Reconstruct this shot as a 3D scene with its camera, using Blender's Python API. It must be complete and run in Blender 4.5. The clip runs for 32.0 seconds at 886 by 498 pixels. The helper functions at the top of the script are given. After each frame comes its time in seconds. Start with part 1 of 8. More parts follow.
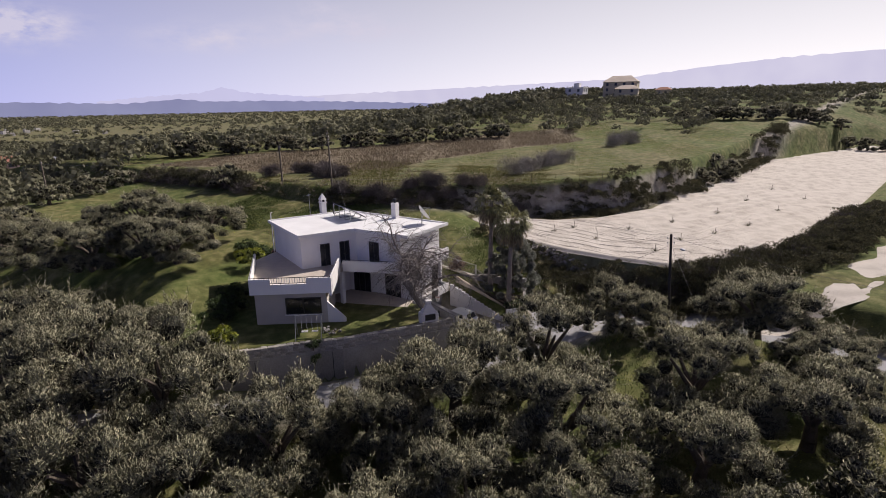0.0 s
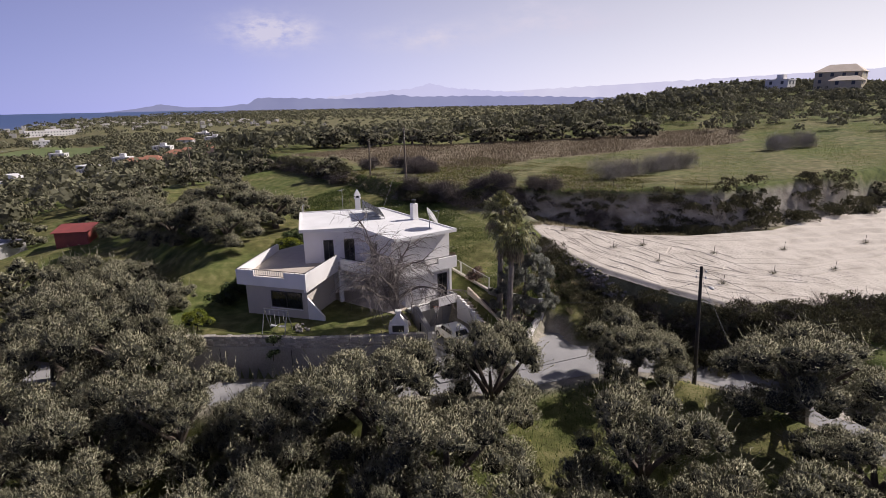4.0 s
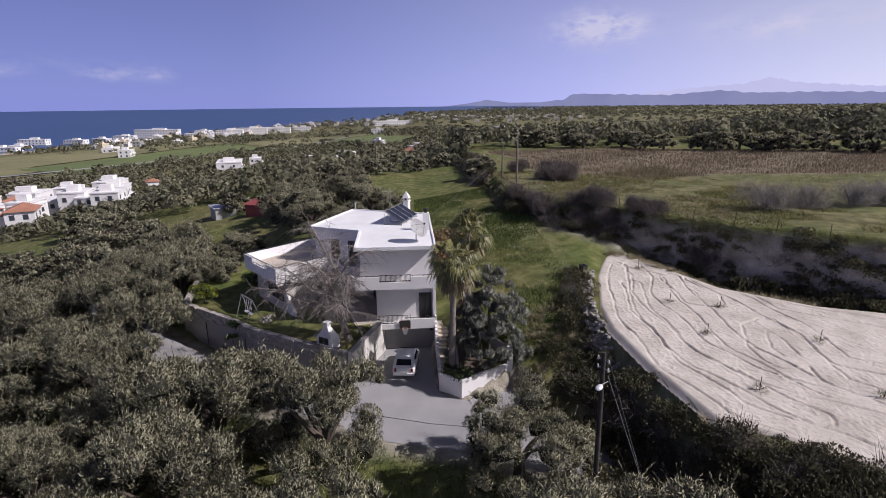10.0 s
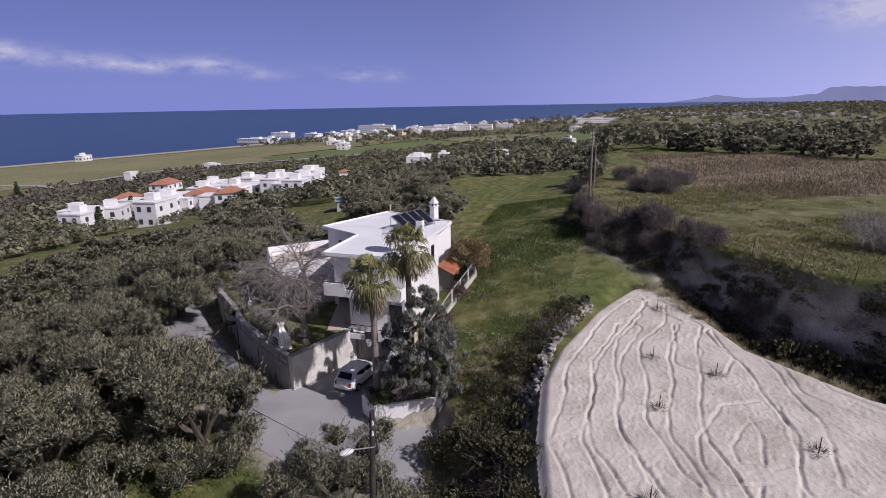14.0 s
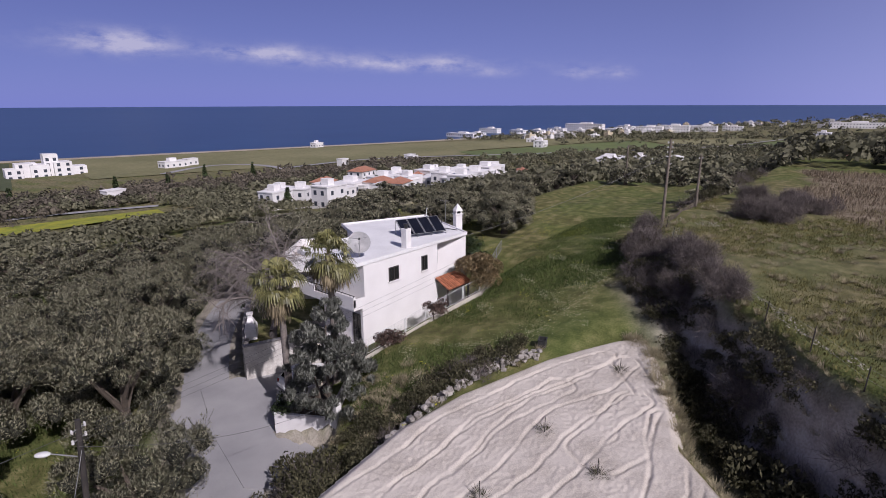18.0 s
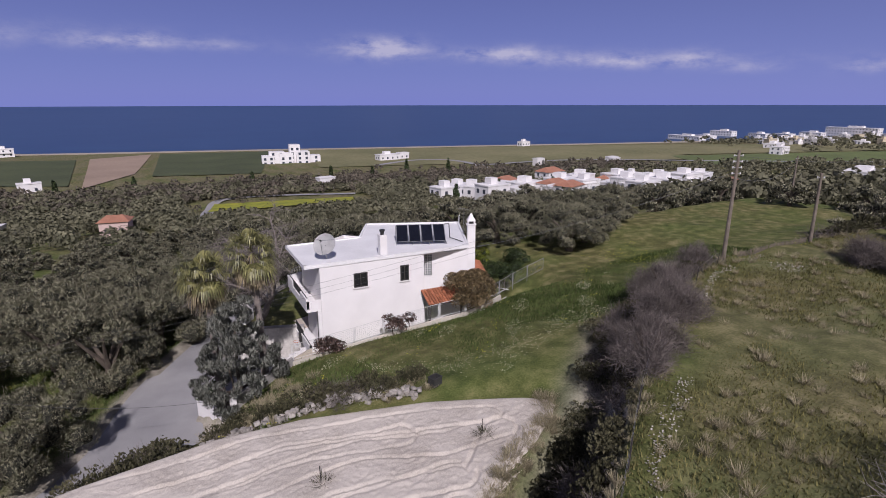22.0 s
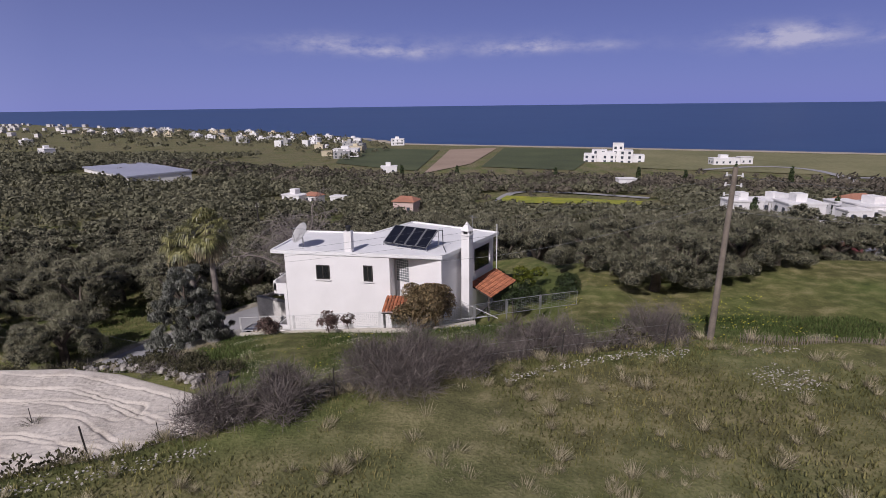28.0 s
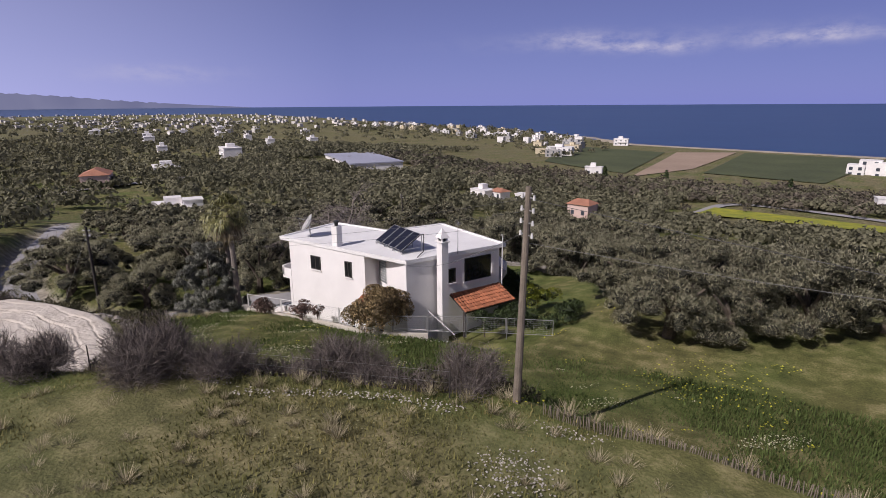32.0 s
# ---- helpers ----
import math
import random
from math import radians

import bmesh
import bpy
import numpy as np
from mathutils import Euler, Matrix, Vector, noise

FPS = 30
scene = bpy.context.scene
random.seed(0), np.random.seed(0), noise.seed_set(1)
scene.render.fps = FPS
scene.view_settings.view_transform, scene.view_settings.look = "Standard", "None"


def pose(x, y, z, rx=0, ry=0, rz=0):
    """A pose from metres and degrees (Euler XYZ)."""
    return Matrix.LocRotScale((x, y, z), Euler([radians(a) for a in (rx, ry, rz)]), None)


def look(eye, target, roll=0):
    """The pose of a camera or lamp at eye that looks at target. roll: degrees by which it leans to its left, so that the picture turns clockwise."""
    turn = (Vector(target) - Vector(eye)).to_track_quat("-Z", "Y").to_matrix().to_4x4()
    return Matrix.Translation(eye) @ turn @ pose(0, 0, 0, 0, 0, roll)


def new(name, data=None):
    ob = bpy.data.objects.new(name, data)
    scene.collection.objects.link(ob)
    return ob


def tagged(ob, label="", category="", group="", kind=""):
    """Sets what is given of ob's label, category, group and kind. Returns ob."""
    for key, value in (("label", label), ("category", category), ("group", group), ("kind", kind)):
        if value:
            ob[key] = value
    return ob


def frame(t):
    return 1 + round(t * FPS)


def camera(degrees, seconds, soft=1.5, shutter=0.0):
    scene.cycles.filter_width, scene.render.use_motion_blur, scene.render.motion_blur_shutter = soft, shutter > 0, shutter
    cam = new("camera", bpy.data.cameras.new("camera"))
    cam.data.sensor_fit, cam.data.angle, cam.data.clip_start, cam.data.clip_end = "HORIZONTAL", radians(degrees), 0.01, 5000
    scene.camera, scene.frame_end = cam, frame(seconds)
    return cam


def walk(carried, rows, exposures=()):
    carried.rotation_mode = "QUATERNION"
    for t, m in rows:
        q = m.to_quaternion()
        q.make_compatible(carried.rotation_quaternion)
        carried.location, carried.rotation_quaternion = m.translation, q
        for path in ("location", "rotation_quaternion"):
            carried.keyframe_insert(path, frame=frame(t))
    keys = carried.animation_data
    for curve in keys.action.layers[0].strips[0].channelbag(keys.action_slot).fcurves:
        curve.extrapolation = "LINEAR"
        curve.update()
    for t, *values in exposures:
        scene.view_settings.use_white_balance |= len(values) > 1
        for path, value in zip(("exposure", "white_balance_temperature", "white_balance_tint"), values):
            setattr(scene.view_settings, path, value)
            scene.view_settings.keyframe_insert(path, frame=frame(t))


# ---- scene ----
cam = camera(78.6, 32.0, soft=0.4)
PATH = [
    (0, (36.37, -38.75, 17.71), (14.56, -6.84, 7.40), -1.11),
    (0.5, (37.74, -37.19, 17.60), (14.60, -6.22, 7.32), -1.05),
    (1, (39.06, -35.55, 17.52), (14.61, -5.60, 7.26), -1.01),
    (1.5, (40.31, -33.83, 17.46), (14.58, -4.98, 7.20), -0.99),
    (2, (41.50, -32.04, 17.43), (14.52, -4.36, 7.16), -0.98),
    (2.5, (42.61, -30.19, 17.42), (14.43, -3.74, 7.13), -0.99),
    (3, (43.66, -28.28, 17.43), (14.32, -3.13, 7.10), -1.01),
    (3.5, (44.63, -26.31, 17.45), (14.19, -2.52, 7.08), -1.03),
    (4, (45.53, -24.29, 17.47), (14.04, -1.92, 7.07), -1.06),
    (4.5, (46.34, -22.24, 17.50), (13.87, -1.33, 7.07), -1.08),
    (5, (47.07, -20.14, 17.53), (13.69, -0.75, 7.06), -1.09),
    (5.5, (47.71, -18.02, 17.55), (13.48, -0.17, 7.06), -1.09),
    (6, (48.25, -15.88, 17.56), (13.26, 0.40, 7.06), -1.08),
    (7, (49.07, -11.53, 17.55), (12.74, 1.51, 7.06), -1.00),
    (8, (49.51, -7.14, 17.52), (12.13, 2.57, 7.07), -0.87),
    (9, (49.55, -2.70, 17.49), (11.43, 3.53, 7.09), -0.73),
    (10, (49.19, 1.75, 17.50), (10.64, 4.39, 7.14), -0.61),
    (11, (48.41, 6.18, 17.52), (9.78, 5.16, 7.19), -0.56),
    (12, (47.19, 10.57, 17.56), (8.83, 5.86, 7.23), -0.65),
    (13, (45.51, 14.87, 17.59), (7.79, 6.52, 7.24), -0.87),
    (14, (43.46, 18.97, 17.61), (6.69, 7.11, 7.24), -1.00),
    (15, (41.07, 22.76, 17.63), (5.56, 7.56, 7.25), -0.83),
    (16, (38.35, 26.27, 17.66), (4.42, 7.82, 7.26), -0.49),
    (17, (35.26, 29.54, 17.69), (3.28, 7.89, 7.28), -0.23),
    (18, (31.78, 32.59, 17.71), (2.20, 7.77, 7.30), -0.18),
    (19, (28.01, 35.34, 17.74), (1.14, 7.59, 7.32), -0.23),
    (20, (24.03, 37.66, 17.77), (0.05, 7.40, 7.34), -0.19),
    (21, (19.86, 39.57, 17.79), (-1.01, 7.08, 7.34), -0.13),
    (22, (15.49, 41.07, 17.77), (-1.92, 6.61, 7.33), -0.12),
    (23, (10.95, 42.16, 17.72), (-2.68, 6.03, 7.29), -0.18),
    (24, (6.31, 42.81, 17.64), (-3.33, 5.41, 7.23), -0.30),
    (25, (1.60, 43.03, 17.52), (-3.95, 4.80, 7.13), -0.48),
    (26, (-3.11, 42.79, 17.40), (-4.51, 4.18, 7.02), -0.64),
    (27, (-7.74, 42.09, 17.29), (-5.00, 3.55, 6.92), -0.74),
    (28, (-12.22, 40.92, 17.23), (-5.39, 2.90, 6.85), -0.70),
    (29, (-16.50, 39.31, 17.21), (-5.67, 2.23, 6.81), -0.55),
    (30, (-20.57, 37.28, 17.21), (-5.86, 1.57, 6.80), -0.38),
    (31, (-24.41, 34.89, 17.19), (-5.99, 0.94, 6.78), -0.30),
    (32, (-28.00, 32.16, 17.13), (-6.07, 0.36, 6.74), -0.40),
]
walk(cam, [(t, look(eye, target, roll)) for t, eye, target, roll in PATH],
     exposures=[(0.0, 0.0, 6500.0, 14.0), (6.0, 0.05, 6320.0, 14.5), (13.0, -0.22, 5900.0, 19.0), (19.0, -0.34, 5900.0, 21.0), (24.0, -0.40, 5960.0, 19.5), (28.0, -0.42, 6000.0, 18.5), (32.0, -0.24, 6250.0, 18.0)])

# ---- sky, sun ----
SUN_ELEV, SUN_AZ = radians(41.0), math.atan2(0.27, 0.96)  # azimuth from +y towards +x
world = bpy.data.worlds.new("sky")
scene.world = world
world.use_nodes = True
wn, wl = world.node_tree.nodes, world.node_tree.links
sky = wn.new("ShaderNodeTexSky")
sky.sky_type, sky.sun_disc = "NISHITA", False
sky.sun_elevation, sky.sun_rotation = SUN_ELEV, SUN_AZ
sky.altitude, sky.air_density, sky.dust_density, sky.ozone_density = 50, 1.0, 0.6, 5.0


def link_math(nodes, links, op, a, b=None, c=None):
    m = nodes.new("ShaderNodeMath")
    m.operation = op
    for i, v in enumerate((a, b, c)):
        if v is None:
            continue
        if isinstance(v, (int, float)):
            m.inputs[i].default_value = v
        else:
            links.new(v, m.inputs[i])
    return m.outputs[0]


# pale towards the sun, deep blue away from it, with thin clouds low over the horizon
tcw = wn.new("ShaderNodeTexCoord")
sepw = wn.new("ShaderNodeSeparateXYZ")
wl.new(tcw.outputs["Generated"], sepw.inputs[0])
toward = link_math(wn, wl, "MULTIPLY_ADD", sepw.outputs[0], 0.5 * math.sin(SUN_AZ), link_math(wn, wl, "MULTIPLY_ADD", sepw.outputs[1], 0.5 * math.cos(SUN_AZ), 0.5))
ramp_w = wn.new("ShaderNodeValToRGB")
STOPS = ((0.0, (0.212, 0.243, 0.60)), (0.08, (0.225, 0.258, 0.61)), (0.25, (0.245, 0.275, 0.61)), (0.5, (0.455, 0.475, 0.83)), (0.80, (0.82, 0.80, 0.92)), (1.0, (1.1, 1.05, 1.05)))
while len(ramp_w.color_ramp.elements) < len(STOPS):
    ramp_w.color_ramp.elements.new(0.5)
for e, (pos, c) in zip(ramp_w.color_ramp.elements, STOPS):
    e.position, e.color = pos, (*c, 1)
wl.new(toward, ramp_w.inputs["Fac"])
dim = wn.new("ShaderNodeVectorMath")
dim.operation = "SCALE"
wl.new(ramp_w.outputs["Color"], dim.inputs[0])
wl.new(link_math(wn, wl, "MULTIPLY", link_math(wn, wl, "POWER", 0.09, link_math(wn, wl, "MAXIMUM", sepw.outputs[2], 0.0)), 11.1), dim.inputs["Scale"])
tint = wn.new("ShaderNodeMix")
tint.data_type = "RGBA"
tint.inputs[0].default_value = 0.9
wl.new(sky.outputs[0], tint.inputs[6])
wl.new(dim.outputs[0], tint.inputs[7])
# clouds: azimuth from +y towards +x, elevation, half width and half height in degrees, weight
CLOUDS = [(-70.6, 6.8, 3.4, 1.2, 1.7), (-55.6, 6.3, 4.6, 1.0, 0.8), (-43.5, 7.3, 5.5, 1.1, 0.8), (-45.7, 9.0, 2.0, 0.6, 0.5), (-112.8, 2.8, 1.2, 0.45, 0.6),
          (-116.5, 2.8, 1.7, 0.5, 0.62), (-124.8, 3.0, 2.2, 0.4, 0.45), (-129.7, 3.8, 2.3, 0.65, 0.8), (-135.2, 3.8, 2.5, 0.6, 0.75), (-140.2, 4.1, 3.0, 0.55, 0.55),
          (-145.7, 4.6, 2.2, 0.7, 0.8), (-149.5, 4.6, 2.6, 0.5, 0.5), (-159.2, 5.2, 3.6, 0.85, 1.0), (-175.0, 5.2, 3.0, 0.4, 0.4), (179.7, 5.4, 1.7, 0.55, 0.75),
          (175.8, 5.15, 2.3, 0.45, 0.6), (166.5, 4.9, 3.2, 0.5, 0.55), (163.0, 5.1, 2.5, 0.4, 0.5), (158.6, 5.8, 3.4, 0.7, 0.55), (119.0, 2.8, 5.0, 0.7, 0.35),
          (-152.0, 4.8, 13.0, 0.5, 0.16), (168.0, 5.6, 15.0, 0.8, 0.2), (-132.0, 3.7, 14.0, 0.45, 0.16)]
cn = wn.new("ShaderNodeTexNoise")
cn.inputs["Scale"].default_value, cn.inputs["Detail"].default_value, cn.inputs["Roughness"].default_value = 22.0, 7.0, 0.62
mpw = wn.new("ShaderNodeMapping")
mpw.inputs["Scale"].default_value = (1.0, 1.0, 2.4)
wl.new(tcw.outputs["Generated"], mpw.inputs["Vector"])
wl.new(mpw.outputs[0], cn.inputs["Vector"])
total = 0.0
for az, el, wd, ht, weight in CLOUDS:
    a, e = radians(az), radians(el)
    mp = wn.new("ShaderNodeMapping")
    mp.vector_type = "TEXTURE"
    mp.inputs["Location"].default_value = (math.sin(a) * math.cos(e), math.cos(a) * math.cos(e), math.sin(e))
    mp.inputs["Rotation"].default_value = (0, 0, -a)
    mp.inputs["Scale"].default_value = (radians(wd), 0.6, radians(ht))
    wl.new(tcw.outputs["Generated"], mp.inputs["Vector"])
    ln = wn.new("ShaderNodeVectorMath")
    ln.operation = "DOT_PRODUCT"
    wl.new(mp.outputs[0], ln.inputs[0])
    wl.new(mp.outputs[0], ln.inputs[1])
    total = link_math(wn, wl, "MULTIPLY_ADD", link_math(wn, wl, "POWER", 0.42, ln.outputs["Value"]), weight, total)
cl = link_math(wn, wl, "MULTIPLY", total, link_math(wn, wl, "MULTIPLY_ADD", cn.outputs["Fac"], 4.2, -1.45))
cl = link_math(wn, wl, "MAXIMUM", link_math(wn, wl, "MINIMUM", cl, 1.0), 0.0)
cmix = wn.new("ShaderNodeMix")
cmix.data_type = "RGBA"
wl.new(link_math(wn, wl, "MULTIPLY", cl, 0.8), cmix.inputs[0])
wl.new(tint.outputs[2], cmix.inputs[6])
cmix.inputs[7].default_value = (6.6, 6.3, 7.4, 1)
wn["Background"].inputs["Strength"].default_value = 0.10
wl.new(cmix.outputs[2], wn["Background"].inputs["Color"])

sun = new("sun", bpy.data.lights.new("sun", "SUN"))
sun.data.energy, sun.data.angle, sun.data.color = 5.0, radians(0.53), (1.0, 0.93, 0.86)
sun_dir = Vector((math.sin(SUN_AZ) * math.cos(SUN_ELEV), math.cos(SUN_AZ) * math.cos(SUN_ELEV), math.sin(SUN_ELEV)))
sun.matrix_world = look(sun_dir * 300, (0, 0, 0))


# ---- materials ----
def mat(name, col, col2=None, rough=0.8, scale=2.0, fine=25.0, bump=0.15, metal=0.0, island=0.0, obj=0.0, spec=0.4, mix=(0.35, 0.65)):
    """Two colours mixed by a coarse and a fine noise, with relief from the fine one."""
    m = bpy.data.materials.new(name)
    m.use_nodes = True
    n, l = m.node_tree.nodes, m.node_tree.links
    b = n["Principled BSDF"]
    b.inputs["Roughness"].default_value, b.inputs["Metallic"].default_value = rough, metal
    b.inputs["Specular IOR Level"].default_value = spec
    col2 = col2 or tuple(c * 0.75 for c in col)
    tc = n.new("ShaderNodeTexCoord")
    n1, n2 = n.new("ShaderNodeTexNoise"), n.new("ShaderNodeTexNoise")
    n1.inputs["Scale"].default_value, n2.inputs["Scale"].default_value = scale, fine
    n1.inputs["Detail"].default_value, n2.inputs["Detail"].default_value = 5.0, 3.0
    l.new(tc.outputs["Object"], n1.inputs["Vector"])
    l.new(tc.outputs["Object"], n2.inputs["Vector"])
    add = n.new("ShaderNodeMath")
    add.operation = "MULTIPLY_ADD"
    add.inputs[1].default_value = 0.4
    l.new(n2.outputs["Fac"], add.inputs[0])
    sc = n.new("ShaderNodeMath")
    sc.operation = "MULTIPLY"
    sc.inputs[1].default_value = 0.6
    l.new(n1.outputs["Fac"], sc.inputs[0])
    l.new(sc.outputs[0], add.inputs[2])
    ramp = n.new("ShaderNodeValToRGB")
    ramp.color_ramp.elements[0].position, ramp.color_ramp.elements[1].position = mix
    ramp.color_ramp.elements[0].color, ramp.color_ramp.elements[1].color = (*col2, 1), (*col, 1)
    l.new(add.outputs[0], ramp.inputs["Fac"])
    out = ramp.outputs["Color"]
    if island or obj:
        src = n.new("ShaderNodeNewGeometry").outputs["Random Per Island"] if island else n.new("ShaderNodeObjectInfo").outputs["Random"]
        mr = n.new("ShaderNodeMapRange")
        k = island or obj
        mr.inputs["To Min"].default_value, mr.inputs["To Max"].default_value = 1 - k, 1 + k
        l.new(src, mr.inputs["Value"])
        hsv = n.new("ShaderNodeHueSaturation")
        l.new(mr.outputs[0], hsv.inputs["Value"])
        l.new(out, hsv.inputs["Color"])
        out = hsv.outputs["Color"]
    l.new(out, b.inputs["Base Color"])
    if bump:
        bp = n.new("ShaderNodeBump")
        bp.inputs["Strength"].default_value, bp.inputs["Distance"].default_value = bump, 0.03
        l.new(n2.outputs["Fac"], bp.inputs["Height"])
        l.new(bp.outputs[0], b.inputs["Normal"])
    return m


def leafy(m, amount=0.22):
    """Lets part of the light through a leaf material."""
    n, l = m.node_tree.nodes, m.node_tree.links
    b, o = n["Principled BSDF"], n["Material Output"]
    t, x = n.new("ShaderNodeBsdfTranslucent"), n.new("ShaderNodeMixShader")
    x.inputs[0].default_value = amount
    l.new(b.inputs["Base Color"].links[0].from_socket, t.inputs["Color"])
    l.new(b.outputs[0], x.inputs[1])
    l.new(t.outputs[0], x.inputs[2])
    l.new(x.outputs[0], o.inputs["Surface"])
    return m


M_WHITE = mat("white_render", (0.83, 0.805, 0.79), (0.75, 0.725, 0.71), 0.75, 0.7, 18, 0.08)
M_ROOF = mat("white_roof_coat", (0.84, 0.83, 0.82), (0.70, 0.69, 0.68), 0.6, 0.5, 12, 0.1)
M_CREAM = mat("cream_render", (0.60, 0.55, 0.48), (0.50, 0.46, 0.40), 0.8, 0.8, 18, 0.1)
M_TERRACE = mat("terrace_tiles", (0.55, 0.48, 0.40), (0.45, 0.39, 0.33), 0.7, 1.5, 15, 0.05)
M_CONC = mat("concrete", (0.40, 0.38, 0.36), (0.24, 0.23, 0.22), 0.9, 0.5, 9, 0.3)
M_STONE = mat("wall_stone", (0.42, 0.39, 0.35), (0.22, 0.20, 0.18), 0.95, 1.2, 9, 0.5, obj=0.3)
M_ASPH = mat("pale_asphalt", (0.36, 0.35, 0.35), (0.25, 0.245, 0.25), 0.9, 0.35, 30, 0.3)
M_GLASS = mat("dark_glass", (0.02, 0.022, 0.025), (0.015, 0.015, 0.016), 0.08, 1, 5, 0, spec=0.6)
M_FRAME = mat("dark_frame", (0.05, 0.045, 0.04), None, 0.5, 3, 20, 0.05)
M_IRON = mat("black_iron", (0.03, 0.03, 0.03), None, 0.5, 5, 30, 0.1)
M_GALV = mat("galvanised", (0.45, 0.45, 0.45), (0.3, 0.3, 0.3), 0.45, 4, 30, 0.1, metal=0.6)
M_TILE = mat("terracotta", (0.42, 0.16, 0.08), (0.28, 0.10, 0.05), 0.85, 2, 20, 0.2, obj=0.3)
M_TILEF = mat("terracotta_far", (0.42, 0.20, 0.13), (0.30, 0.14, 0.09), 0.85, 0.3, 3, 0.1)
M_WOOD = mat("pole_wood", (0.24, 0.20, 0.16), (0.12, 0.10, 0.08), 0.9, 1.5, 30, 0.4)
M_DARKWOOD = mat("tarred_pole", (0.06, 0.05, 0.045), (0.03, 0.028, 0.025), 0.85, 2, 30, 0.4)
M_BARK = mat("bark", (0.14, 0.11, 0.085), (0.06, 0.05, 0.04), 0.95, 3, 20, 0.6)
M_GREYBARK = mat("grey_bark", (0.25, 0.215, 0.19), (0.14, 0.12, 0.105), 0.95, 3, 20, 0.4)
M_OLIVE = leafy(mat("olive_leaf", (0.40, 0.38, 0.265), (0.23, 0.222, 0.145), 0.7, 0.8, 3, 0, island=0.3, spec=0.06), 0.02)
# near-black copy of the olive leaf: shade inside the crown put into the colour
M_OLIVEIN = mat("olive_inner_shade", (0.035, 0.035, 0.023), (0.015, 0.015, 0.01), 0.9, 3, 14, 0.8)
M_GREENLEAF = leafy(mat("green_leaf", (0.10, 0.145, 0.05), (0.05, 0.075, 0.025), 0.6, 1, 4, 0, island=0.5))
M_PINE = leafy(mat("grey_green_needles", (0.38, 0.385, 0.33), (0.20, 0.205, 0.17), 0.7, 1, 4, 0, island=0.25))
M_PALM = leafy(mat("palm_leaf", (0.30, 0.28, 0.11), (0.085, 0.09, 0.035), 0.45, 1.0, 4, 0, island=0.45))
M_DRYPALM = leafy(mat("dry_palm_leaf", (0.33, 0.27, 0.16), (0.14, 0.11, 0.07), 0.8, 1, 4, 0, island=0.4))
M_YELLOWB = leafy(mat("yellow_green_leaf", (0.34, 0.36, 0.03), (0.14, 0.18, 0.02), 0.6, 1, 4, 0, island=0.4))
M_DRY = mat("dry_twigs", (0.185, 0.155, 0.14), (0.09, 0.076, 0.069), 0.95, 1, 5, 0, island=0.4)
M_DRYGRASS = leafy(mat("dry_grass", (0.40, 0.35, 0.23), (0.23, 0.20, 0.12), 0.9, 1, 5, 0, island=0.4))
M_SOLAR = mat("solar_collector", (0.012, 0.014, 0.022), (0.008, 0.009, 0.014), 0.12, 1, 4, 0, spec=0.7)
M_METALW = mat("white_metal", (0.7, 0.69, 0.68), (0.55, 0.54, 0.53), 0.45, 2, 20, 0.05)
M_CARW = mat("white_car_paint", (0.80, 0.79, 0.77), (0.76, 0.75, 0.73), 0.25, 1, 3, 0)
M_TYRE = mat("tyre", (0.02, 0.02, 0.02), None, 0.8, 5, 40, 0.3)
M_REDSHED = mat("red_metal_roof", (0.32, 0.075, 0.065), (0.20, 0.055, 0.048), 0.6, 0.7, 8, 0.1)
M_FARWHITE = mat("far_white_wall", (0.80, 0.78, 0.77), (0.68, 0.66, 0.65), 0.8, 0.1, 1, 0.0)
M_FARDARK = mat("far_window", (0.06, 0.07, 0.09), (0.04, 0.045, 0.06), 0.3, 0.2, 1, 0.0)
M_FAROLIVE = leafy(mat("far_foliage", (0.215, 0.205, 0.135), (0.095, 0.095, 0.06), 0.85, 0.05, 0.6, 0, island=0.4, spec=0.1))
# bluish base colour with the haze of distance mixed in; not assigned
M_HILL = mat("hazed_far_hill", (0.30, 0.33, 0.44), (0.26, 0.29, 0.40), 1.0, 0.003, 0.02, 0, spec=0.0)


# ---- mesh helpers ----
def mesh_of(name, verts, faces, material=None, smooth=False):
    me = bpy.data.meshes.new(name)
    me.from_pydata([tuple(map(float, v)) for v in verts], [], [tuple(map(int, f)) for f in faces])
    if material:
        me.materials.append(material)
    if smooth:
        me.polygons.foreach_set("use_smooth", [True] * len(me.polygons))
    return me


def quads_mesh(name, v, material):
    """A mesh of loose quads from an (n, 4, 3) array."""
    n = len(v)
    me = bpy.data.meshes.new(name)
    me.vertices.add(n * 4)
    me.vertices.foreach_set("co", np.ascontiguousarray(v, dtype=np.float32).ravel())
    me.loops.add(n * 4)
    me.loops.foreach_set("vertex_index", np.arange(n * 4, dtype=np.int32))
    me.polygons.add(n)
    me.polygons.foreach_set("loop_start", np.arange(0, n * 4, 4, dtype=np.int32))
    me.update(calc_edges=True)
    me.materials.append(material)
    return me


def part(name, bm, material, parent, label="", bevel=0.0):
    """Links a bmesh, or a mesh, as one object under a thing or part."""
    if isinstance(bm, bpy.types.Mesh):
        me = bm
    else:
        if bevel:
            bmesh.ops.bevel(bm, geom=list(bm.edges), offset=bevel, segments=1, affect="EDGES")
        me = bpy.data.meshes.new(name)
        bm.to_mesh(me)
        bm.free()
        me.materials.append(material)
    ob = new(name, me)
    if parent:
        ob.parent = parent
    if label:
        tagged(ob, label)
    return ob


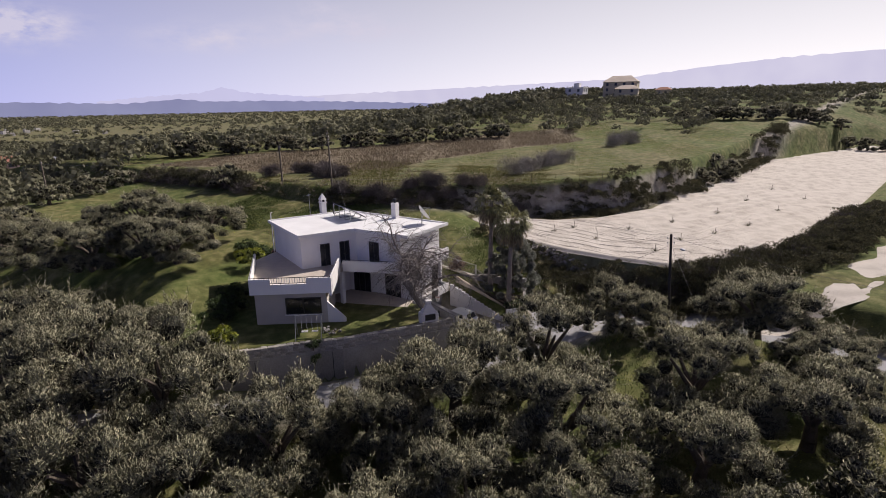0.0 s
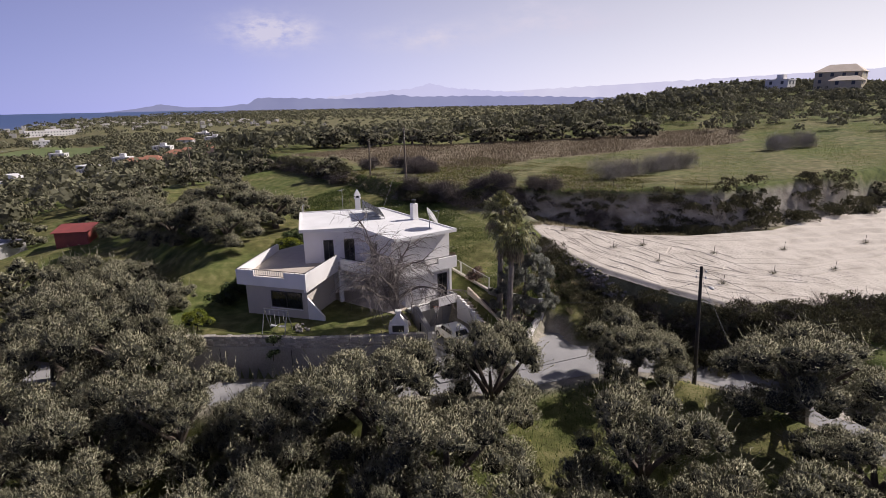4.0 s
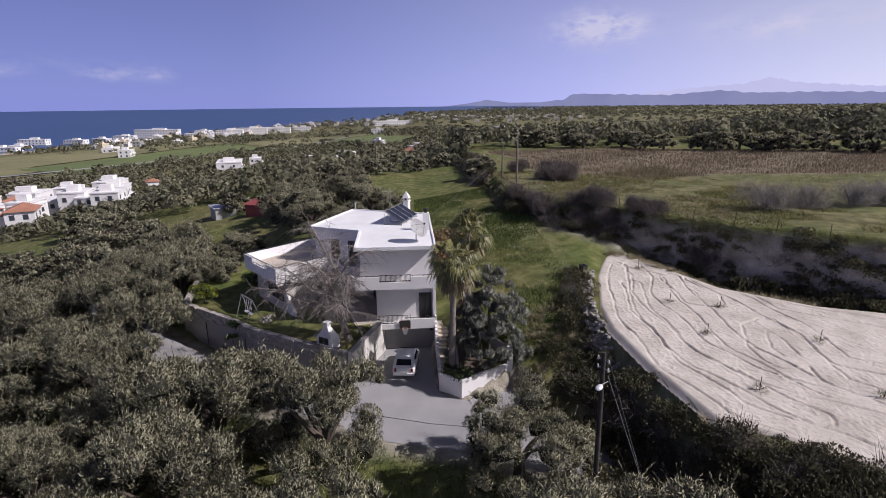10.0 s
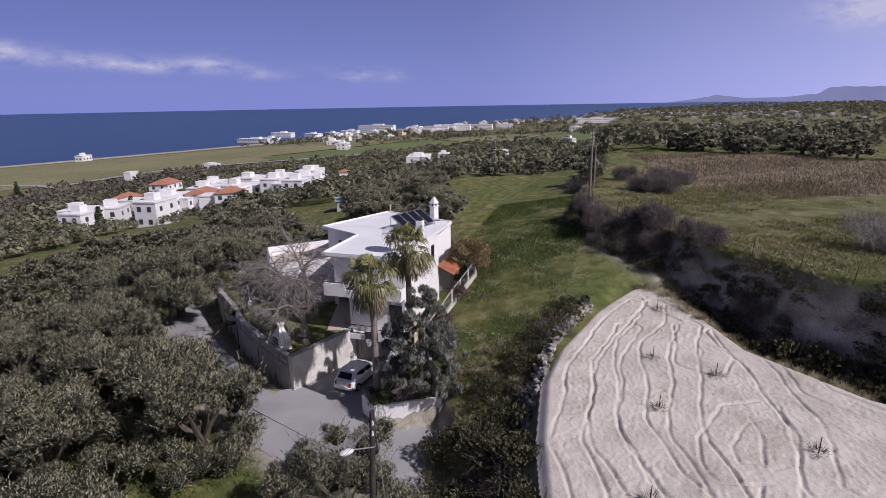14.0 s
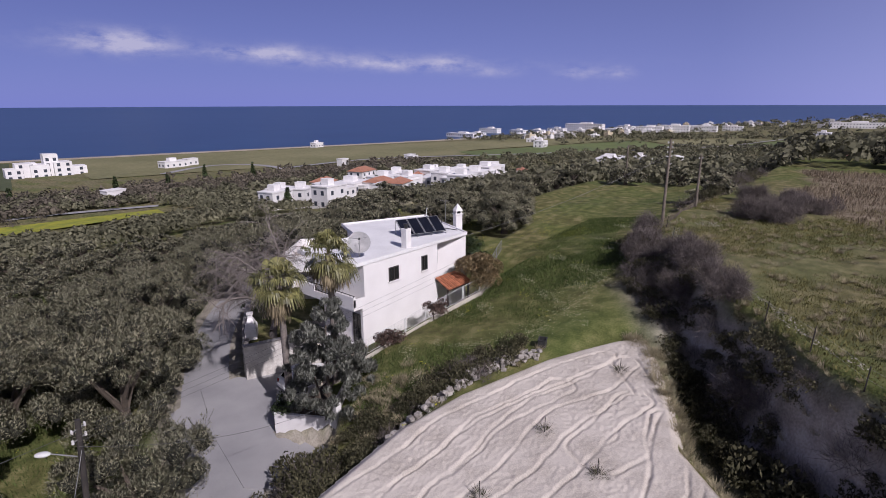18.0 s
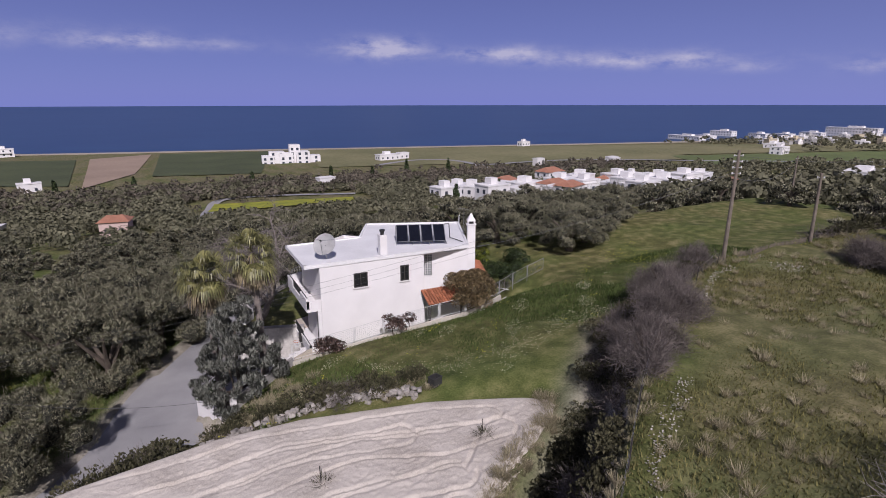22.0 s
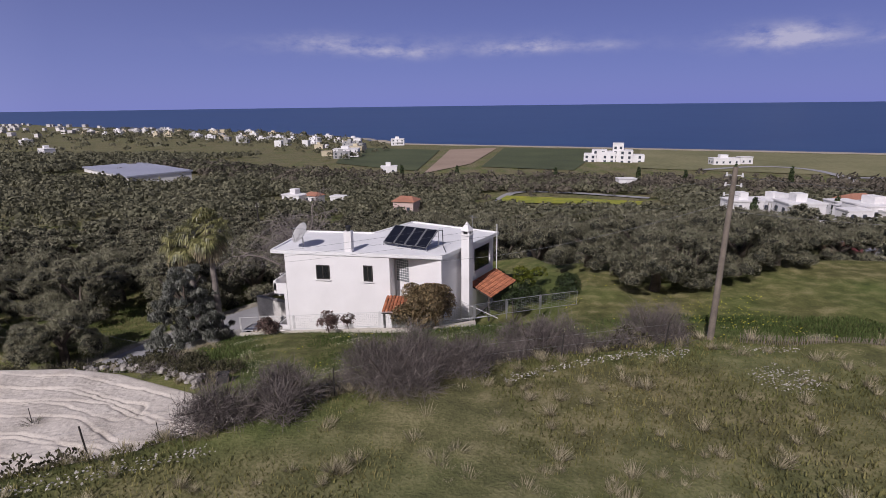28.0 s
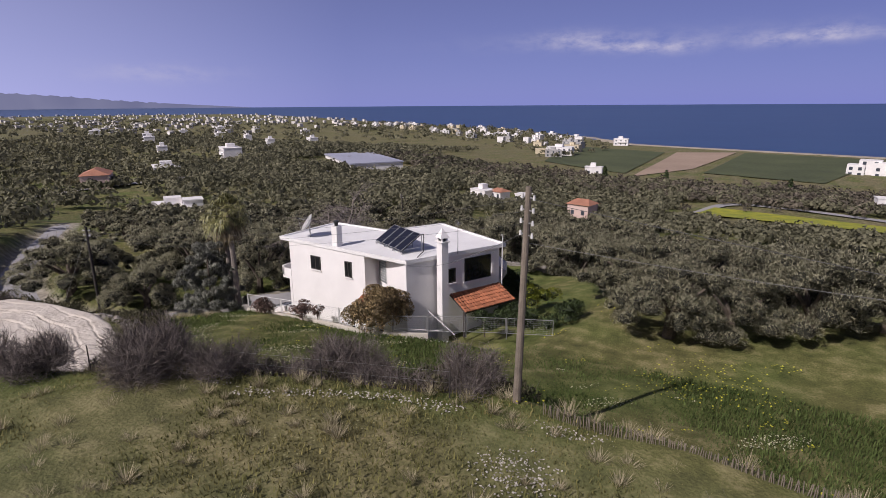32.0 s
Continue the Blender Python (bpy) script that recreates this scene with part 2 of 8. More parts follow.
def box(bm, x0, y0, z0, x1, y1, z1, m=None):
    vs = [bm.verts.new((x, y, z)) for x in (x0, x1) for y in (y0, y1) for z in (z0, z1)]
    if m is not None:
        for v in vs:
            v.co = m @ v.co
    for f in ((0, 1, 3, 2), (4, 6, 7, 5), (0, 4, 5, 1), (2, 3, 7, 6), (0, 2, 6, 4), (1, 5, 7, 3)):
        bm.faces.new([vs[i] for i in f])
    return bm


def boxed(*a, m=None):
    return box(bmesh.new(), *a, m=m)


def prism(bm, poly, z0, z1):
    """An upright prism over a polygon; z0 and z1 may be lists."""
    n = len(poly)
    a = z0 if isinstance(z0, (list, tuple)) else [z0] * n
    b = z1 if isinstance(z1, (list, tuple)) else [z1] * n
    lo = [bm.verts.new((p[0], p[1], a[i])) for i, p in enumerate(poly)]
    hi = [bm.verts.new((p[0], p[1], b[i])) for i, p in enumerate(poly)]
    area = sum(poly[i][0] * poly[(i + 1) % n][1] - poly[(i + 1) % n][0] * poly[i][1] for i in range(n))
    if area < 0:
        lo.reverse(), hi.reverse()
    bm.faces.new(hi)
    bm.faces.new(lo[::-1])
    for i in range(n):
        j = (i + 1) % n
        bm.faces.new((lo[i], lo[j], hi[j], hi[i]))
    return bm


def slab(p, q, thick, z0, z1, out=0.0):
    """A wall piece on the line p-q, thickened to its left by thick; z1 may be a pair."""
    p, q = Vector(p), Vector(q)
    d = (q - p).normalized()
    n = Vector((-d.y, d.x))
    a, b = p + n * out, q + n * out
    z1 = z1 if isinstance(z1, (list, tuple)) else (z1, z1)
    z0 = z0 if isinstance(z0, (list, tuple)) else (z0, z0)
    return prism(bmesh.new(), [a, b, b + n * thick, a + n * thick], [z0[0], z0[1], z0[1], z0[0]], [z1[0], z1[1], z1[1], z1[0]])


def tube(bm, a, b, r0, r1=None, sides=8, cap=True):
    a, b = Vector(a), Vector(b)
    r1 = r0 if r1 is None else r1
    w = (b - a).normalized()
    u = w.orthogonal().normalized()
    v = w.cross(u)
    ra, rb = [], []
    for i in range(sides):
        k = 2 * math.pi * i / sides
        o = u * math.cos(k) + v * math.sin(k)
        ra.append(bm.verts.new(a + o * r0))
        rb.append(bm.verts.new(b + o * r1))
    for i in range(sides):
        j = (i + 1) % sides
        bm.faces.new((ra[i], ra[j], rb[j], rb[i]))
    if cap:
        bm.faces.new(ra[::-1])
        bm.faces.new(rb)
    return bm


def tubed(a, b, r0, r1=None, sides=8):
    return tube(bmesh.new(), a, b, r0, r1, sides)


def limb(bm, pts, r0, r1, sides=6):
    """A bent tapering tube through points."""
    n = len(pts) - 1
    for i in range(n):
        tube(bm, pts[i], pts[i + 1], r0 + (r1 - r0) * i / n, r0 + (r1 - r0) * (i + 1) / n, sides, cap=(i == n - 1))
    return bm


def thing(name, label, category, at=(0, 0, 0), rz=0.0, group="", kind=""):
    ob = new(name)
    ob.matrix_world = pose(*at, 0, 0, rz)
    ob.empty_display_size = 0.2
    return tagged(ob, label, category, group, kind)


def structure(name, bm, material, label="", category=""):
    ob = part(name, bm, material, None)
    return tagged(ob, label, category, kind="structure")


# ---- lie of the land ----
def smooth(a, b, x):
    t = np.clip((x - a) / (b - a), 0, 1)
    return t * t * (3 - 2 * t)


def line_dist(x, y, pts):
    """Distance to a polyline, and on which side (positive to its left) a place lies."""
    best = np.full(np.shape(x), 1e9)
    side = np.zeros(np.shape(x))
    for (ax, ay), (bx, by) in zip(pts[:-1], pts[1:]):
        dx, dy = bx - ax, by - ay
        t = np.clip(((x - ax) * dx + (y - ay) * dy) / (dx * dx + dy * dy), 0, 1)
        px, py = x - (ax + t * dx), y - (ay + t * dy)
        d = np.hypot(px, py)
        s = np.where(dx * (y - ay) - dy * (x - ax) >= 0, 1.0, -1.0)
        closer = d < best - 1e-9
        side = np.where(closer, s, side)
        best = np.where(closer, d, best)
    return best * side


def in_poly(x, y, poly):
    """Signed distance to a closed polygon, positive inside."""
    x, y = np.asarray(x, float), np.asarray(y, float)
    d = np.abs(line_dist(x, y, list(poly) + [poly[0]]))
    inside = np.zeros(x.shape, bool)
    n = len(poly)
    for i in range(n):
        (ax, ay), (bx, by) = poly[i], poly[(i + 1) % n]
        hit = ((ay > y) != (by > y)) & (x < (bx - ax) * (y - ay) / ((by - ay) or 1e-9) + ax)
        inside ^= hit
    return np.where(inside, d, -d)


ROAD = [(-60, -58), (-22.5, -40), (-10, -32), (3.5, -21), (10.3, -13.2), (14.5, -6.5), (18, 0.5), (20.3, 7.5), (24, 12), (31, 14.4), (43, 12.6), (60, 6), (95, -12)]
SCARP = [(-200, 17), (-70, 15.5), (-20, 15.2), (-8, 20.5), (-1.5, 25.6), (5.5, 31.0), (13, 38.8), (18.5, 58), (22, 85), (28, 130), (40, 200), (80, 400)]
SAND = [(-0.5, 21.5), (0.6, 20.6), (2.6, 19.5), (5, 18.3), (11, 16.4), (15, 15.9), (20.5, 16.4), (25.5, 17.4), (29.5, 22.6), (35.8, 32), (43, 62), (49, 96), (55, 168), (50, 172), (25, 106), (21, 78), (17.8, 42), (13.3, 32), (9, 27.1), (4.6, 25.1), (2.2, 24.0), (0.4, 22.9), (-0.4, 22.2)]
LAWN = [(-4, -19.5), (0.8, -18.6), (2.4, -16.9), (5.6, -12.9), (7.6, -10.9), (10.1, -7.1), (12.5, -3.2), (12.3, -2.75), (7.4, -0.95), (7.0, -0.9), (7.0, 4.0), (8.0, 4.1), (9.3, 6.2), (5, 6.4), (-3, 6.9), (-13, 2), (-15, -8), (-12, -16)]
DRIVE = [(6.7, -0.7), (12.6, -2.5), (13.2, -3.4), (16.5, -4), (19.0, 8), (15.5, 10.2), (13.9, 9.1), (15.7, 5.2), (14.6, 3.75), (6.7, 3.75)]
COAST = [(-4900, 900), (-2740, 250), (-1766, 17), (-1143, -250), (-650, -336), (-390, -392), (-240, -432), (-52, -481), (128, -525), (200, -610), (384, -750), (995, -1044), (1335, -1226), (3000, -1900), (4900, -2300)]


def ground_z(x, y):
    """Height of the ground, in metres over the lawn."""
    x, y = np.asarray(x, float), np.asarray(y, float)
    z = np.interp(y, (-5000, -700, -357, -174, -124, -60, -25, 0, 20, 60, 120, 257, 400, 900, 5000),
                  (-22.3, -22.3, -22.2, -20.8, -17, -8.6, -4.9, -3.1, 0.5, 4, 10, 20, 20.5, 21, 24))
    # the east side lies higher, the far west as well
    z = z + smooth(0, -45, x) * np.interp(y, (-200, -60, -20, 15, 60), (0, 1.5, 4.2, 3.0, 0)) * (1 - 0.9 * smooth(-90, -260, x))
    z = z - smooth(-85, -340, x) * np.interp(y, (-300, -120, 0, 300, 900), (0, 5, 14, 24, 24))
    z = z + smooth(60, 200, x) * np.interp(y, (-400, -170, -50, 60, 900), (0, 9, -8, -8, -14))
    z = z - smooth(-48, -150, x) * np.interp(y, (50, 150, 230, 900), (0, 10, 14, 14))
    z = z - smooth(-58, -98, x) * np.interp(y, (-260, -135, -85, -50), (0, 2.6, 2.0, 0))
    z = z - 4.5 * np.exp(-(((x - 118) / 34) ** 2 + ((y + 48) / 30) ** 2))
    # strip of meadow behind the house
    strip = np.interp(x, (-75, -40, -15, -3, 9.5, 14, 22), (4.0, 3.9, 2.9, 2.0, 0.5, -1.2, -2.4)) + np.clip(y - 6.5, -3, 12) * np.interp(x, (-60, -12, 0, 7, 14), (0.12, 0.20, 0.15, 0.20, 0.25))
    k = smooth(2.5, 6.0, y) * (1 - smooth(22, 27, y)) * (1 - smooth(13, 17.5, x)) * smooth(-78, -66, x)
    k = np.maximum(k, smooth(-12, -2, y + 8) * smooth(-7, -16, x) * smooth(-78, -66, x) * (1 - smooth(17, 20, y)))
    z = z * (1 - k) + strip * k
    # lawn platform
    d = in_poly(x, y, LAWN)
    lawn = smooth(-0.15, 0.25, d) if np.ndim(d) else smooth(-0.15, 0.25, d)
    edge = smooth(-2.5, 0.5, d) * smooth(6, -2, x)
    lawn = np.maximum(lawn, edge)
    lz = 0.0 + smooth(-6, -14, x) * 1.6 + smooth(4.3, 6.8, y) * np.interp(x, (-8, -3, 9.5), (2.0, 1.8, 0.6))
    z = z * (1 - lawn) + lz * lawn
    # upper field over the scarp
    s = line_dist(x, y, SCARP)
    top = 6.9 + np.clip(y - 30, -20, 400) * 0.018 + smooth(80, 260, y) * 9.4
    near = smooth(420, 300, y) * smooth(-190, -90, x)
    slack = smooth(85, 140, y)
    up = smooth(-1.6 - 26 * slack, 0.9 + 4 * slack, s) * near
    z = z * (1 - up) + np.maximum(top, z) * up
    # low land west of the scarp, beside the ploughed field
    k = smooth(0.5 + 4 * slack, -3 - 26 * slack, s) * smooth(30, 55, y) * smooth(20, 26, x)
    z = z * (1 - k) + (2.6 - 0.05 * (x - 40) + 0.012 * (y - 60) + smooth(165, 240, y) * 13) * k
    # ploughed field
    sd = in_poly(x, y, SAND)
    sz = 3.15 - 0.055 * x + 0.02 * (y - 22)
    k = smooth(-1.6, 0.2, sd)
    z = z * (1 - k) + sz * k - 0.3 * smooth(0.3, 1.2, sd)
    # bank of the field down to the road, drive and road
    k = smooth(-0.3, 0.3, in_poly(x, y, DRIVE))
    z = z * (1 - k) - 2.45 * k
    rd = np.abs(line_dist(x, y, ROAD))
    rz = np.interp(x, (-60, -22, -10, 3, 10, 18, 31, 43, 95), (-4.6, -3.6, -3.2, -3.0, -2.75, -2.5, -2.6, -2.9, -6))
    k = smooth(4.6, 2.3, rd) * (1 - 0.0 * x)
    k = np.where(in_poly(x, y, LAWN) > -0.1, 0, k)
    k = k * (1 - smooth(-0.5, 0.2, sd))
    z = z * (1 - k) + rz * k
    # shore and sea bed
    c = line_dist(x, y, COAST)
    z = np.where(c > 30, np.maximum(z, -22.35), z)
    z = np.where(c < 30, np.minimum(z, -24 + np.clip(c, -40, 30) * 0.055), z)
    return z


def gz(x, y):
    return float(ground_z(np.array([x]), np.array([y]))[0])


# ---- ground sheet ----
def growing(lo, hi, step, end_lo, end_hi, rate=1.05):
    a = list(np.arange(lo, hi + 1e-6, step))
    s, v = step, a[-1]
    while v < end_hi:
        s *= rate
        v += s
        a.append(v)
    s, v, b = step, a[0], []
    while v > end_lo:
        s *= rate
        v -= s
        b.append(v)
    return np.array(b[::-1] + a)


def ground_mat():
    m = bpy.data.materials.new("ground_cover")
    m.use_nodes = True
    n, l = m.node_tree.nodes, m.node_tree.links
    b = n["Principled BSDF"]
    b.inputs["Roughness"].default_value, b.inputs["Specular IOR Level"].default_value = 0.95, 0.2
    tc = n.new("ShaderNodeTexCoord")

    def noise_at(scale, detail=5.0):
        t = n.new("ShaderNodeTexNoise")
        t.inputs["Scale"].default_value, t.inputs["Detail"].default_value = scale, detail
        l.new(tc.outputs["Object"], t.inputs["Vector"])
        return t.outputs["Fac"]

    def ramp(fac, *stops):
        r = n.new("ShaderNodeValToRGB")
        e = r.color_ramp.elements
        while len(e) < len(stops):
            e.new(0.5)
        for i, (p, c) in enumerate(stops):
            e[i].position, e[i].color = p, (*c, 1)
        l.new(fac, r.inputs["Fac"])
        return r.outputs["Color"]

    def mix(fac, a, bb):
        x = n.new("ShaderNodeMix")
        x.data_type = "RGBA"
        l.new(fac, x.inputs[0])
        l.new(a, x.inputs[6])
        l.new(bb, x.inputs[7])
        return x.outputs[2]

    att = n.new("ShaderNodeAttribute")
    att.attribute_name = "cover"
    sep = n.new("ShaderNodeSeparateColor")
    l.new(att.outputs["Color"], sep.inputs[0])
    big, mid, fine = noise_at(0.12), noise_at(0.9, 6), noise_at(9.0, 4)

    def blend(k, fac):
        x = n.new("ShaderNodeMath")
        x.operation = "MULTIPLY_ADD"
        x.inputs[1].default_value = k
        l.new(fine, x.inputs[0])
        l.new(fac, x.inputs[2])
        return x.outputs[0]

    grass = mix(ramp(big, (0.38, (0, 0, 0)), (0.62, (1, 1, 1))),
                ramp(blend(0.5, mid), (0.35, (0.022, 0.036, 0.010)), (0.70, (0.085, 0.110, 0.028)), (1.0, (0.165, 0.175, 0.06))),
                ramp(blend(0.5, mid), (0.35, (0.034, 0.038, 0.014)), (0.75, (0.128, 0.124, 0.044)), (1.0, (0.27, 0.235, 0.115))))
    dry = ramp(blend(0.6, mid), (0.4, (0.10, 0.08, 0.054)), (0.75, (0.185, 0.148, 0.10)), (1.0, (0.28, 0.23, 0.16)))
    earth = ramp(blend(0.6, mid), (0.4, (0.15, 0.125, 0.105)), (0.75, (0.34, 0.30, 0.26)), (1.0, (0.50, 0.455, 0.40)))
    c = mix(sep.outputs[1], grass, dry)
    c = mix(sep.outputs[2], c, earth)
    # white flowers on the meadow
    fl = n.new("ShaderNodeTexVoronoi")
    fl.inputs["Scale"].default_value = 5.0
    l.new(tc.outputs["Object"], fl.inputs["Vector"])
    dot = n.new("ShaderNodeMath")
    dot.operation = "LESS_THAN"
    dot.inputs[1].default_value = 0.20
    l.new(fl.outputs["Distance"], dot.inputs[0])
    lot = n.new("ShaderNodeMath")
    lot.operation = "MULTIPLY"
    l.new(dot.outputs[0], lot.inputs[0])
    l.new(sep.outputs[0], lot.inputs[1])
    flower = n.new("ShaderNodeRGB")
    flower.outputs[0].default_value = (0.55, 0.52, 0.30, 1)
    c = mix(lot.outputs[0], c, flower.outputs[0])
    l.new(c, b.inputs["Base Color"])
    bp = n.new("ShaderNodeBump")
    bp.inputs["Strength"].default_value, bp.inputs["Distance"].default_value = 0.7, 0.12
    l.new(blend(0.6, mid), bp.inputs["Height"])
    l.new(bp.outputs[0], b.inputs["Normal"])
    return m


BELT = [(-75, 22), (-36, 24), (-26, 36), (-21, 75), (-13, 95), (-25, 121), (-44, 110), (-62, 64), (-78, 40)]


def flower_line(x):
    """Middle line of the band of white flowers in the strip of meadow."""
    return np.interp(x, (-10, -6.2, -3, 0, 3, 6, 12), (15.2, 15.0, 15.7, 16.3, 15.2, 12.2, 11.0))


def coverage(x, y):
    """Flowers, dry scrub and bare earth, each from 0 to 1."""
    wob = np.sin(x * 0.21 + 1.3) * np.cos(y * 0.17) + 0.6 * np.sin(x * 0.53 - y * 0.41)
    s = line_dist(x, y, SCARP)
    flow = smooth(1.5, 0.3, np.abs(y - flower_line(x) + wob * 0.5)) * smooth(10, 6, x) * smooth(-13, -9, x)
    flow = np.maximum(flow, 0.35 * smooth(0.2, 1.2, wob) * (y > 7) * (y < 16) * (x < 14))
    flow = np.maximum(flow, 0.25 * smooth(0.3, 1.3, wob) * (s > 0) * (s < 9))
    dry = 0.24 * smooth(0.5, 4, s) * smooth(60, 35, np.hypot(x + 5, y - 33))
    belt = smooth(-1.5, 1.5, in_poly(x, y, BELT) + 1.5 * wob)
    dry = np.maximum(dry, 0.95 * belt)
    dry = np.maximum(dry, 0.25 * smooth(0.2, 1.4, wob) * (s > 12))
    dry = np.maximum(dry, 0.25 * smooth(250, 600, np.hypot(x, y)) * smooth(1600, 900, np.hypot(x, y)))
    dry = np.maximum(dry, 0.5 * smooth(90, 170, np.hypot(x, y)) * (smooth(-70, -90, x) + smooth(-55, -90, y)).clip(0, 1) * smooth(1.2, -0.6, wob))
    bank = smooth(0.6, 0.1, s) * smooth(-4.5, -1.0, s) * (x > -8)
    rd = np.abs(line_dist(x, y, ROAD))
    earth = np.maximum(0.8 * bank, 0.75 * smooth(3.6, 2.2, rd))
    sd = in_poly(x, y, SAND)
    earth = np.maximum(earth, 0.22 * smooth(-5.0, -1.5, sd) * (y < 30) * (x > 12))
    earth = np.maximum(earth, 0.8 * smooth(-0.5, 0.0, in_poly(x, y, DRIVE)))
    return np.stack([flow, dry, earth, np.ones_like(x)], -1)


def grid_mesh(name, xs, ys, z, material, keep=None):
    nx, ny = len(xs), len(ys)
    X, Y = np.meshgrid(xs, ys, indexing="ij")
    idx = np.arange(nx * ny).reshape(nx, ny)
    f = np.stack([idx[:-1, :-1], idx[1:, :-1], idx[1:, 1:], idx[:-1, 1:]], -1).reshape(-1, 4)
    if keep is not None:
        f = f[keep.ravel()[f].all(1)]
    me = bpy.data.meshes.new(name)
    me.vertices.add(nx * ny)
    me.vertices.foreach_set("co", np.stack([X, Y, z], -1).astype(np.float32).ravel())
    me.loops.add(len(f) * 4)
    me.loops.foreach_set("vertex_index", f.astype(np.int32).ravel())
    me.polygons.add(len(f))
    me.polygons.foreach_set("loop_start", np.arange(0, len(f) * 4, 4, dtype=np.int32))
    me.update(calc_edges=True)
    me.polygons.foreach_set("use_smooth", [True] * len(f))
    me.materials.append(material)
    return me, X, Y


gx = growing(-42, 44, 0.5, -4900, 4900)
gy = growing(-42, 46, 0.5, -2600, 4900)
GX, GY = np.meshgrid(gx, gy, indexing="ij")
GZ = ground_z(GX, GY)
lump = np.zeros_like(GZ)
for k, (fx, fy) in enumerate(((0.9, 0.4), (-0.5, 1.1), (1.7, -1.3), (0.25, 0.19))):
    lump += np.sin(GX * fx + GY * fy + k * 1.7) * (0.05, 0.04, 0.02, 0.10)[k]
quiet = np.maximum.reduce([smooth(-1, 0.3, in_poly(GX, GY, SAND)), smooth(-1, 0.3, in_poly(GX, GY, DRIVE)), smooth(3.4, 2.4, np.abs(line_dist(GX, GY, ROAD))), smooth(-1, 0.2, in_poly(GX, GY, LAWN))])
GZ = GZ + lump * (1 - quiet)
me, _, _ = grid_mesh("ground", gx, gy, GZ, ground_mat())
col = me.color_attributes.new("cover", "FLOAT_COLOR", "POINT")
col.data.foreach_set("color", coverage(GX, GY).astype(np.float32).ravel())
tagged(new("ground", me), "grassy hillside with meadows, scrub and earth banks", "ground", kind="structure")

# the sea, whose far rim is raised to the true horizon
sea_m = mat("sea", (0.026, 0.066, 0.15), (0.018, 0.05, 0.125), 0.35, 0.01, 0.2, 0.25, spec=0.35)
sx = np.array(list(np.linspace(-4950, 4950, 100)))
sy = np.linspace(-4950, 1000, 70)
SX, SY = np.meshgrid(sx, sy, indexing="ij")
me, _, _ = grid_mesh("sea", sx, sy, -23.6 + 19.0 * smooth(2200, 4900, np.hypot(SX, SY)), sea_m, keep=(np.hypot(SX, SY) < 4950) & (SX * 0.2 + SY < 1000))
tagged(new("sea", me), "calm deep blue sea up to the horizon", "sea", kind="structure")


# ---- road ----
def ribbon(name, pts, width, material, lift=0.06, step=0.8, wave=0.0):
    v, f, d = [], [], 0.0
    P = [Vector(p) for p in pts]
    samples = []
    for i in range(len(P) - 1):
        p0, p1, p2, p3 = P[max(i - 1, 0)], P[i], P[i + 1], P[min(i + 2, len(P) - 1)]
        n = max(2, int((p2 - p1).length / step))
        for k in range(n):
            t = k / n
            samples.append(0.5 * ((2 * p1) + (p2 - p0) * t + (2 * p0 - 5 * p1 + 4 * p2 - p3) * t * t + (3 * p1 - p0 - 3 * p2 + p3) * t ** 3))
    samples.append(P[-1])
    cols = 5
    for i, p in enumerate(samples):
        t = (samples[min(i + 1, len(samples) - 1)] - samples[max(i - 1, 0)]).normalized()
        nrm = Vector((-t.y, t.x))
        w = width * (1 + wave * math.sin(i * 1.1) + wave * math.sin(i * 0.37))
        for c in range(cols):
            q = p + nrm * w * (c / (cols - 1) - 0.5)
            v.append((q.x, q.y, gz(p.x, p.y) + lift - 0.05 * abs(c / (cols - 1) - 0.5) * 2))
        if i:
            a = (i - 1) * cols
            for c in range(cols - 1):
                f.append((a + c + 1, a + c, a + cols + c, a + cols + c + 1))
    return mesh_of(name, v, f, material, True)


tagged(new("road", ribbon("road", ROAD[2:], 3.9, M_ASPH, 0.07)), "narrow pale worn asphalt lane", "road", kind="structure")
apron = [(12.7, -2.6), (13.3, -3.4), (16.0, -3.8), (18.4, 3), (19.6, 8.2), (17.6, 11.2), (14.6, 10.4), (13.95, 9.1), (15.75, 5.3), (14.7, 3.85), (7.05, 3.85), (7.05, -0.7)]
structure("driveway", prism(bmesh.new(), apron, -2.6, -2.40), M_ASPH, "pale concrete forecourt and driveway", "driveway")
line_m = mat("white_kerb_paint", (0.75, 0.74, 0.72), (0.55, 0.54, 0.52), 0.8, 2, 20, 0.1)
tagged(new("edge_line", ribbon("edge_line", [(13.0, -2.6), (14.2, -0.6), (15.3, 2.0), (16.1, 5.2), (17.2, 8.6)], 0.14, line_m, 0.09, 0.4)), "white painted line across the forecourt", "road marking", kind="structure")

# ---- ploughed field ----
def sand_mat():
    return mat("pale_dry_soil", (0.585, 0.53, 0.465), (0.38, 0.335, 0.285), 0.95, 0.5, 14.0, 0.6, mix=(0.34, 0.56))


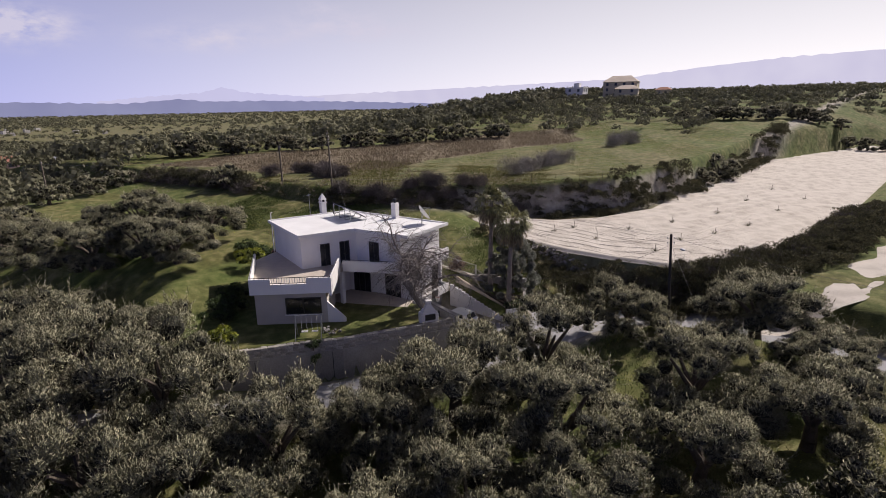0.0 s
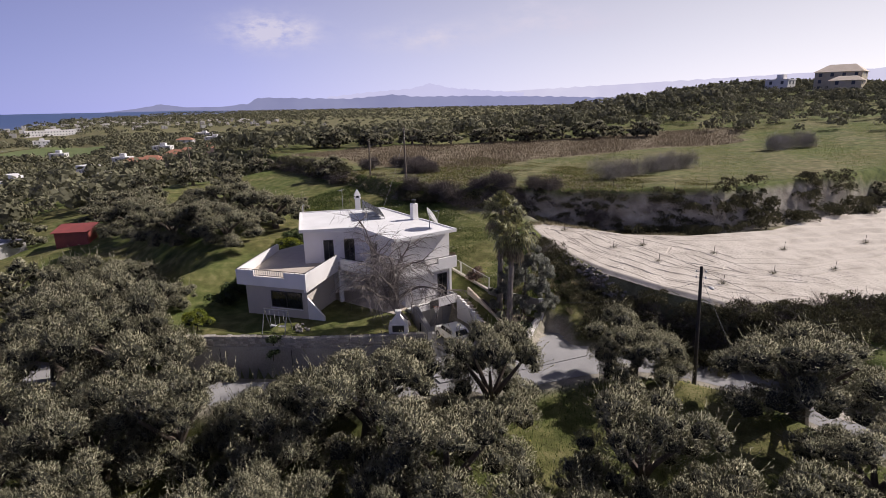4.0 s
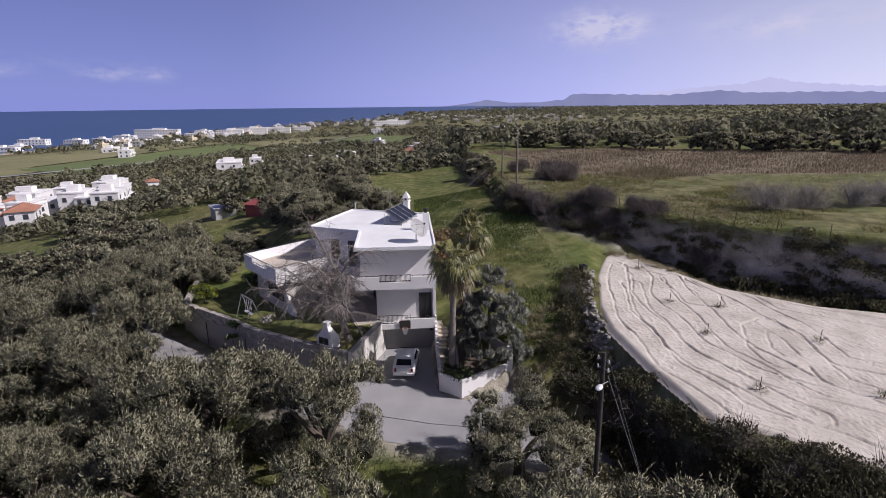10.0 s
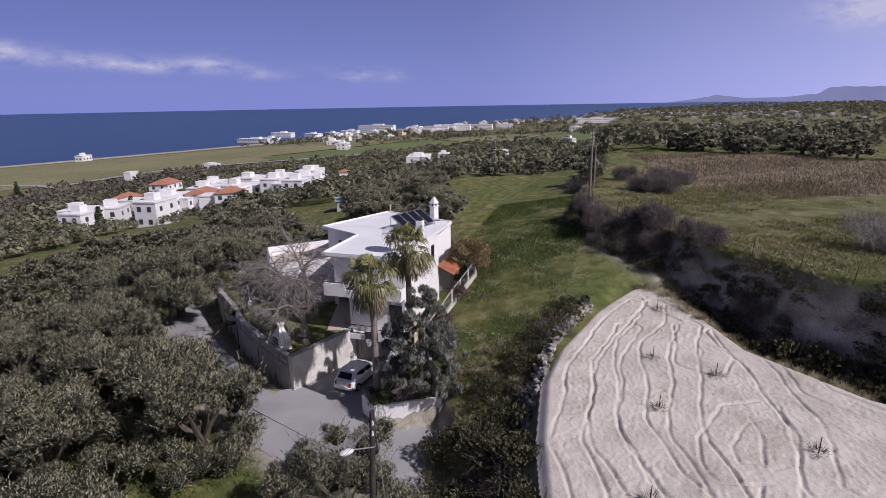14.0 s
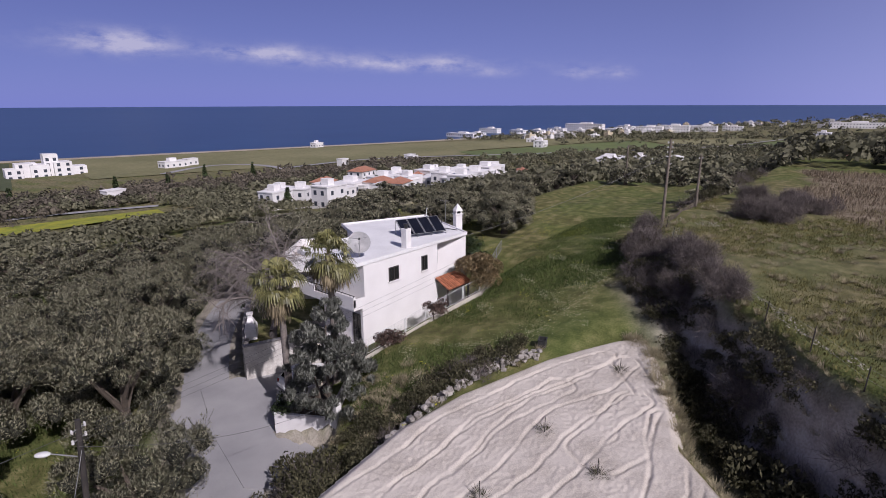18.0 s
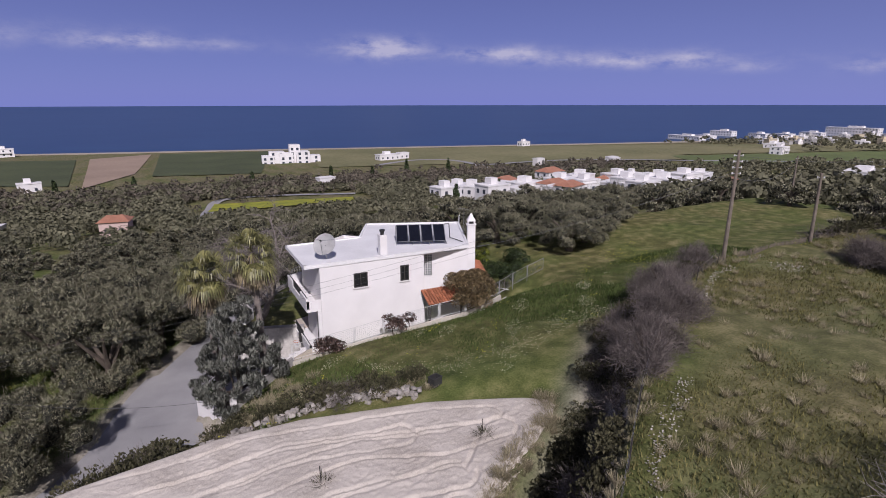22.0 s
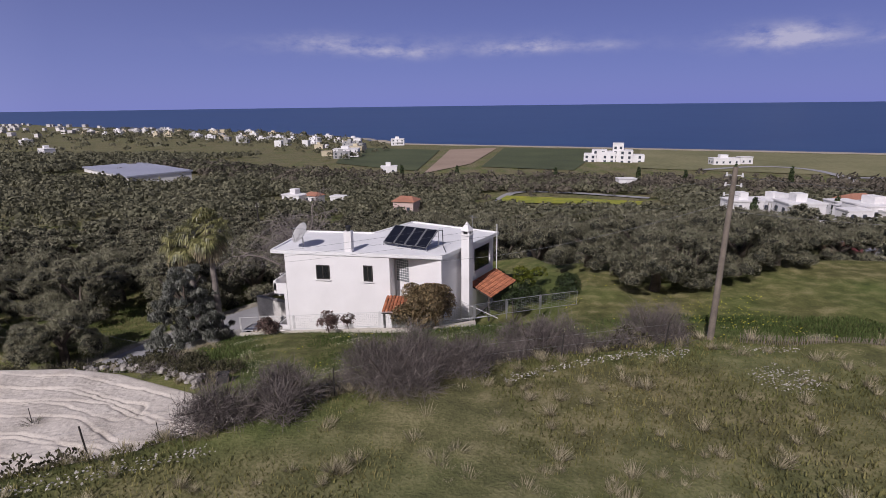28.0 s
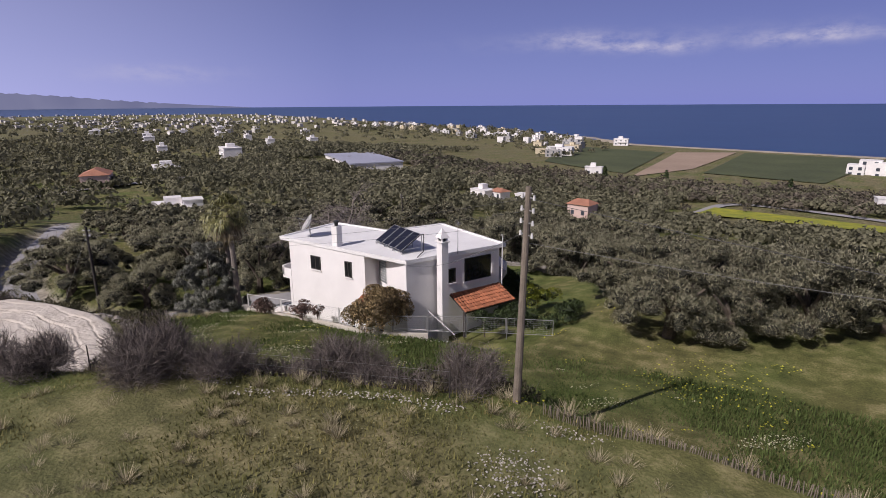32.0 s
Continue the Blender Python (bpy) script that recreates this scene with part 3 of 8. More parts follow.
fx, fy = np.concatenate([np.arange(-1, 31, 0.075), np.arange(31, 58, 0.5)]), np.concatenate([np.arange(14, 33, 0.075), np.arange(33, 40, 0.16), np.arange(40, 70, 0.4), np.arange(70, 176, 1.2)])
FX, FY = np.meshgrid(fx, fy, indexing="ij")
fd = in_poly(FX, FY, SAND)
fz = 3.15 - 0.055 * FX + 0.02 * (FY - 22) + 0.07
rut = np.zeros_like(fz)
RUTS = [[(3, 21.1), (8.4, 18.8), (14.1, 17.7), (20.3, 17.6), (24.8, 19), (30, 24), (36, 40), (47, 87)],
        [(2.9, 22.4), (5.6, 22), (9.1, 20.4), (17.4, 20.5), (21.8, 21.7), (27, 28), (33, 45), (44, 92)],
        [(2.9, 22.4), (5.8, 24.7), (10.1, 25.5), (11.7, 24.8), (11.2, 23.6), (6.4, 24.2)],
        [(6.4, 24.2), (11.9, 23.4), (15.9, 23.2), (19, 23), (24, 25), (30, 40), (40, 90)],
        [(20.6, 25.6), (20.8, 24.3), (18.8, 24.2), (16.1, 25.3), (15.4, 26.8), (17.5, 26.9), (23, 26.1), (28, 28.9)],
        [(7.0, 26.0), (11.8, 27.5), (15.7, 28.3), (20.9, 28), (25, 33), (31.2, 52.3), (48.3, 103)],
        [(10.4, 29.3), (13.1, 29.9), (15.2, 32), (20.8, 42), (26.7, 58.6), (47.4, 122)],
        [(7.3, 20.3), (12.4, 19.2), (17.5, 19.1), (20.5, 19.6), (26, 22.4)]]
wob = 0.14 * np.sin(FX * 0.9 + FY * 0.5) + 0.03 * np.sin(FX * 3.3 - FY * 2.1)
lay = 0.7 + 0.38 * np.sin(FX * 1.3 + 2 * np.sin(FY * 0.9)) * np.cos(FY * 1.1 - FX * 0.4)
for c in RUTS:
    d = line_dist(FX, FY, c) + wob
    for off in (-0.75, 0.75):
        e = np.abs(d - off)
        rut += -0.115 * np.exp(-(e / 0.07) ** 2) * lay + 0.018 * np.exp(-((e - 0.17) / 0.07) ** 2) * lay
rs = np.random.default_rng(4)
grit = rs.normal(0, 1, FX.shape)
grit = (grit + np.roll(grit, 1, 0) + np.roll(grit, 1, 1) + np.roll(np.roll(grit, 1, 0), 1, 1)) * 0.25
rough_f = 0.006 * np.sin(FX * 3.1 + np.sin(FY * 2.3) * 2) * np.sin(FY * 2.7 + 1) + 0.022 * grit
# trodden patches stay smooth, the rest lies in clods
clods = np.clip(0.5 + np.sin(FX * 0.8 + 1.7 * np.sin(FY * 0.6)) * np.sin(FY * 0.9 + 1.3 * np.sin(FX * 0.5)) + 0.35 * np.sin(FX * 2.1 - FY * 1.7), 0, 1.3)
rough_f += 0.010 * clods * np.maximum(grit + np.roll(grit, 2, 0) * 0.5, -0.4)
furrow = 0.085 * np.sin((FX * 0.9 - FY * 0.42) * 3.4 + 2 * wob) * smooth(30, 44, FY)
me, _, _ = grid_mesh("ploughed_field", fx, fy, fz + (np.clip(rut, -0.11, 0.07) + rough_f + furrow) * smooth(0, 0.8, fd) - 0.35 * smooth(0.25, -0.4, fd), sand_mat(), keep=fd > -0.35)
tagged(new("ploughed_field", me), "bare pale ploughed field with curving tyre ruts", "field", kind="structure")
TRACK = [(33.5, 15.6), (37.4, 17.0), (40.0, 19.0), (41.2, 23.5), (42.2, 27.8), (44.5, 33), (52, 44), (66, 60)]
tagged(new("sandy_track", ribbon("sandy_track", TRACK, 3.4, sand_mat(), 0.10, 0.6, 0.12)), "pale sandy track winding up beside the field", "track", kind="structure")


# ---- the house ----
house = thing("house", "white two-storey flat-roofed house with terrace and balconies", "house")
F_, R_, Q_, BL_, T1_, N_ = (7.8, -2.45), (7.8, 4.05), (-5.55, 4.1), (-8.98, -4.03), (-0.71, -7.34), (1.61, -2.53)
# darker, beige copy of white_render: shade below the terrace put into the colour
M_SHADEW = mat("shaded_white_render", (0.56, 0.51, 0.46), (0.48, 0.44, 0.40), 0.85, 0.8, 18, 0.1)
roof = part("roof", prism(bmesh.new(), [F_, R_, Q_, BL_, T1_, N_], 6.36, 6.56), M_ROOF, house, "white coated flat roof", bevel=0.02)
outline = [F_, R_, Q_, BL_, T1_, N_]
for a, b in zip(outline, outline[1:] + outline[:1]):
    part("roof_edge", slab(a, b, 0.16, 6.562, 6.66), M_ROOF, roof)
up_wall = [(6.7, -2.1), (6.7, 4.0), (-1.55, 4.0), (-1.55, 2.45), (-5.45, 4.0), (-8.55, -3.75), (-1.0, -6.85), (1.35, -2.1)]
part("upper_wall", prism(bmesh.new(), up_wall, 3.3, 6.36), M_WHITE, house)
low_wall = [(6.7, -0.9), (6.7, 4.0), (-1.55, 4.0), (-1.55, 2.45), (-5.45, 4.0), (-8.55, -3.75), (-1.0, -6.85), (-0.3, -1.6), (3.0, -0.9)]
part("lower_wall", prism(bmesh.new(), low_wall, -2.5, 3.3), M_WHITE, house)
part("porch_ceiling", prism(bmesh.new(), [(6.68, -2.1), (6.68, -0.5), (-0.8, -0.5), (-0.8, -6.0), (1.35, -2.1)], 3.1, 3.29), M_WHITE, house)


def on_wall(p, q, f0, f1, z0, z1, name, frame_w=0.07, glass=M_GLASS, out=0.03, bars=1, sill=True, parent=None):
    """A window or door with frame and panes on the outer face of the wall line p-q (outside to the right)."""
    p, q = Vector(p), Vector(q)
    d = (q - p).normalized()
    n = Vector((d.y, -d.x))
    a, b = p + (q - p) * f0, p + (q - p) * f1
    w = (b - a).length
    m = Matrix(((d.x, n.x, 0, a.x), (d.y, n.y, 0, a.y), (0, 0, 1, 0), (0, 0, 0, 1)))
    win = part(name, boxed(0, -0.10, z0, w, out, z1, m=m), glass, parent or house, "dark pane in a dark frame")
    bm = bmesh.new()
    for x0, x1, y0, y1 in ((0, frame_w, z0, z1), (w - frame_w, w, z0, z1), (0, w, z0, z0 + frame_w), (0, w, z1 - frame_w, z1)):
        box(bm, x0, -0.05, y0, x1, out + 0.035, y1, m)
    for i in range(bars):
        x = w * (i + 1) / (bars + 1)
        box(bm, x - 0.03, -0.05, z0, x + 0.03, out + 0.03, z1, m)
    part("frame", bm, M_FRAME, win)
    if sill:
        part("sill", boxed(-0.08, -0.05, z0 - 0.08, w + 0.08, out + 0.10, z0 - 0.005, m=m), M_WHITE, win)
    return win


BACK = ((6.7, 4.0), (-1.55, 4.0))
EAST = ((-5.45, 4.0), (-8.55, -3.75))
WING = ((-1.0, -6.85), (1.35, -2.1))
FRONT = ((1.35, -2.1), (6.7, -2.1))
WEST = ((6.7, -2.1), (6.7, 4.0))


def back_win(x0, x1, z0, z1):
    return on_wall((x1, 4.0), (x0, 4.0), 0.0, 1.0, z0, z1, "window")


# the wall lines run so that the outside lies to the right
back_win(3.12, 4.19, 4.47, 5.57)
back_win(-0.24, 0.46, 4.45, 5.68)
for f0, f1 in ((0.33, 0.50), (0.68, 0.86)):
    on_wall(WING[0], WING[1], f0, f1, 3.4, 5.5, "terrace_door", sill=False)
on_wall(FRONT[0], FRONT[1], 0.30, 0.52, 3.42, 5.5, "balcony_door", sill=False)
on_wall((6.7, 2.6), (6.7, 3.65), 0, 1, 0.0, 2.4, "balcony_door", sill=False)
on_wall((-0.3, -1.6), (3.0, -0.9), 0.15, 0.7, 0.0, 2.2, "porch_door", sill=False, bars=2)
on_wall((3.0, -0.9), (6.7, -0.9), 0.2, 0.7, 0.0, 2.2, "porch_door", sill=False, bars=2)
on_wall(EAST[0], EAST[1], 0.42, 0.50, 4.3, 5.4, "window", bars=0)
# loggia on the east side, with a sill: a flat dark panel stands for its shaded depth
loggia = on_wall(EAST[0], EAST[1], 0.60, 0.93, 4.15, 5.95, "loggia_opening", bars=0, frame_w=0.04)
d = (Vector(EAST[1]) - Vector(EAST[0])).normalized()
nE = Vector((d.y, -d.x))
a, b = Vector(EAST[0]) + d * 8.35 * 0.60, Vector(EAST[0]) + d * 8.35 * 0.93
part("white_jamb", prism(bmesh.new(), [b - d * 0.25, b, b + nE * 0.12, b - d * 0.25 + nE * 0.12], 4.1, 6.0), M_WHITE, loggia)
part("ledge", prism(bmesh.new(), [a, b, b + nE * 0.16, a + nE * 0.16], 4.0, 4.14), M_WHITE, loggia)
# glass-block panel in the slanted recess of the back wall
RC0, RC1 = Vector((-1.55, 2.45)), Vector((-5.45, 4.0))
rd_, rn = (RC1 - RC0).normalized(), Vector((0.369, 0.929))
gb = part("glass_block_panel", prism(bmesh.new(), [RC0 + rd_ * 0.15, RC0 + rd_ * 1.35, RC0 + rd_ * 1.35 + rn * 0.05, RC0 + rd_ * 0.15 + rn * 0.05], 4.1, 5.95), M_WHITE, house, "white lattice of glass blocks")
blk = mat("glass_block", (0.22, 0.24, 0.24), (0.14, 0.15, 0.15), 0.15, 3, 20, 0.2, spec=0.6)
for i in range(6):
    for j in range(9):
        p0 = RC0 + rd_ * (0.20 + i * 0.192)
        p1 = p0 + rd_ * 0.15
        part("glass_block", prism(bmesh.new(), [p0, p1, p1 + rn * 0.075, p0 + rn * 0.075], 4.16 + j * 0.198, 4.31 + j * 0.198), blk, gb)
part("recess_soffit", prism(bmesh.new(), [(-1.55, 2.45), (-5.45, 4.0), (-1.55, 4.0)], 6.30, 6.36), M_WHITE, house)

# terrace over the garden room
TERR = [(-0.15, -13.31), (5.11, -9.29), (1.79, -4.89), (-7.4, -7.3)]
part("terrace_slab", prism(bmesh.new(), [(-0.15, -13.27), (5.07, -9.28), (1.77, -4.92), (1.2, -2.4), (-1.0, -6.0), (-8.3, -3.9), (-7.36, -7.31)], 2.98, 3.38), M_TERRACE, house, "beige tiled terrace floor")
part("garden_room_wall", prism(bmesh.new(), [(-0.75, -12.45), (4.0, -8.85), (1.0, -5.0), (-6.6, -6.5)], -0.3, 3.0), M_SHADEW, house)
room = ((-0.75, -12.45), (4.0, -8.85))
on_wall(room[0], room[1], 0.42, 0.92, 0.85, 2.30, "window", bars=1)
TD = (Vector(TERR[1]) - Vector(TERR[0])).normalized()


def parapet(a, b, z1, z0=3.0, thick=0.2):
    w = part("parapet", slab(a, b, thick, z0, z1), M_WHITE, house)
    p, q = Vector(a), Vector(b)
    e = (q - p).normalized()
    nn = Vector((-e.y, e.x))
    zz = z1 if isinstance(z1, tuple) else (z1, z1)
    part("rail", tubed((*(p + nn * 0.1), zz[0] + 0.10), (*(q + nn * 0.1), zz[1] + 0.10), 0.025, None, 6), M_IRON, w)
    for k in range(5):
        c = p + (q - p) * (0.05 + 0.225 * k) + nn * 0.1
        zc = zz[0] + (zz[1] - zz[0]) * (0.05 + 0.225 * k)
        part("rail_post", tubed((*c, zc - 0.05), (*c, zc + 0.10), 0.02, None, 6), M_IRON, w)
    return w


def balustrade(a, b, z0, z1, n, material, thick=0.06):
    """A row of uprights between two rails."""
    p, q = Vector(a), Vector(b)
    r = part("balustrade", tubed((*p, z1), (*q, z1), 0.03, None, 6), M_IRON, house)
    part("lower_rail", tubed((*p, z0 + 0.06), (*q, z0 + 0.06), 0.02, None, 6), M_IRON, r)
    for k in range(n):
        c = p + (q - p) * ((k + 0.5) / n)
        part("baluster", tubed((*c, z0 + 0.05), (*c, z1), thick / 2, None, 5), material, r)
    return r


A, B = Vector(TERR[0]), Vector(TERR[1])
g0, g1 = A + (B - A) * 0.26, A + (B - A) * 0.70
parapet(TERR[3], TERR[0], (4.05, 4.3))
parapet(A, g0, 4.3)
parapet(g0, g1, 3.82)
parapet(g1, B, 4.3)
ins = Vector((-TD.y, TD.x)) * 0.1
balustrade(g0 + ins, g1 + ins, 3.85, 4.38, 14, M_METALW)
parapet(TERR[1], TERR[2], (4.3, 4.42), (2.75, 3.0))
fin = part("buttress", prism(bmesh.new(), [(4.0, -8.85), (5.2, -7.95), (5.1, -7.8), (3.9, -8.7)], -0.2, [1.9, 0.35, 0.35, 1.9]), M_WHITE, house)
part("porch_column", boxed(1.6, -4.9, -0.2, 1.95, -4.55, 3.0), M_WHITE, house)
part("porch_floor", prism(bmesh.new(), [(-1.0, -6.5), (1.0, -5.0), (7.6, -2.6), (7.0, -0.9), (3.0, -0.9), (-0.3, -1.6)], -0.2, 0.04), M_TERRACE, house)

# balconies
part("balcony_slab", prism(bmesh.new(), [(1.3, -2.1), (1.86, -4.66), (7.78, -2.46), (7.78, 4.0), (6.72, 4.0), (6.72, -2.1)], 3.10, 3.36), M_WHITE, house)
parapet((1.95, -4.75), (7.8, -2.5), 4.1, 3.12)
parapet((7.8, -2.5), (7.8, -0.6), 4.15, 3.12)
parapet((7.8, -0.6), (7.8, 2.0), 3.7, 3.12)
parapet((7.8, 2.0), (7.8, 4.02), 4.15, 3.12)
balustrade((7.72, -0.6), (7.72, 2.0), 3.72, 4.3, 26, M_IRON, 0.03)
part("balcony_end", boxed(6.72, 3.9, 3.36, 7.78, 4.02, 3.95), M_WHITE, house)
part("lower_balcony_slab", boxed(6.72, -0.88, -0.34, 7.78, 4.0, -0.08), M_WHITE, house)
parapet((7.8, -0.9), (7.8, -0.6), 0.45, -0.32)
parapet((7.8, -0.6), (7.8, 1.4), 0.10, -0.32)
parapet((7.8, 1.4), (7.8, 4.02), 0.5, -0.32)
balustrade((7.72, -0.8), (7.72, 1.9), 0.12, 0.85, 26, M_IRON, 0.03)
part("balcony_end", boxed(6.72, 3.9, -0.08, 7.78, 4.02, 0.5), M_WHITE, house)
part("corner_fin", boxed(6.72, 3.78, 0.5, 6.98, 4.02, 3.12), M_WHITE, house)
# garage front under the lower balcony
grey = mat("grey_garage_paint", (0.30, 0.29, 0.28), (0.22, 0.215, 0.21), 0.7, 0.7, 12, 0.1)
gar = part("garage_front", boxed(6.68, -0.9, -2.5, 7.02, 3.85, -0.3), grey, house, "plain grey garage front")
for k in range(6):
    part("garage_panel", boxed(7.02, -0.55 + k * 0.68, -2.35, 7.05, 0.08 + k * 0.68, -0.5), grey, gar)
part("vent", boxed(7.02, 3.45, -0.85, 7.07, 3.70, -0.45), M_IRON, gar)

# chimneys
ch = part("chimney", prism(bmesh.new(), [(-6.62, 1.95), (-7.25, 2.2), (-7.45, 1.70), (-6.82, 1.45)], 0.3, 7.75), M_WHITE, house, "tall white chimney with a pyramid cap")
cc = Vector((-7.03, 1.82))
part("chimney_collar", boxed(-0.42, -0.36, 7.72, 0.42, 0.36, 7.80, m=pose(cc.x, cc.y, 0, 0, 0, -22)), M_WHITE, ch)
for sx in (-0.26, 0.26):
    for sy in (-0.2, 0.2):
        part("cap_post", boxed(sx - 0.06, sy - 0.06, 7.80, sx + 0.06, sy + 0.06, 8.06, m=pose(cc.x, cc.y, 0, 0, 0, -22)), M_WHITE, ch)
part("flue", boxed(-0.2, -0.14, 7.78, 0.2, 0.14, 8.04, m=pose(cc.x, cc.y, 0, 0, 0, -22)), M_IRON, ch)
bm = bmesh.new()
bmesh.ops.create_cone(bm, cap_ends=True, segments=4, radius1=0.52, radius2=0.03, depth=0.66, matrix=pose(cc.x, cc.y, 8.39, 0, 0, 23))
part("pyramid_cap", bm, M_WHITE, ch)
c2 = part("chimney", boxed(1.38, 3.22, 6.5, 1.94, 3.78, 8.15), M_WHITE, house, "square white chimney stack")
bm = tubed((1.66, 3.5, 8.12), (1.66, 3.5, 8.42), 0.14, 0.14, 12)
tube(bm, (1.66, 3.5, 8.42), (1.66, 3.5, 8.55), 0.22, 0.2, 12)
part("cowl", bm, M_IRON, c2, "black metal cowl")

# roof fittings
solar = thing("solar_water_heater", "four dark tilted solar collectors on a steel stand", "solar panel")
S0, SW, SD = Vector((-0.96, -0.31, 7.80)), Vector((-3.79, 1.52, 0.02)), Vector((0.61, 1.61, -1.03))
SN = SW.cross(SD).normalized()
if SN.z < 0:
    SN = -SN


def board(o, u, v, n, t, name, material, parent):
    bm = bmesh.new()
    vs = [bm.verts.new(o + u * i + v * j + n * t * k) for i in (0, 1) for j in (0, 1) for k in (0, 1)]
    for f in ((0, 1, 3, 2), (4, 6, 7, 5), (0, 4, 5, 1), (2, 3, 7, 6), (0, 2, 6, 4), (1, 5, 7, 3)):
        bm.faces.new([vs[i] for i in f])
    bmesh.ops.recalc_face_normals(bm, faces=bm.faces)
    return part(name, bm, material, parent)


for k in range(4):
    o = S0 + SW * (k * 0.25 + 0.006)
    p = board(o, SW * 0.238, SD, SN, 0.08, "collector", M_SOLAR, solar)
    e = 0.012
    for (oo, uu, vv) in ((o, SW * e, SD), (o + SW * (0.238 - e), SW * e, SD), (o, SW * 0.238, SD * 0.02), (o + SD * 0.98, SW * 0.238, SD * 0.02)):
        board(oo + SN * 0.005, uu, vv, SN, 0.09, "collector_frame", M_GALV, p)
for k in (0.0, 0.33, 0.66, 1.0):
    o = S0 + SW * k
    part("stand_leg", tubed((o.x, o.y, 6.56), o, 0.03, None, 6), M_GALV, solar)
    low = o + SD
    part("stand_foot", tubed((o.x, o.y, 6.60), (low.x, low.y, 6.62), 0.025, None, 6), M_GALV, solar)
    part("stand_leg", tubed((low.x, low.y, 6.56), low, 0.03, None, 6), M_GALV, solar)
bm = bmesh.new()
limb(bm, [S0 + SW + Vector((0, 0, 0.05)), S0 + SW + Vector((-0.35, 0.2, 0.1)), S0 + SW + Vector((-0.4, 0.3, -1.1)), (-5.6, 2.9, 6.63)], 0.035, 0.035)
part("pipe", bm, M_IRON, solar)

dish = thing("satellite_dish", "large white satellite dish on the roof", "satellite dish")
bm = bmesh.new()
rings, seg = 6, 28
dm = look((5.9, 2.72, 7.72), (5.9 + 0.5, 2.72 + 0.62, 7.72 + 0.55))
vs = [[bm.verts.new(dm @ Vector((0.86 * (i / rings) * math.cos(2 * math.pi * j / seg), 0.86 * (i / rings) * math.sin(2 * math.pi * j / seg), 0.25 - 0.28 * (i / rings) ** 2))) for j in range(seg)] for i in range(1, rings + 1)]
mid = bm.verts.new(dm @ Vector((0, 0, 0.25)))
for j in range(seg):
    bm.faces.new((mid, vs[0][j], vs[0][(j + 1) % seg]))
    for i in range(rings - 1):
        bm.faces.new((vs[i][j], vs[i + 1][j], vs[i + 1][(j + 1) % seg], vs[i][(j + 1) % seg]))
bmesh.ops.solidify(bm, geom=bm.faces[:], thickness=0.02)
part("reflector", bm, M_METALW, dish)
part("mast", tubed((5.75, 2.5, 6.55), (5.78, 2.55, 7.6), 0.05, None, 8), M_GALV, dish)
for ang in (0.5, 2.6, 4.7):
    part("feed_arm", tubed(dm @ Vector((0.8 * math.cos(ang), 0.8 * math.sin(ang), 0.0)), dm @ Vector((0, 0, -0.75)), 0.018, None, 6), M_GALV, dish)
part("receiver", tubed(dm @ Vector((0, 0, -0.68)), dm @ Vector((0, 0, -0.85)), 0.07, 0.05, 10), M_IRON, dish)

aer = thing("roof_aerial", "thin grey television mast on the roof", "antenna")
part("mast", tubed((-7.25, 0.16, 6.5), (-7.25, 0.16, 8.9), 0.03, 0.02, 6), M_GALV, aer)
part("boom", tubed((-7.5, 0.5, 8.75), (-7.0, -0.3, 8.75), 0.012, None, 5), M_GALV, aer)
for k in range(5):
    c = Vector((-7.5, 0.5, 8.75)).lerp(Vector((-7.0, -0.3, 8.75)), k / 4)
    part("element", tubed(c + Vector((-0.2, -0.12, 0)), c + Vector((0.2, 0.12, 0)), 0.008, None, 4), M_GALV, aer)
dp = thing("drain_pipe", "white vent pipe at the corner of the roof", "pipe")
bm = bmesh.new()
limb(bm, [(-8.85, -3.7, 3.0), (-8.85, -3.7, 7.3), (-8.85, -3.6, 7.38), (-8.8, -3.5, 7.36)], 0.05, 0.05)
part("vent_pipe", bm, M_METALW, dp)

# tiled lean-to roofs, tile by tile
def tile_mesh(w, l):
    bm = bmesh.new()
    n = 5
    a = [bm.verts.new((w * 0.5 * math.cos(math.pi * i / n), 0, w * 0.42 * math.sin(math.pi * i / n) + 0.03)) for i in range(n + 1)]
    b = [bm.verts.new((w * 0.42 * math.cos(math.pi * i / n), l, w * 0.36 * math.sin(math.pi * i / n))) for i in range(n + 1)]
    for i in range(n):
        bm.faces.new((a[i], a[i + 1], b[i + 1], b[i]))
    bm.faces.new([a[0]] + [a[i] for i in range(n, 0, -1)])
    me = bpy.data.meshes.new("roof_tile")
    bm.to_mesh(me)
    bm.free()
    me.materials.append(M_TILE)
    return me


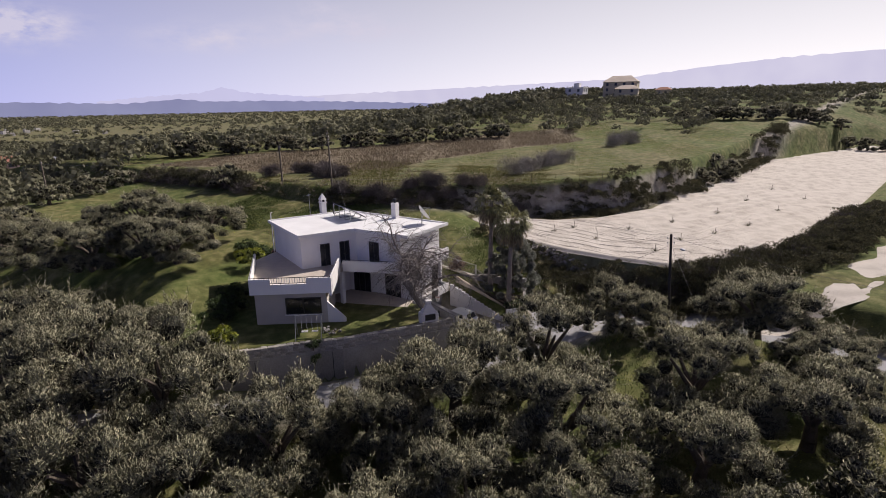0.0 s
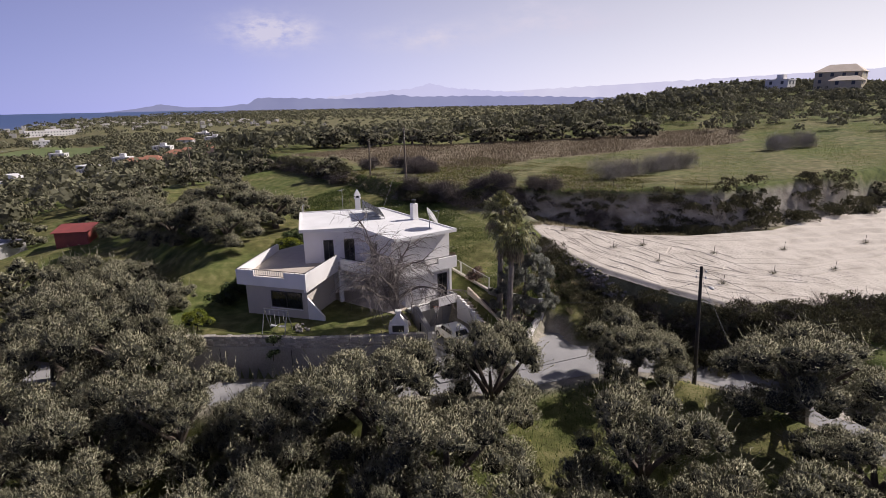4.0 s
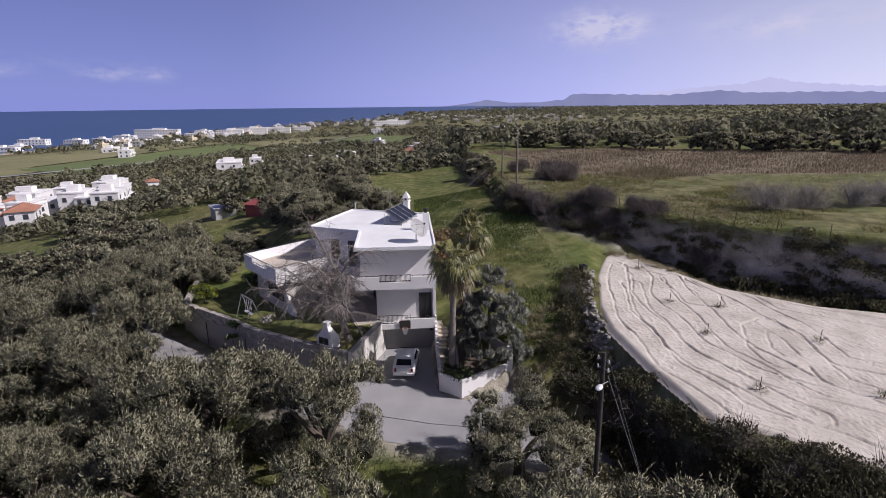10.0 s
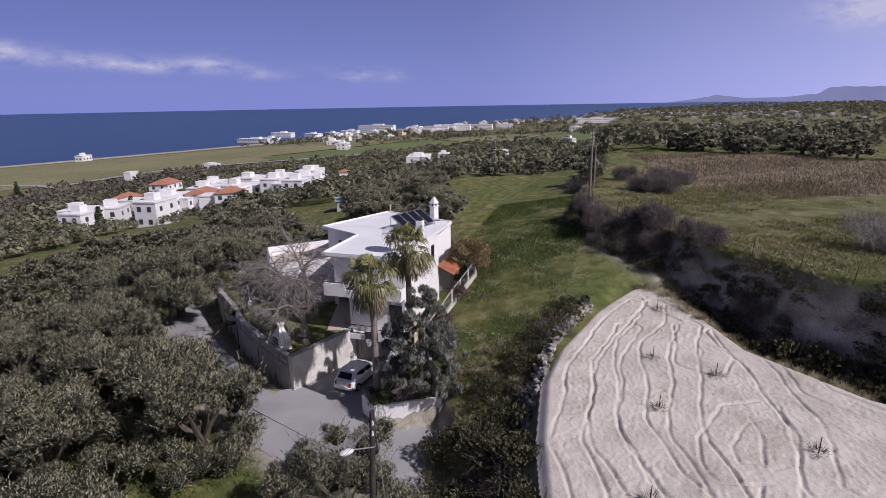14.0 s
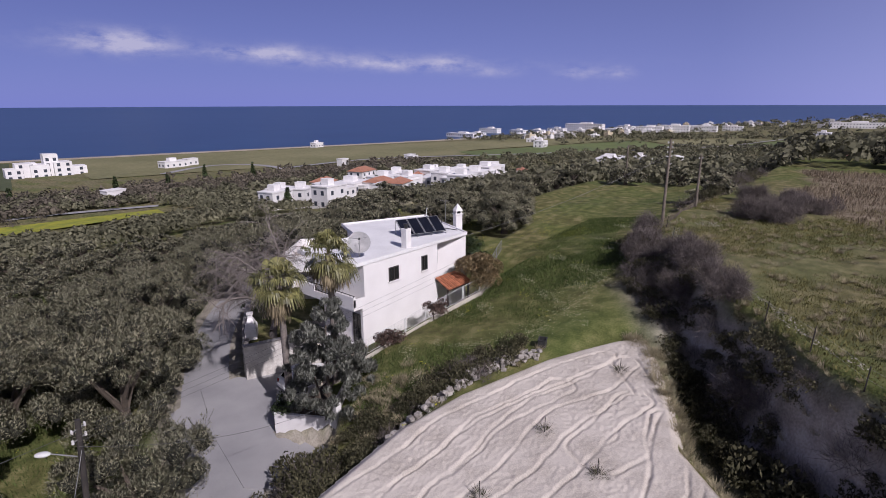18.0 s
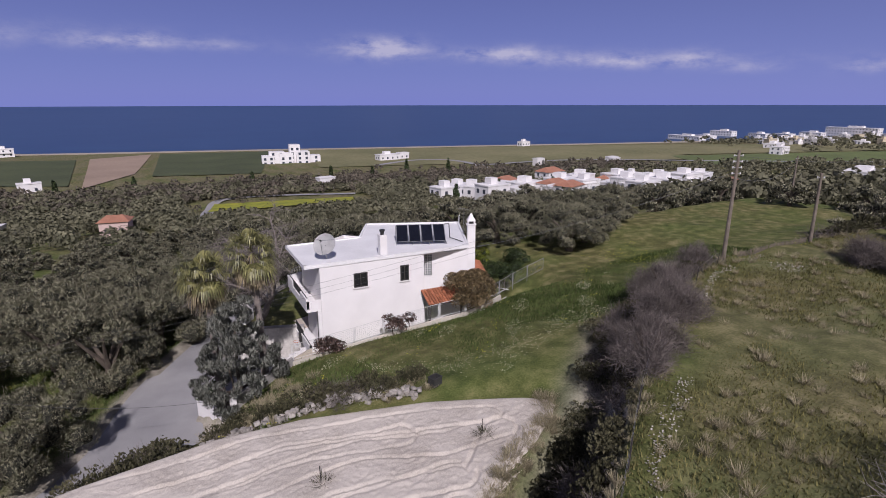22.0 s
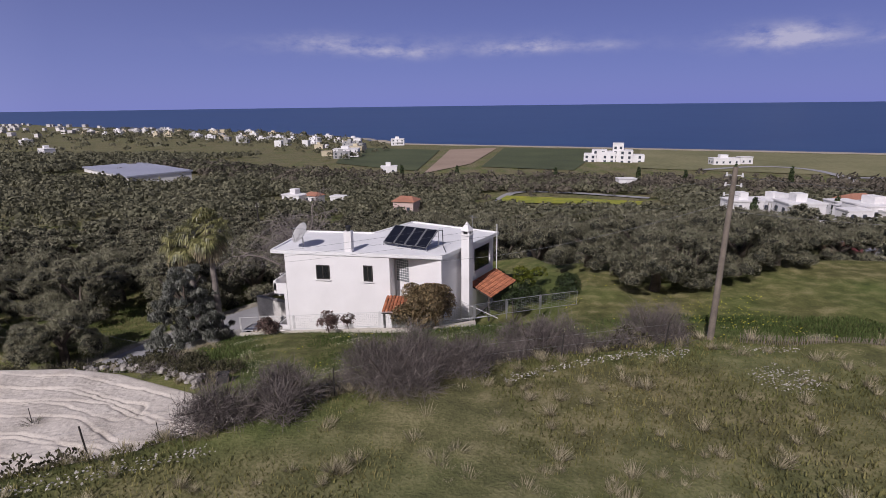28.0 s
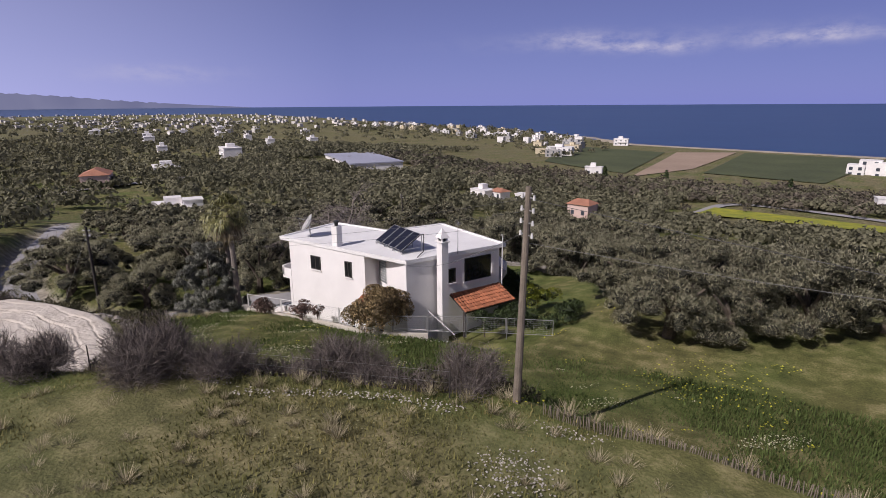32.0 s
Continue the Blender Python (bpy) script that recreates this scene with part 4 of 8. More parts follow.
def lean_to(name, label, a, b, out, drop, parent_posts=()):
    """a, b: ends of the upper edge on the wall; out: way down the slope in plan."""
    a, b, o = Vector(a), Vector(b), Vector((*out, -drop))
    t = thing(name, label, "roof")
    u = b - a
    n = u.cross(o).normalized()
    if n.z < 0:
        n = -n
    board(a - n * 0.10, u, o, n, 0.08, "boarding", M_DARKWOOD, t)
    w, l = 0.24, 0.36
    cols, rows = int(u.length / w), int(o.length / 0.31)
    me = tile_mesh(w, l)
    ud, od = u.normalized(), o.normalized()
    for i in range(cols):
        for j in range(rows):
            p = a + ud * (u.length * (i + 0.5) / cols) + od * (o.length * (j + 1.0) / rows)
            x, y = ud, -od
            m = Matrix(((x.x, y.x, n.x, p.x), (x.y, y.y, n.y, p.y), (x.z, y.z, n.z, p.z), (0, 0, 0, 1)))
            tl = part("roof_tile", me, None, t)
            tl.matrix_local = m @ pose(random.uniform(-0.01, 0.01), random.uniform(-0.015, 0.015), 0, 0, 0, random.uniform(-2, 2))
    for (px, py, pz0, pz1) in parent_posts:
        part("post", boxed(px - 0.07, py - 0.07, pz0, px + 0.07, py + 0.07, pz1), M_DARKWOOD, t)
    return t


lean_to("tiled_porch_roof", "small terracotta tiled lean-to over the back door", (-1.25, 3.98, 3.35), (-4.4, 3.98, 3.35), (0, 1.55), 0.75,
        ((-1.4, 5.3, 0.6, 2.55), (-4.2, 5.3, 0.6, 2.55)))
lean_to("tiled_pergola_roof", "terracotta tiled lean-to along the east wall", (-7.05, 0.95, 3.55), (-8.75, -3.45, 3.55), (-1.85, 0.74), 0.8,
        ((-8.7, 1.55, 0.8, 2.72), (-10.3, -2.4, 0.8, 2.72)))


# ---- plants ----
rng = np.random.default_rng(7)


def leaf_cards(centres, normals, length, width, spread, rg):
    """Slim pointed leaf quads that grow up and out of centres."""
    n = len(centres)
    d = normals * 0.7 + np.array([0, 0, 0.45]) + rg.normal(0, spread * 0.75, (n, 3))
    d /= np.linalg.norm(d, axis=1, keepdims=True) + 1e-9
    side = np.cross(d, rg.normal(0, 1, (n, 3)))
    side /= np.linalg.norm(side, axis=1, keepdims=True) + 1e-9
    ln = length * rg.uniform(0.6, 1.4, (n, 1))
    wd = width * rg.uniform(0.7, 1.3, (n, 1))
    base = centres - d * ln * 0.5
    mid = base + d * ln * 0.5
    return np.stack([base, mid + side * wd, base + d * ln, mid - side * wd], 1)


def blobs_crown(rg, blobs, per_area, length, width, spread=0.7, lean_up=0.35, bent=None):
    """Leaves over the shells of many small ellipsoids (x, y, z, r); bent gathers rounded normals."""
    out = []
    for bx, by, bz, r in blobs:
        n = int(per_area * r * r)
        v = rg.normal(0, 1, (n, 3))
        v /= np.linalg.norm(v, axis=1, keepdims=True)
        v[:, 2] = np.where(v[:, 2] < -0.45, -v[:, 2], v[:, 2])
        rad = r * rg.uniform(0.55, 1.08, (n, 1)) ** 0.6
        c = np.array([bx, by, bz]) + v * rad * np.array([1, 1, 0.85])
        nn = v + np.array([0, 0, lean_up])
        out.append(leaf_cards(c, nn, length, width, spread, rg))
        if bent is not None:
            bent.append(np.repeat(v + rg.normal(0, 0.55, (n, 3)), 4, 0))
    return np.concatenate(out)


def round_off(me, bent):
    """Leaves shade like the rounded clump that they belong to."""
    v = np.concatenate(bent)
    v /= np.linalg.norm(v, axis=1, keepdims=True) + 1e-9
    me.normals_split_custom_set_from_vertices(v.tolist())


# solid lumps inside a crown; their dark material paints its inner shade
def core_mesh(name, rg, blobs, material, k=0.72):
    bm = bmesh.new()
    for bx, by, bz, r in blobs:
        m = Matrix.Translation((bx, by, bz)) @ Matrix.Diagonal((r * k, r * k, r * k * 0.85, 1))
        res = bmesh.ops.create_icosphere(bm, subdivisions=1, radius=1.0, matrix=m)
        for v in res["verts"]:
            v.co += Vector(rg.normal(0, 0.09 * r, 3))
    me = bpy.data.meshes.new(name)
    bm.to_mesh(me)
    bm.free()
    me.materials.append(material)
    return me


def olive_kind(seed, dens=470, height=4.6, radius=2.7, length=0.22, width=0.034, shoots=70):
    """A many-lobed crown: lobes with smaller lobes on them and upright sprigs, on a short forked trunk."""
    rg = np.random.default_rng(seed)
    blobs = []
    squash = rg.uniform(0.8, 1.2)
    for i in range(11):
        a = i * 2.4 + rg.uniform(-0.5, 0.5)
        rr = radius * math.sqrt((i + 0.3) / 11) * rg.uniform(0.7, 1.0)
        zz = height * (0.80 - 0.40 * (rr / radius) ** 2) + rg.uniform(-0.7, 0.5)
        cx, cy, r = rr * math.cos(a) * squash, rr * math.sin(a) / squash, rg.uniform(0.6, 0.98) * radius / 2.8
        blobs.append((cx, cy, zz, r))
        for j in range(3):
            b = a + rg.uniform(-1.4, 1.4)
            k = rg.uniform(0.75, 1.05) * r
            blobs.append((cx + k * math.cos(b), cy + k * math.sin(b), zz + rg.uniform(-0.55, 0.6) * r, r * rg.uniform(0.35, 0.6)))
    for i in range(14):
        a = i * 0.84 + rg.uniform(-0.3, 0.3)
        k = radius * rg.uniform(0.5, 1.0)
        blobs.append((k * math.cos(a), k * math.sin(a), height * rg.uniform(0.16, 0.42), rg.uniform(0.5, 0.95) * radius / 2.9))
    bent = []
    quads = [blobs_crown(rg, blobs, dens, length, width, bent=bent)]
    for i in range(shoots):
        bx, by, bz, r = blobs[rg.integers(0, len(blobs) - 14)]
        v = rg.normal(0, 1, 3) + np.array([0, 0, 0.9])
        v /= np.linalg.norm(v)
        d = v + np.array([0, 0, 0.5]) + rg.normal(0, 0.25, 3)
        d /= np.linalg.norm(d)
        n = 12
        c = np.array([bx, by, bz]) + v * r * 0.9 + d * (np.linspace(0, rg.uniform(0.35, 0.8), n)[:, None])
        quads.append(leaf_cards(c, np.tile(d, (n, 1)), length, width, 0.6, rg))
        bent.append(np.tile(v, (n * 4, 1)))
    quads = np.concatenate(quads)
    leaf = quads_mesh("olive_crown", quads, M_OLIVE)
    round_off(leaf, bent)
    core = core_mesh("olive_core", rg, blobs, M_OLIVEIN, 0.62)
    bm = bmesh.new()
    limb(bm, [(0, 0, -0.5), (0.05, 0.05, 0.5), (-0.05, 0.1, 1.2)], 0.34, 0.24, 8)
    for i in range(5):
        a = i * 1.26 + rg.uniform(-0.3, 0.3)
        limb(bm, [(-0.05, 0.1, 1.1), (0.5 * math.cos(a), 0.5 * math.sin(a), 1.9), (1.4 * math.cos(a), 1.4 * math.sin(a), height * 0.62)], 0.17, 0.06, 6)
    tr = bpy.data.meshes.new("olive_trunk")
    bm.to_mesh(tr)
    bm.free()
    tr.materials.append(M_BARK)
    return leaf, core, tr


FINE = (0.135, 0.0135, 190)
OLIVES = [olive_kind(11, 2100, 4.6, 2.7, *FINE), olive_kind(12, 2100, 4.9, 2.6, *FINE), olive_kind(13, 2100, 4.3, 3.0, *FINE), olive_kind(14, 2100, 4.2, 2.9, *FINE), olive_kind(18, 2100, 5.0, 2.5, *FINE)]
GROVE = [olive_kind(15, 210, 4.6, 2.7, 0.32, 0.046, 0), olive_kind(16, 210, 4.3, 2.8, 0.32, 0.046, 0), olive_kind(17, 210, 4.4, 2.9, 0.32, 0.046, 0)]


def olive(x, y, s=1.0, kinds=None, label="grey-green olive tree with a dense rounded crown", tall=None):
    ks = kinds or OLIVES
    k = ks[int(abs(x * 7.3 + y * 3.1)) % len(ks)]
    t = thing("olive_tree", label, "tree", (x, y, gz(x, y)), (x * 57 + y * 31) % 360, group="olive trees round the house")
    t.scale = (s, s, tall or s * (0.80 + 0.14 * ((x * 1.7 + y * 2.3) % 1)))
    part("crown", k[0], None, t)
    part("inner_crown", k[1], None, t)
    part("trunk", k[2], None, t)
    return t


# x, y, width of the crown, height of its top over the lawn
NEAR_OLIVES = [(18.0, -10.9, 8.9, 4.2), (21.3, -3.4, 7.0, 4.3), (24.5, 7.5, 5.8, 3.2), (34.3, 10.1, 8.6, 4.6), (11.6, -20.9, 7.6, 2.6), (9.4, -25.0, 7.4, 2.4),
               (25.8, -10.3, 7.8, 3.1), (31.6, -2.0, 7.0, 3.7), (38.3, -2.4, 7.0, 3.5), (23.8, -18.4, 5.4, 1.6), (26.6, -14.6, 4.8, 1.3), (2.4, -22.5, 7.6, 5.6),
               (-3.8, -26.8, 8.6, 4.6), (21.4, -22.8, 6.4, 1.6), (18.6, -17.0, 5.6, 1.8), (14.8, -16.2, 5.0, 2.2), (30.4, -17.4, 6.6, 1.4), (33.4, -9.0, 6.6, 2.4),
               (-12.4, -24.6, 8.4, 4.6), (4.6, -28.6, 8.0, 2.8), (-1.0, -33.0, 8.0, 2.4), (15.6, -27.2, 6.6, 0.8), (10.8, -31.2, 6.8, 0.8), (-7.6, -22.4, 7.4, 4.2),
               (39.4, 5.2, 6.0, 2.6), (25.6, -26.4, 6.2, 0.6), (30.8, -23.2, 6.0, 0.6), (37.4, -15.0, 6.4, 1.2)]
EAST_OLIVES = [(-6.6, -18.6, 1.0), (-26.0, -13.8, 1.55), (-17.0, -9.6, 1.3), (-21.4, -10.6, 1.2), (-36.6, -16.4, 1.55), (-41.0, -15.5, 1.2), (-21.6, -2.6, 1.35), (-29.0, -6.4, 1.3),
               (-25.0, -4.0, 1.15), (-33.0, -9.0, 1.1), (-14.3, -27.3, 1.4), (-20.0, -19.5, 1.2)]
LANE_OLIVES = [(-17, -36, 1.3), (-22, -42, 1.2), (-28, -41, 1.3), (-34, -47, 1.2), (-40, -47, 1.3), (-46, -53, 1.2), (-30, -35, 1.2), (-52, -52, 1.3), (-58, -60, 1.2), (-13, -33.5, 1.2), (-64, -58, 1.2), (-38, -40, 1.2)]
for x, y, s in LANE_OLIVES:
    olive(x, y, s, GROVE, label="grey olive tree beside the old lane")
for x, y, wide, high in NEAR_OLIVES:
    olive(x, y, wide / 5.0, tall=(high - gz(x, y)) / 4.8)
for x, y, s in EAST_OLIVES:
    olive(x, y, s, label="grey olive tree on the meadow's edge")


def free_spot(x, y, taken, gap):
    if abs(line_dist(np.array([x]), np.array([y]), ROAD)[0]) < 4.6 or in_poly(np.array([x]), np.array([y]), LAWN)[0] > -4:
        return False
    if in_poly(np.array([x]), np.array([y]), DRIVE)[0] > -3:
        return False
    return all((x - a) ** 2 + (y - b) ** 2 > gap * gap for a, b in taken)


taken = [q[:2] for q in NEAR_OLIVES + EAST_OLIVES] + [(26, 4), (15, -3), (28, 11), (30, 8), (29, 4), (34, 4)]
orchard = []
for i in range(-8, 16):
    for j in range(22):
        x, y = 18 + i * 6.2 + rng.uniform(-1.2, 1.2), -8 - j * 6.0 + rng.uniform(-1.2, 1.2)
        if x < -8 and y > -34:
            continue
        if x > 30 and y > -6 or (y < -108):
            continue
        if free_spot(x, y, taken, 5.0):
            orchard.append((x, y, rng.uniform(0.75, 1.15)))
            taken.append((x, y))
orchard.sort(key=lambda o: math.hypot(o[0] - 18, o[1] + 8))
for x, y, s in orchard[:150]:
    olive(x, y, s * 1.05, OLIVES if math.hypot(x - 24, y + 14) < 13 else GROVE)


# ---- far woods and scrub, as one mass each ----
def far_clumps(spots, rg, per=26, size=0.55):
    """Crowns of small facets over lobed domes, finer where they stand nearer."""
    sp = np.array(spots)
    dist = np.hypot(sp[:, 0], sp[:, 1])
    out = []
    for d0, d1, fine in ((0, 150, 4.2), (150, 260, 2.9), (260, 450, 1.8), (450, 1e9, 1.0)):
        q = sp[(dist >= d0) & (dist < d1)]
        if not len(q):
            continue
        n, far = int(per * fine), d0 >= 450
        v = rg.normal(0, 1, (len(q), n, 3))
        v /= np.linalg.norm(v, axis=2, keepdims=True)
        v[..., 2] = np.abs(v[..., 2]) * (0.75 if far else 1.0) - 0.2
        x, y, r = q[:, 0, None, None], q[:, 1, None, None], q[:, 3, None, None]
        lobes = 1 + 0.22 * np.sin(v[..., :1] * 5 + x) * np.cos(v[..., 1:2] * 5 + y)
        c = q[:, None, :3] + v * r * lobes * rg.uniform(0.7, 1.05, (len(q), n, 1))
        t = np.cross(v, rg.normal(0, 1, v.shape))
        t /= np.linalg.norm(t, axis=2, keepdims=True) + 1e-9
        b = np.cross(v, t) + v * rg.normal(0.2, 0.5, (len(q), n, 1))
        s = r * (0.4 if far and per > 20 else size) / math.sqrt(fine) * rg.uniform(0.6, 1.2, (len(q), n, 1))
        out.append(np.stack([c - t * s * 0.55, c + b * s * 0.75 - t * s * 0.1, c + t * s * 0.6, c - b * s * 0.6], 2).reshape(-1, 4, 3))
    return np.concatenate(out)


def scatter(name, label, category, n, region, rmin, rmax, material, seed, per=26, gap_field=None):
    rg = np.random.default_rng(seed)
    x, y = region(rg, n)
    z = ground_z(x, y)
    c = line_dist(x, y, COAST)
    ok = (c > 25) & (np.abs(line_dist(x, y, ROAD)) > 5)
    if gap_field is not None:
        ok &= gap_field(x, y)
    r = rg.uniform(rmin, rmax, n)
    spots = [(a, b, d + q * 0.75, q) for a, b, d, q, k in zip(x, y, z, r, ok) if k]
    return tagged(new(name, quads_mesh(name, far_clumps(spots, rg, per), material)), label, category, kind="stuff")




EASTFIELDS = [[(-330, -262), (-380, -350), (-600, -250), (-570, -195)], [(-300, -200), (-330, -255), (-560, -190), (-500, -130)], [(-505, -125), (-565, -185), (-660, -110), (-610, -30)],
              [(-440, -10), (-505, -110), (-600, -25), (-520, 20)], [(-150, -30), (-165, -62), (-230, -70), (-225, -35)]]


def plain(x, y):
    """Fields on the coast plain that stay free of trees."""
    free = (np.abs(x + 25) < 33) & (y < -166) & (y > -186)
    free |= (np.abs(x - 60) < 130) & (y < -235) & (y > -470)
    free |= (np.abs(x + 230) < 190) & (y < -205) & (y > -420)
    free |= (x > -212) & (x < -66) & (y > -158) & (y < -84)
    free |= (x > -58) & (x < 12) & (y > -196) & (y < -138)
    free |= (np.abs(x + 205) < 45) & (np.abs(y - 18) < 16)
    free |= (np.abs(x - 112) < 26) & (np.abs(y + 38) < 24)
    free |= (np.abs(x - 172) < 34) & (np.abs(y + 180) < 22)
    for f in EASTFIELDS:
        free |= in_poly(x, y, f) > -3
    free |= (np.abs(x - 28) < 9) & (np.abs(y + 116) < 14)
    free |= (np.abs(x - 74) < 16) & (np.abs(y + 148) < 16)
    return ~free


scatter("olive_grove", "dense grey-green olive grove down to the coast plain", "trees", 3600,
        lambda r, n: (r.uniform(-80, 230, n), r.uniform(-250, -100, n)), 1.6, 2.9, M_FAROLIVE, 21, 24, plain)
scatter("west_grove", "dense olive groves on the western slope", "trees", 4200,
        lambda r, n: (r.uniform(70, 560, n), r.uniform(-330, 60, n)), 1.8, 3.4, M_FAROLIVE, 22, 20, plain)
scatter("east_woods", "dark woods and groves on the eastern slopes", "trees", 10500,
        lambda r, n: (-70 - 620 * r.uniform(0, 1, n) ** 1.4, r.uniform(-330, 420, n)), 1.8, 3.6, M_FAROLIVE, 23, 20,
        lambda x, y: plain(x, y) & ~((x > -80) & (y > -8) & (y < 95)))
scatter("south_woods", "dark olive woods along the southern ridge", "trees", 3000,
        lambda r, n: (r.uniform(-260, 160, n), 105 + 260 * r.uniform(0, 1, n) ** 0.8), 1.1, 2.3, M_FAROLIVE, 24, 20,
        lambda x, y: (np.abs(x - 40) > 28) | (y > 190))
scatter("hill_trees", "dark round trees below the hill villa", "trees", 800,
        lambda r, n: (r.uniform(-120, 40, n), r.uniform(150, 238, n)), 0.9, 1.7, M_FAROLIVE, 32, 24,
        lambda x, y: (np.hypot(x + 43, y - 226) > 12) & (np.hypot(x + 66, y - 232) > 9))
scatter("distant_woods", "distant wooded country", "trees", 6000,
        lambda r, n: (r.uniform(-2600, 1600, n), r.uniform(-700, 900, n)), 3.2, 6.5, M_FAROLIVE, 25, 26,
        lambda x, y: (np.hypot(x, y) > 520))



def ring(r, n):
    d, a = 1300 + 3300 * r.uniform(0, 1, n) ** 0.8, np.radians(r.uniform(-30, 115, n))
    return -d * np.sin(a), d * np.cos(a)


scatter("horizon_woods", "dark woods out to the southern and eastern horizon", "trees", 7000, ring, 5, 10, M_FAROLIVE, 33, 22)

# ---- utility poles ----
def wood_pole(x, y, h, material, label, arms=0, lean=(0.0, 0.0), rz=0.0, z=None):
    p = thing("utility_pole", label, "pole", (x, y, gz(x, y) if z is None else z), rz)
    part("post", tubed((0, 0, -0.4), (lean[0], lean[1], h), 0.15, 0.10, 10), material, p)
    for i in range(arms):
        zz = h - 0.35 - i * 0.42
        k = zz / h
        arm = part("crossarm", tubed((lean[0] * k - 0.32, lean[1] * k, zz), (lean[0] * k + 0.32, lean[1] * k, zz), 0.022, None, 6), M_GALV, p)
        for sx in (-0.3, 0.3):
            bm = tubed((lean[0] * k + sx, lean[1] * k, zz - 0.06), (lean[0] * k + sx, lean[1] * k, zz + 0.10), 0.05, 0.035, 8)
            part("insulator", bm, M_METALW, arm)
    return p


wood_pole(-20.2, 16.2, 7.5, M_WOOD, "weathered wooden electricity pole with four crossarms", 4, (-0.15, -0.1), -25, 7.0)
wood_pole(-30.9, 16.2, 5.6, M_WOOD, "short weathered wooden pole at the meadow", 1, (0.05, 0), -20, 6.7)
wood_pole(27.4, 10.5, 8.6, M_DARKWOOD, "dark tarred wooden street pole beside the lane", 2, (-0.35, 0.4), 30, -2.25)


# ---- garden walls, steps and fences ----
RET = [(-5.5, -20.2), (0.9, -19.0), (2.6, -17.2), (5.8, -13.1), (7.8, -11.1), (10.4, -7.2), (12.95, -2.9)]
ret = thing("retaining_wall", "tall stained concrete retaining wall with rough stone courses on top", "wall")


def stone_mesh(w, h, d, seed):
    rg = random.Random(seed)
    bm = boxed(-w / 2, -d / 2, -h / 2, w / 2, d / 2, h / 2)
    for v in bm.verts:
        v.co += Vector((rg.uniform(-0.15, 0.15) * w, rg.uniform(-0.12, 0.12) * d, rg.uniform(-0.15, 0.15) * h))
    bmesh.ops.bevel(bm, geom=list(bm.edges), offset=min(w, h) * 0.14, segments=1, affect="EDGES")
    me = bpy.data.meshes.new("stone")
    bm.to_mesh(me)
    bm.free()
    me.materials.append(M_STONE)
    return me


STONES = [stone_mesh(0.46, 0.20, 0.42, s) for s in range(6)]
for a, b in zip(RET[:-1], RET[1:]):
    part("concrete_face", slab(a, b, 0.42, -3.4, -0.62), M_CONC, ret)
    part("stone_backing", slab(a, b, 0.34, -0.62, 0.14, 0.06), M_CONC, ret)
    p, q = Vector(a), Vector(b)
    L, d = (q - p).length, (q - p).normalized()
    n = Vector((-d.y, d.x))
    rz = math.degrees(math.atan2(d.y, d.x))
    for r in range(4):
        k = 0
        x = 0.22 + 0.11 * (r % 2)
        while x < L - 0.1:
            c = p + d * x + n * (0.24 + random.uniform(-0.02, 0.03))
            s = part("stone", STONES[random.randrange(6)], None, ret)
            s.matrix_local = pose(c.x, c.y, -0.52 + r * 0.205 + random.uniform(-0.015, 0.015), 0, 0, rz + random.uniform(-3, 3))
            x += 0.47
for k, f in enumerate((0.15, 0.38, 0.62, 0.83)):
    i = min(int(f * 6), 5)
    c = Vector(RET[i]).lerp(Vector(RET[i + 1]), f * 6 - i)
    part("drain_stain", tubed((c.x + 0.02, c.y - 0.03, -3.0), (c.x + 0.02, c.y - 0.03, -0.8), 0.03, None, 5), M_IRON, ret)

dw = thing("driveway_wall", "whitewashed stone wall beside the driveway", "wall")
whitewash = mat("whitewash", (0.70, 0.67, 0.62), (0.45, 0.42, 0.38), 0.95, 0.9, 6, 0.6)
part("wall_body", slab((12.95, -2.75), (7.1, -0.6), -0.35, -2.6, (0.25, 0.35)), whitewash, dw)
part("wall_cap", slab((12.95, -2.72), (7.1, -0.57), -0.42, (0.25, 0.35), (0.33, 0.43)), M_CONC, dw)
part("drain_groove", boxed(10.6, -1.98, -2.4, 10.72, -1.84, 0.1), M_IRON, dw)

steps = thing("garden_steps", "cream painted outdoor steps up to the house", "stairs")
cream_w = mat("cream_wash", (0.66, 0.58, 0.46), (0.50, 0.43, 0.34), 0.9, 0.8, 10, 0.2)
for k in range(14):
    x = 13.9 - k * 0.42
    part("step", boxed(x - 0.44, 4.0, -2.6, x, 5.15, -2.25 + k * 0.168), cream_w, steps)
    zt = -2.25 + k * 0.168
    part("side_block", boxed(x - 0.42, 3.80, -2.6, x, 4.0, zt + 0.45 + 0.03 * (k % 2)), M_WHITE, steps)
part("landing", boxed(7.0, 3.95, -0.3, 8.1, 6.3, -0.02), cream_w, steps)
part("flank_wall", slab((13.9, 5.15), (7.9, 5.15), -0.2, -2.5, (-1.5, 0.9)), cream_w, steps)

pl = thing("planter_wall", "low white wall round the raised planting bed", "wall")
part("bed_soil", prism(bmesh.new(), [(14.6, 4.0), (15.5, 5.3), (13.7, 8.8), (9.6, 6.4), (9.6, 5.35), (13.9, 5.35)], -2.6, [-1.25, -1.25, -0.9, 0.2, 0.2, -1.2]),
     mat("bed_earth", (0.10, 0.075, 0.055), (0.05, 0.04, 0.03), 0.95, 2, 15, 0.6), pl)
part("front_face", slab((14.45, 3.75), (15.65, 5.25), 0.2, -2.6, (-1.0, -0.93)), M_WHITE, pl)
part("side_face", slab((15.65, 5.25), (13.8, 8.95), 0.2, -2.6, (-0.93, -0.75)), M_WHITE, pl)
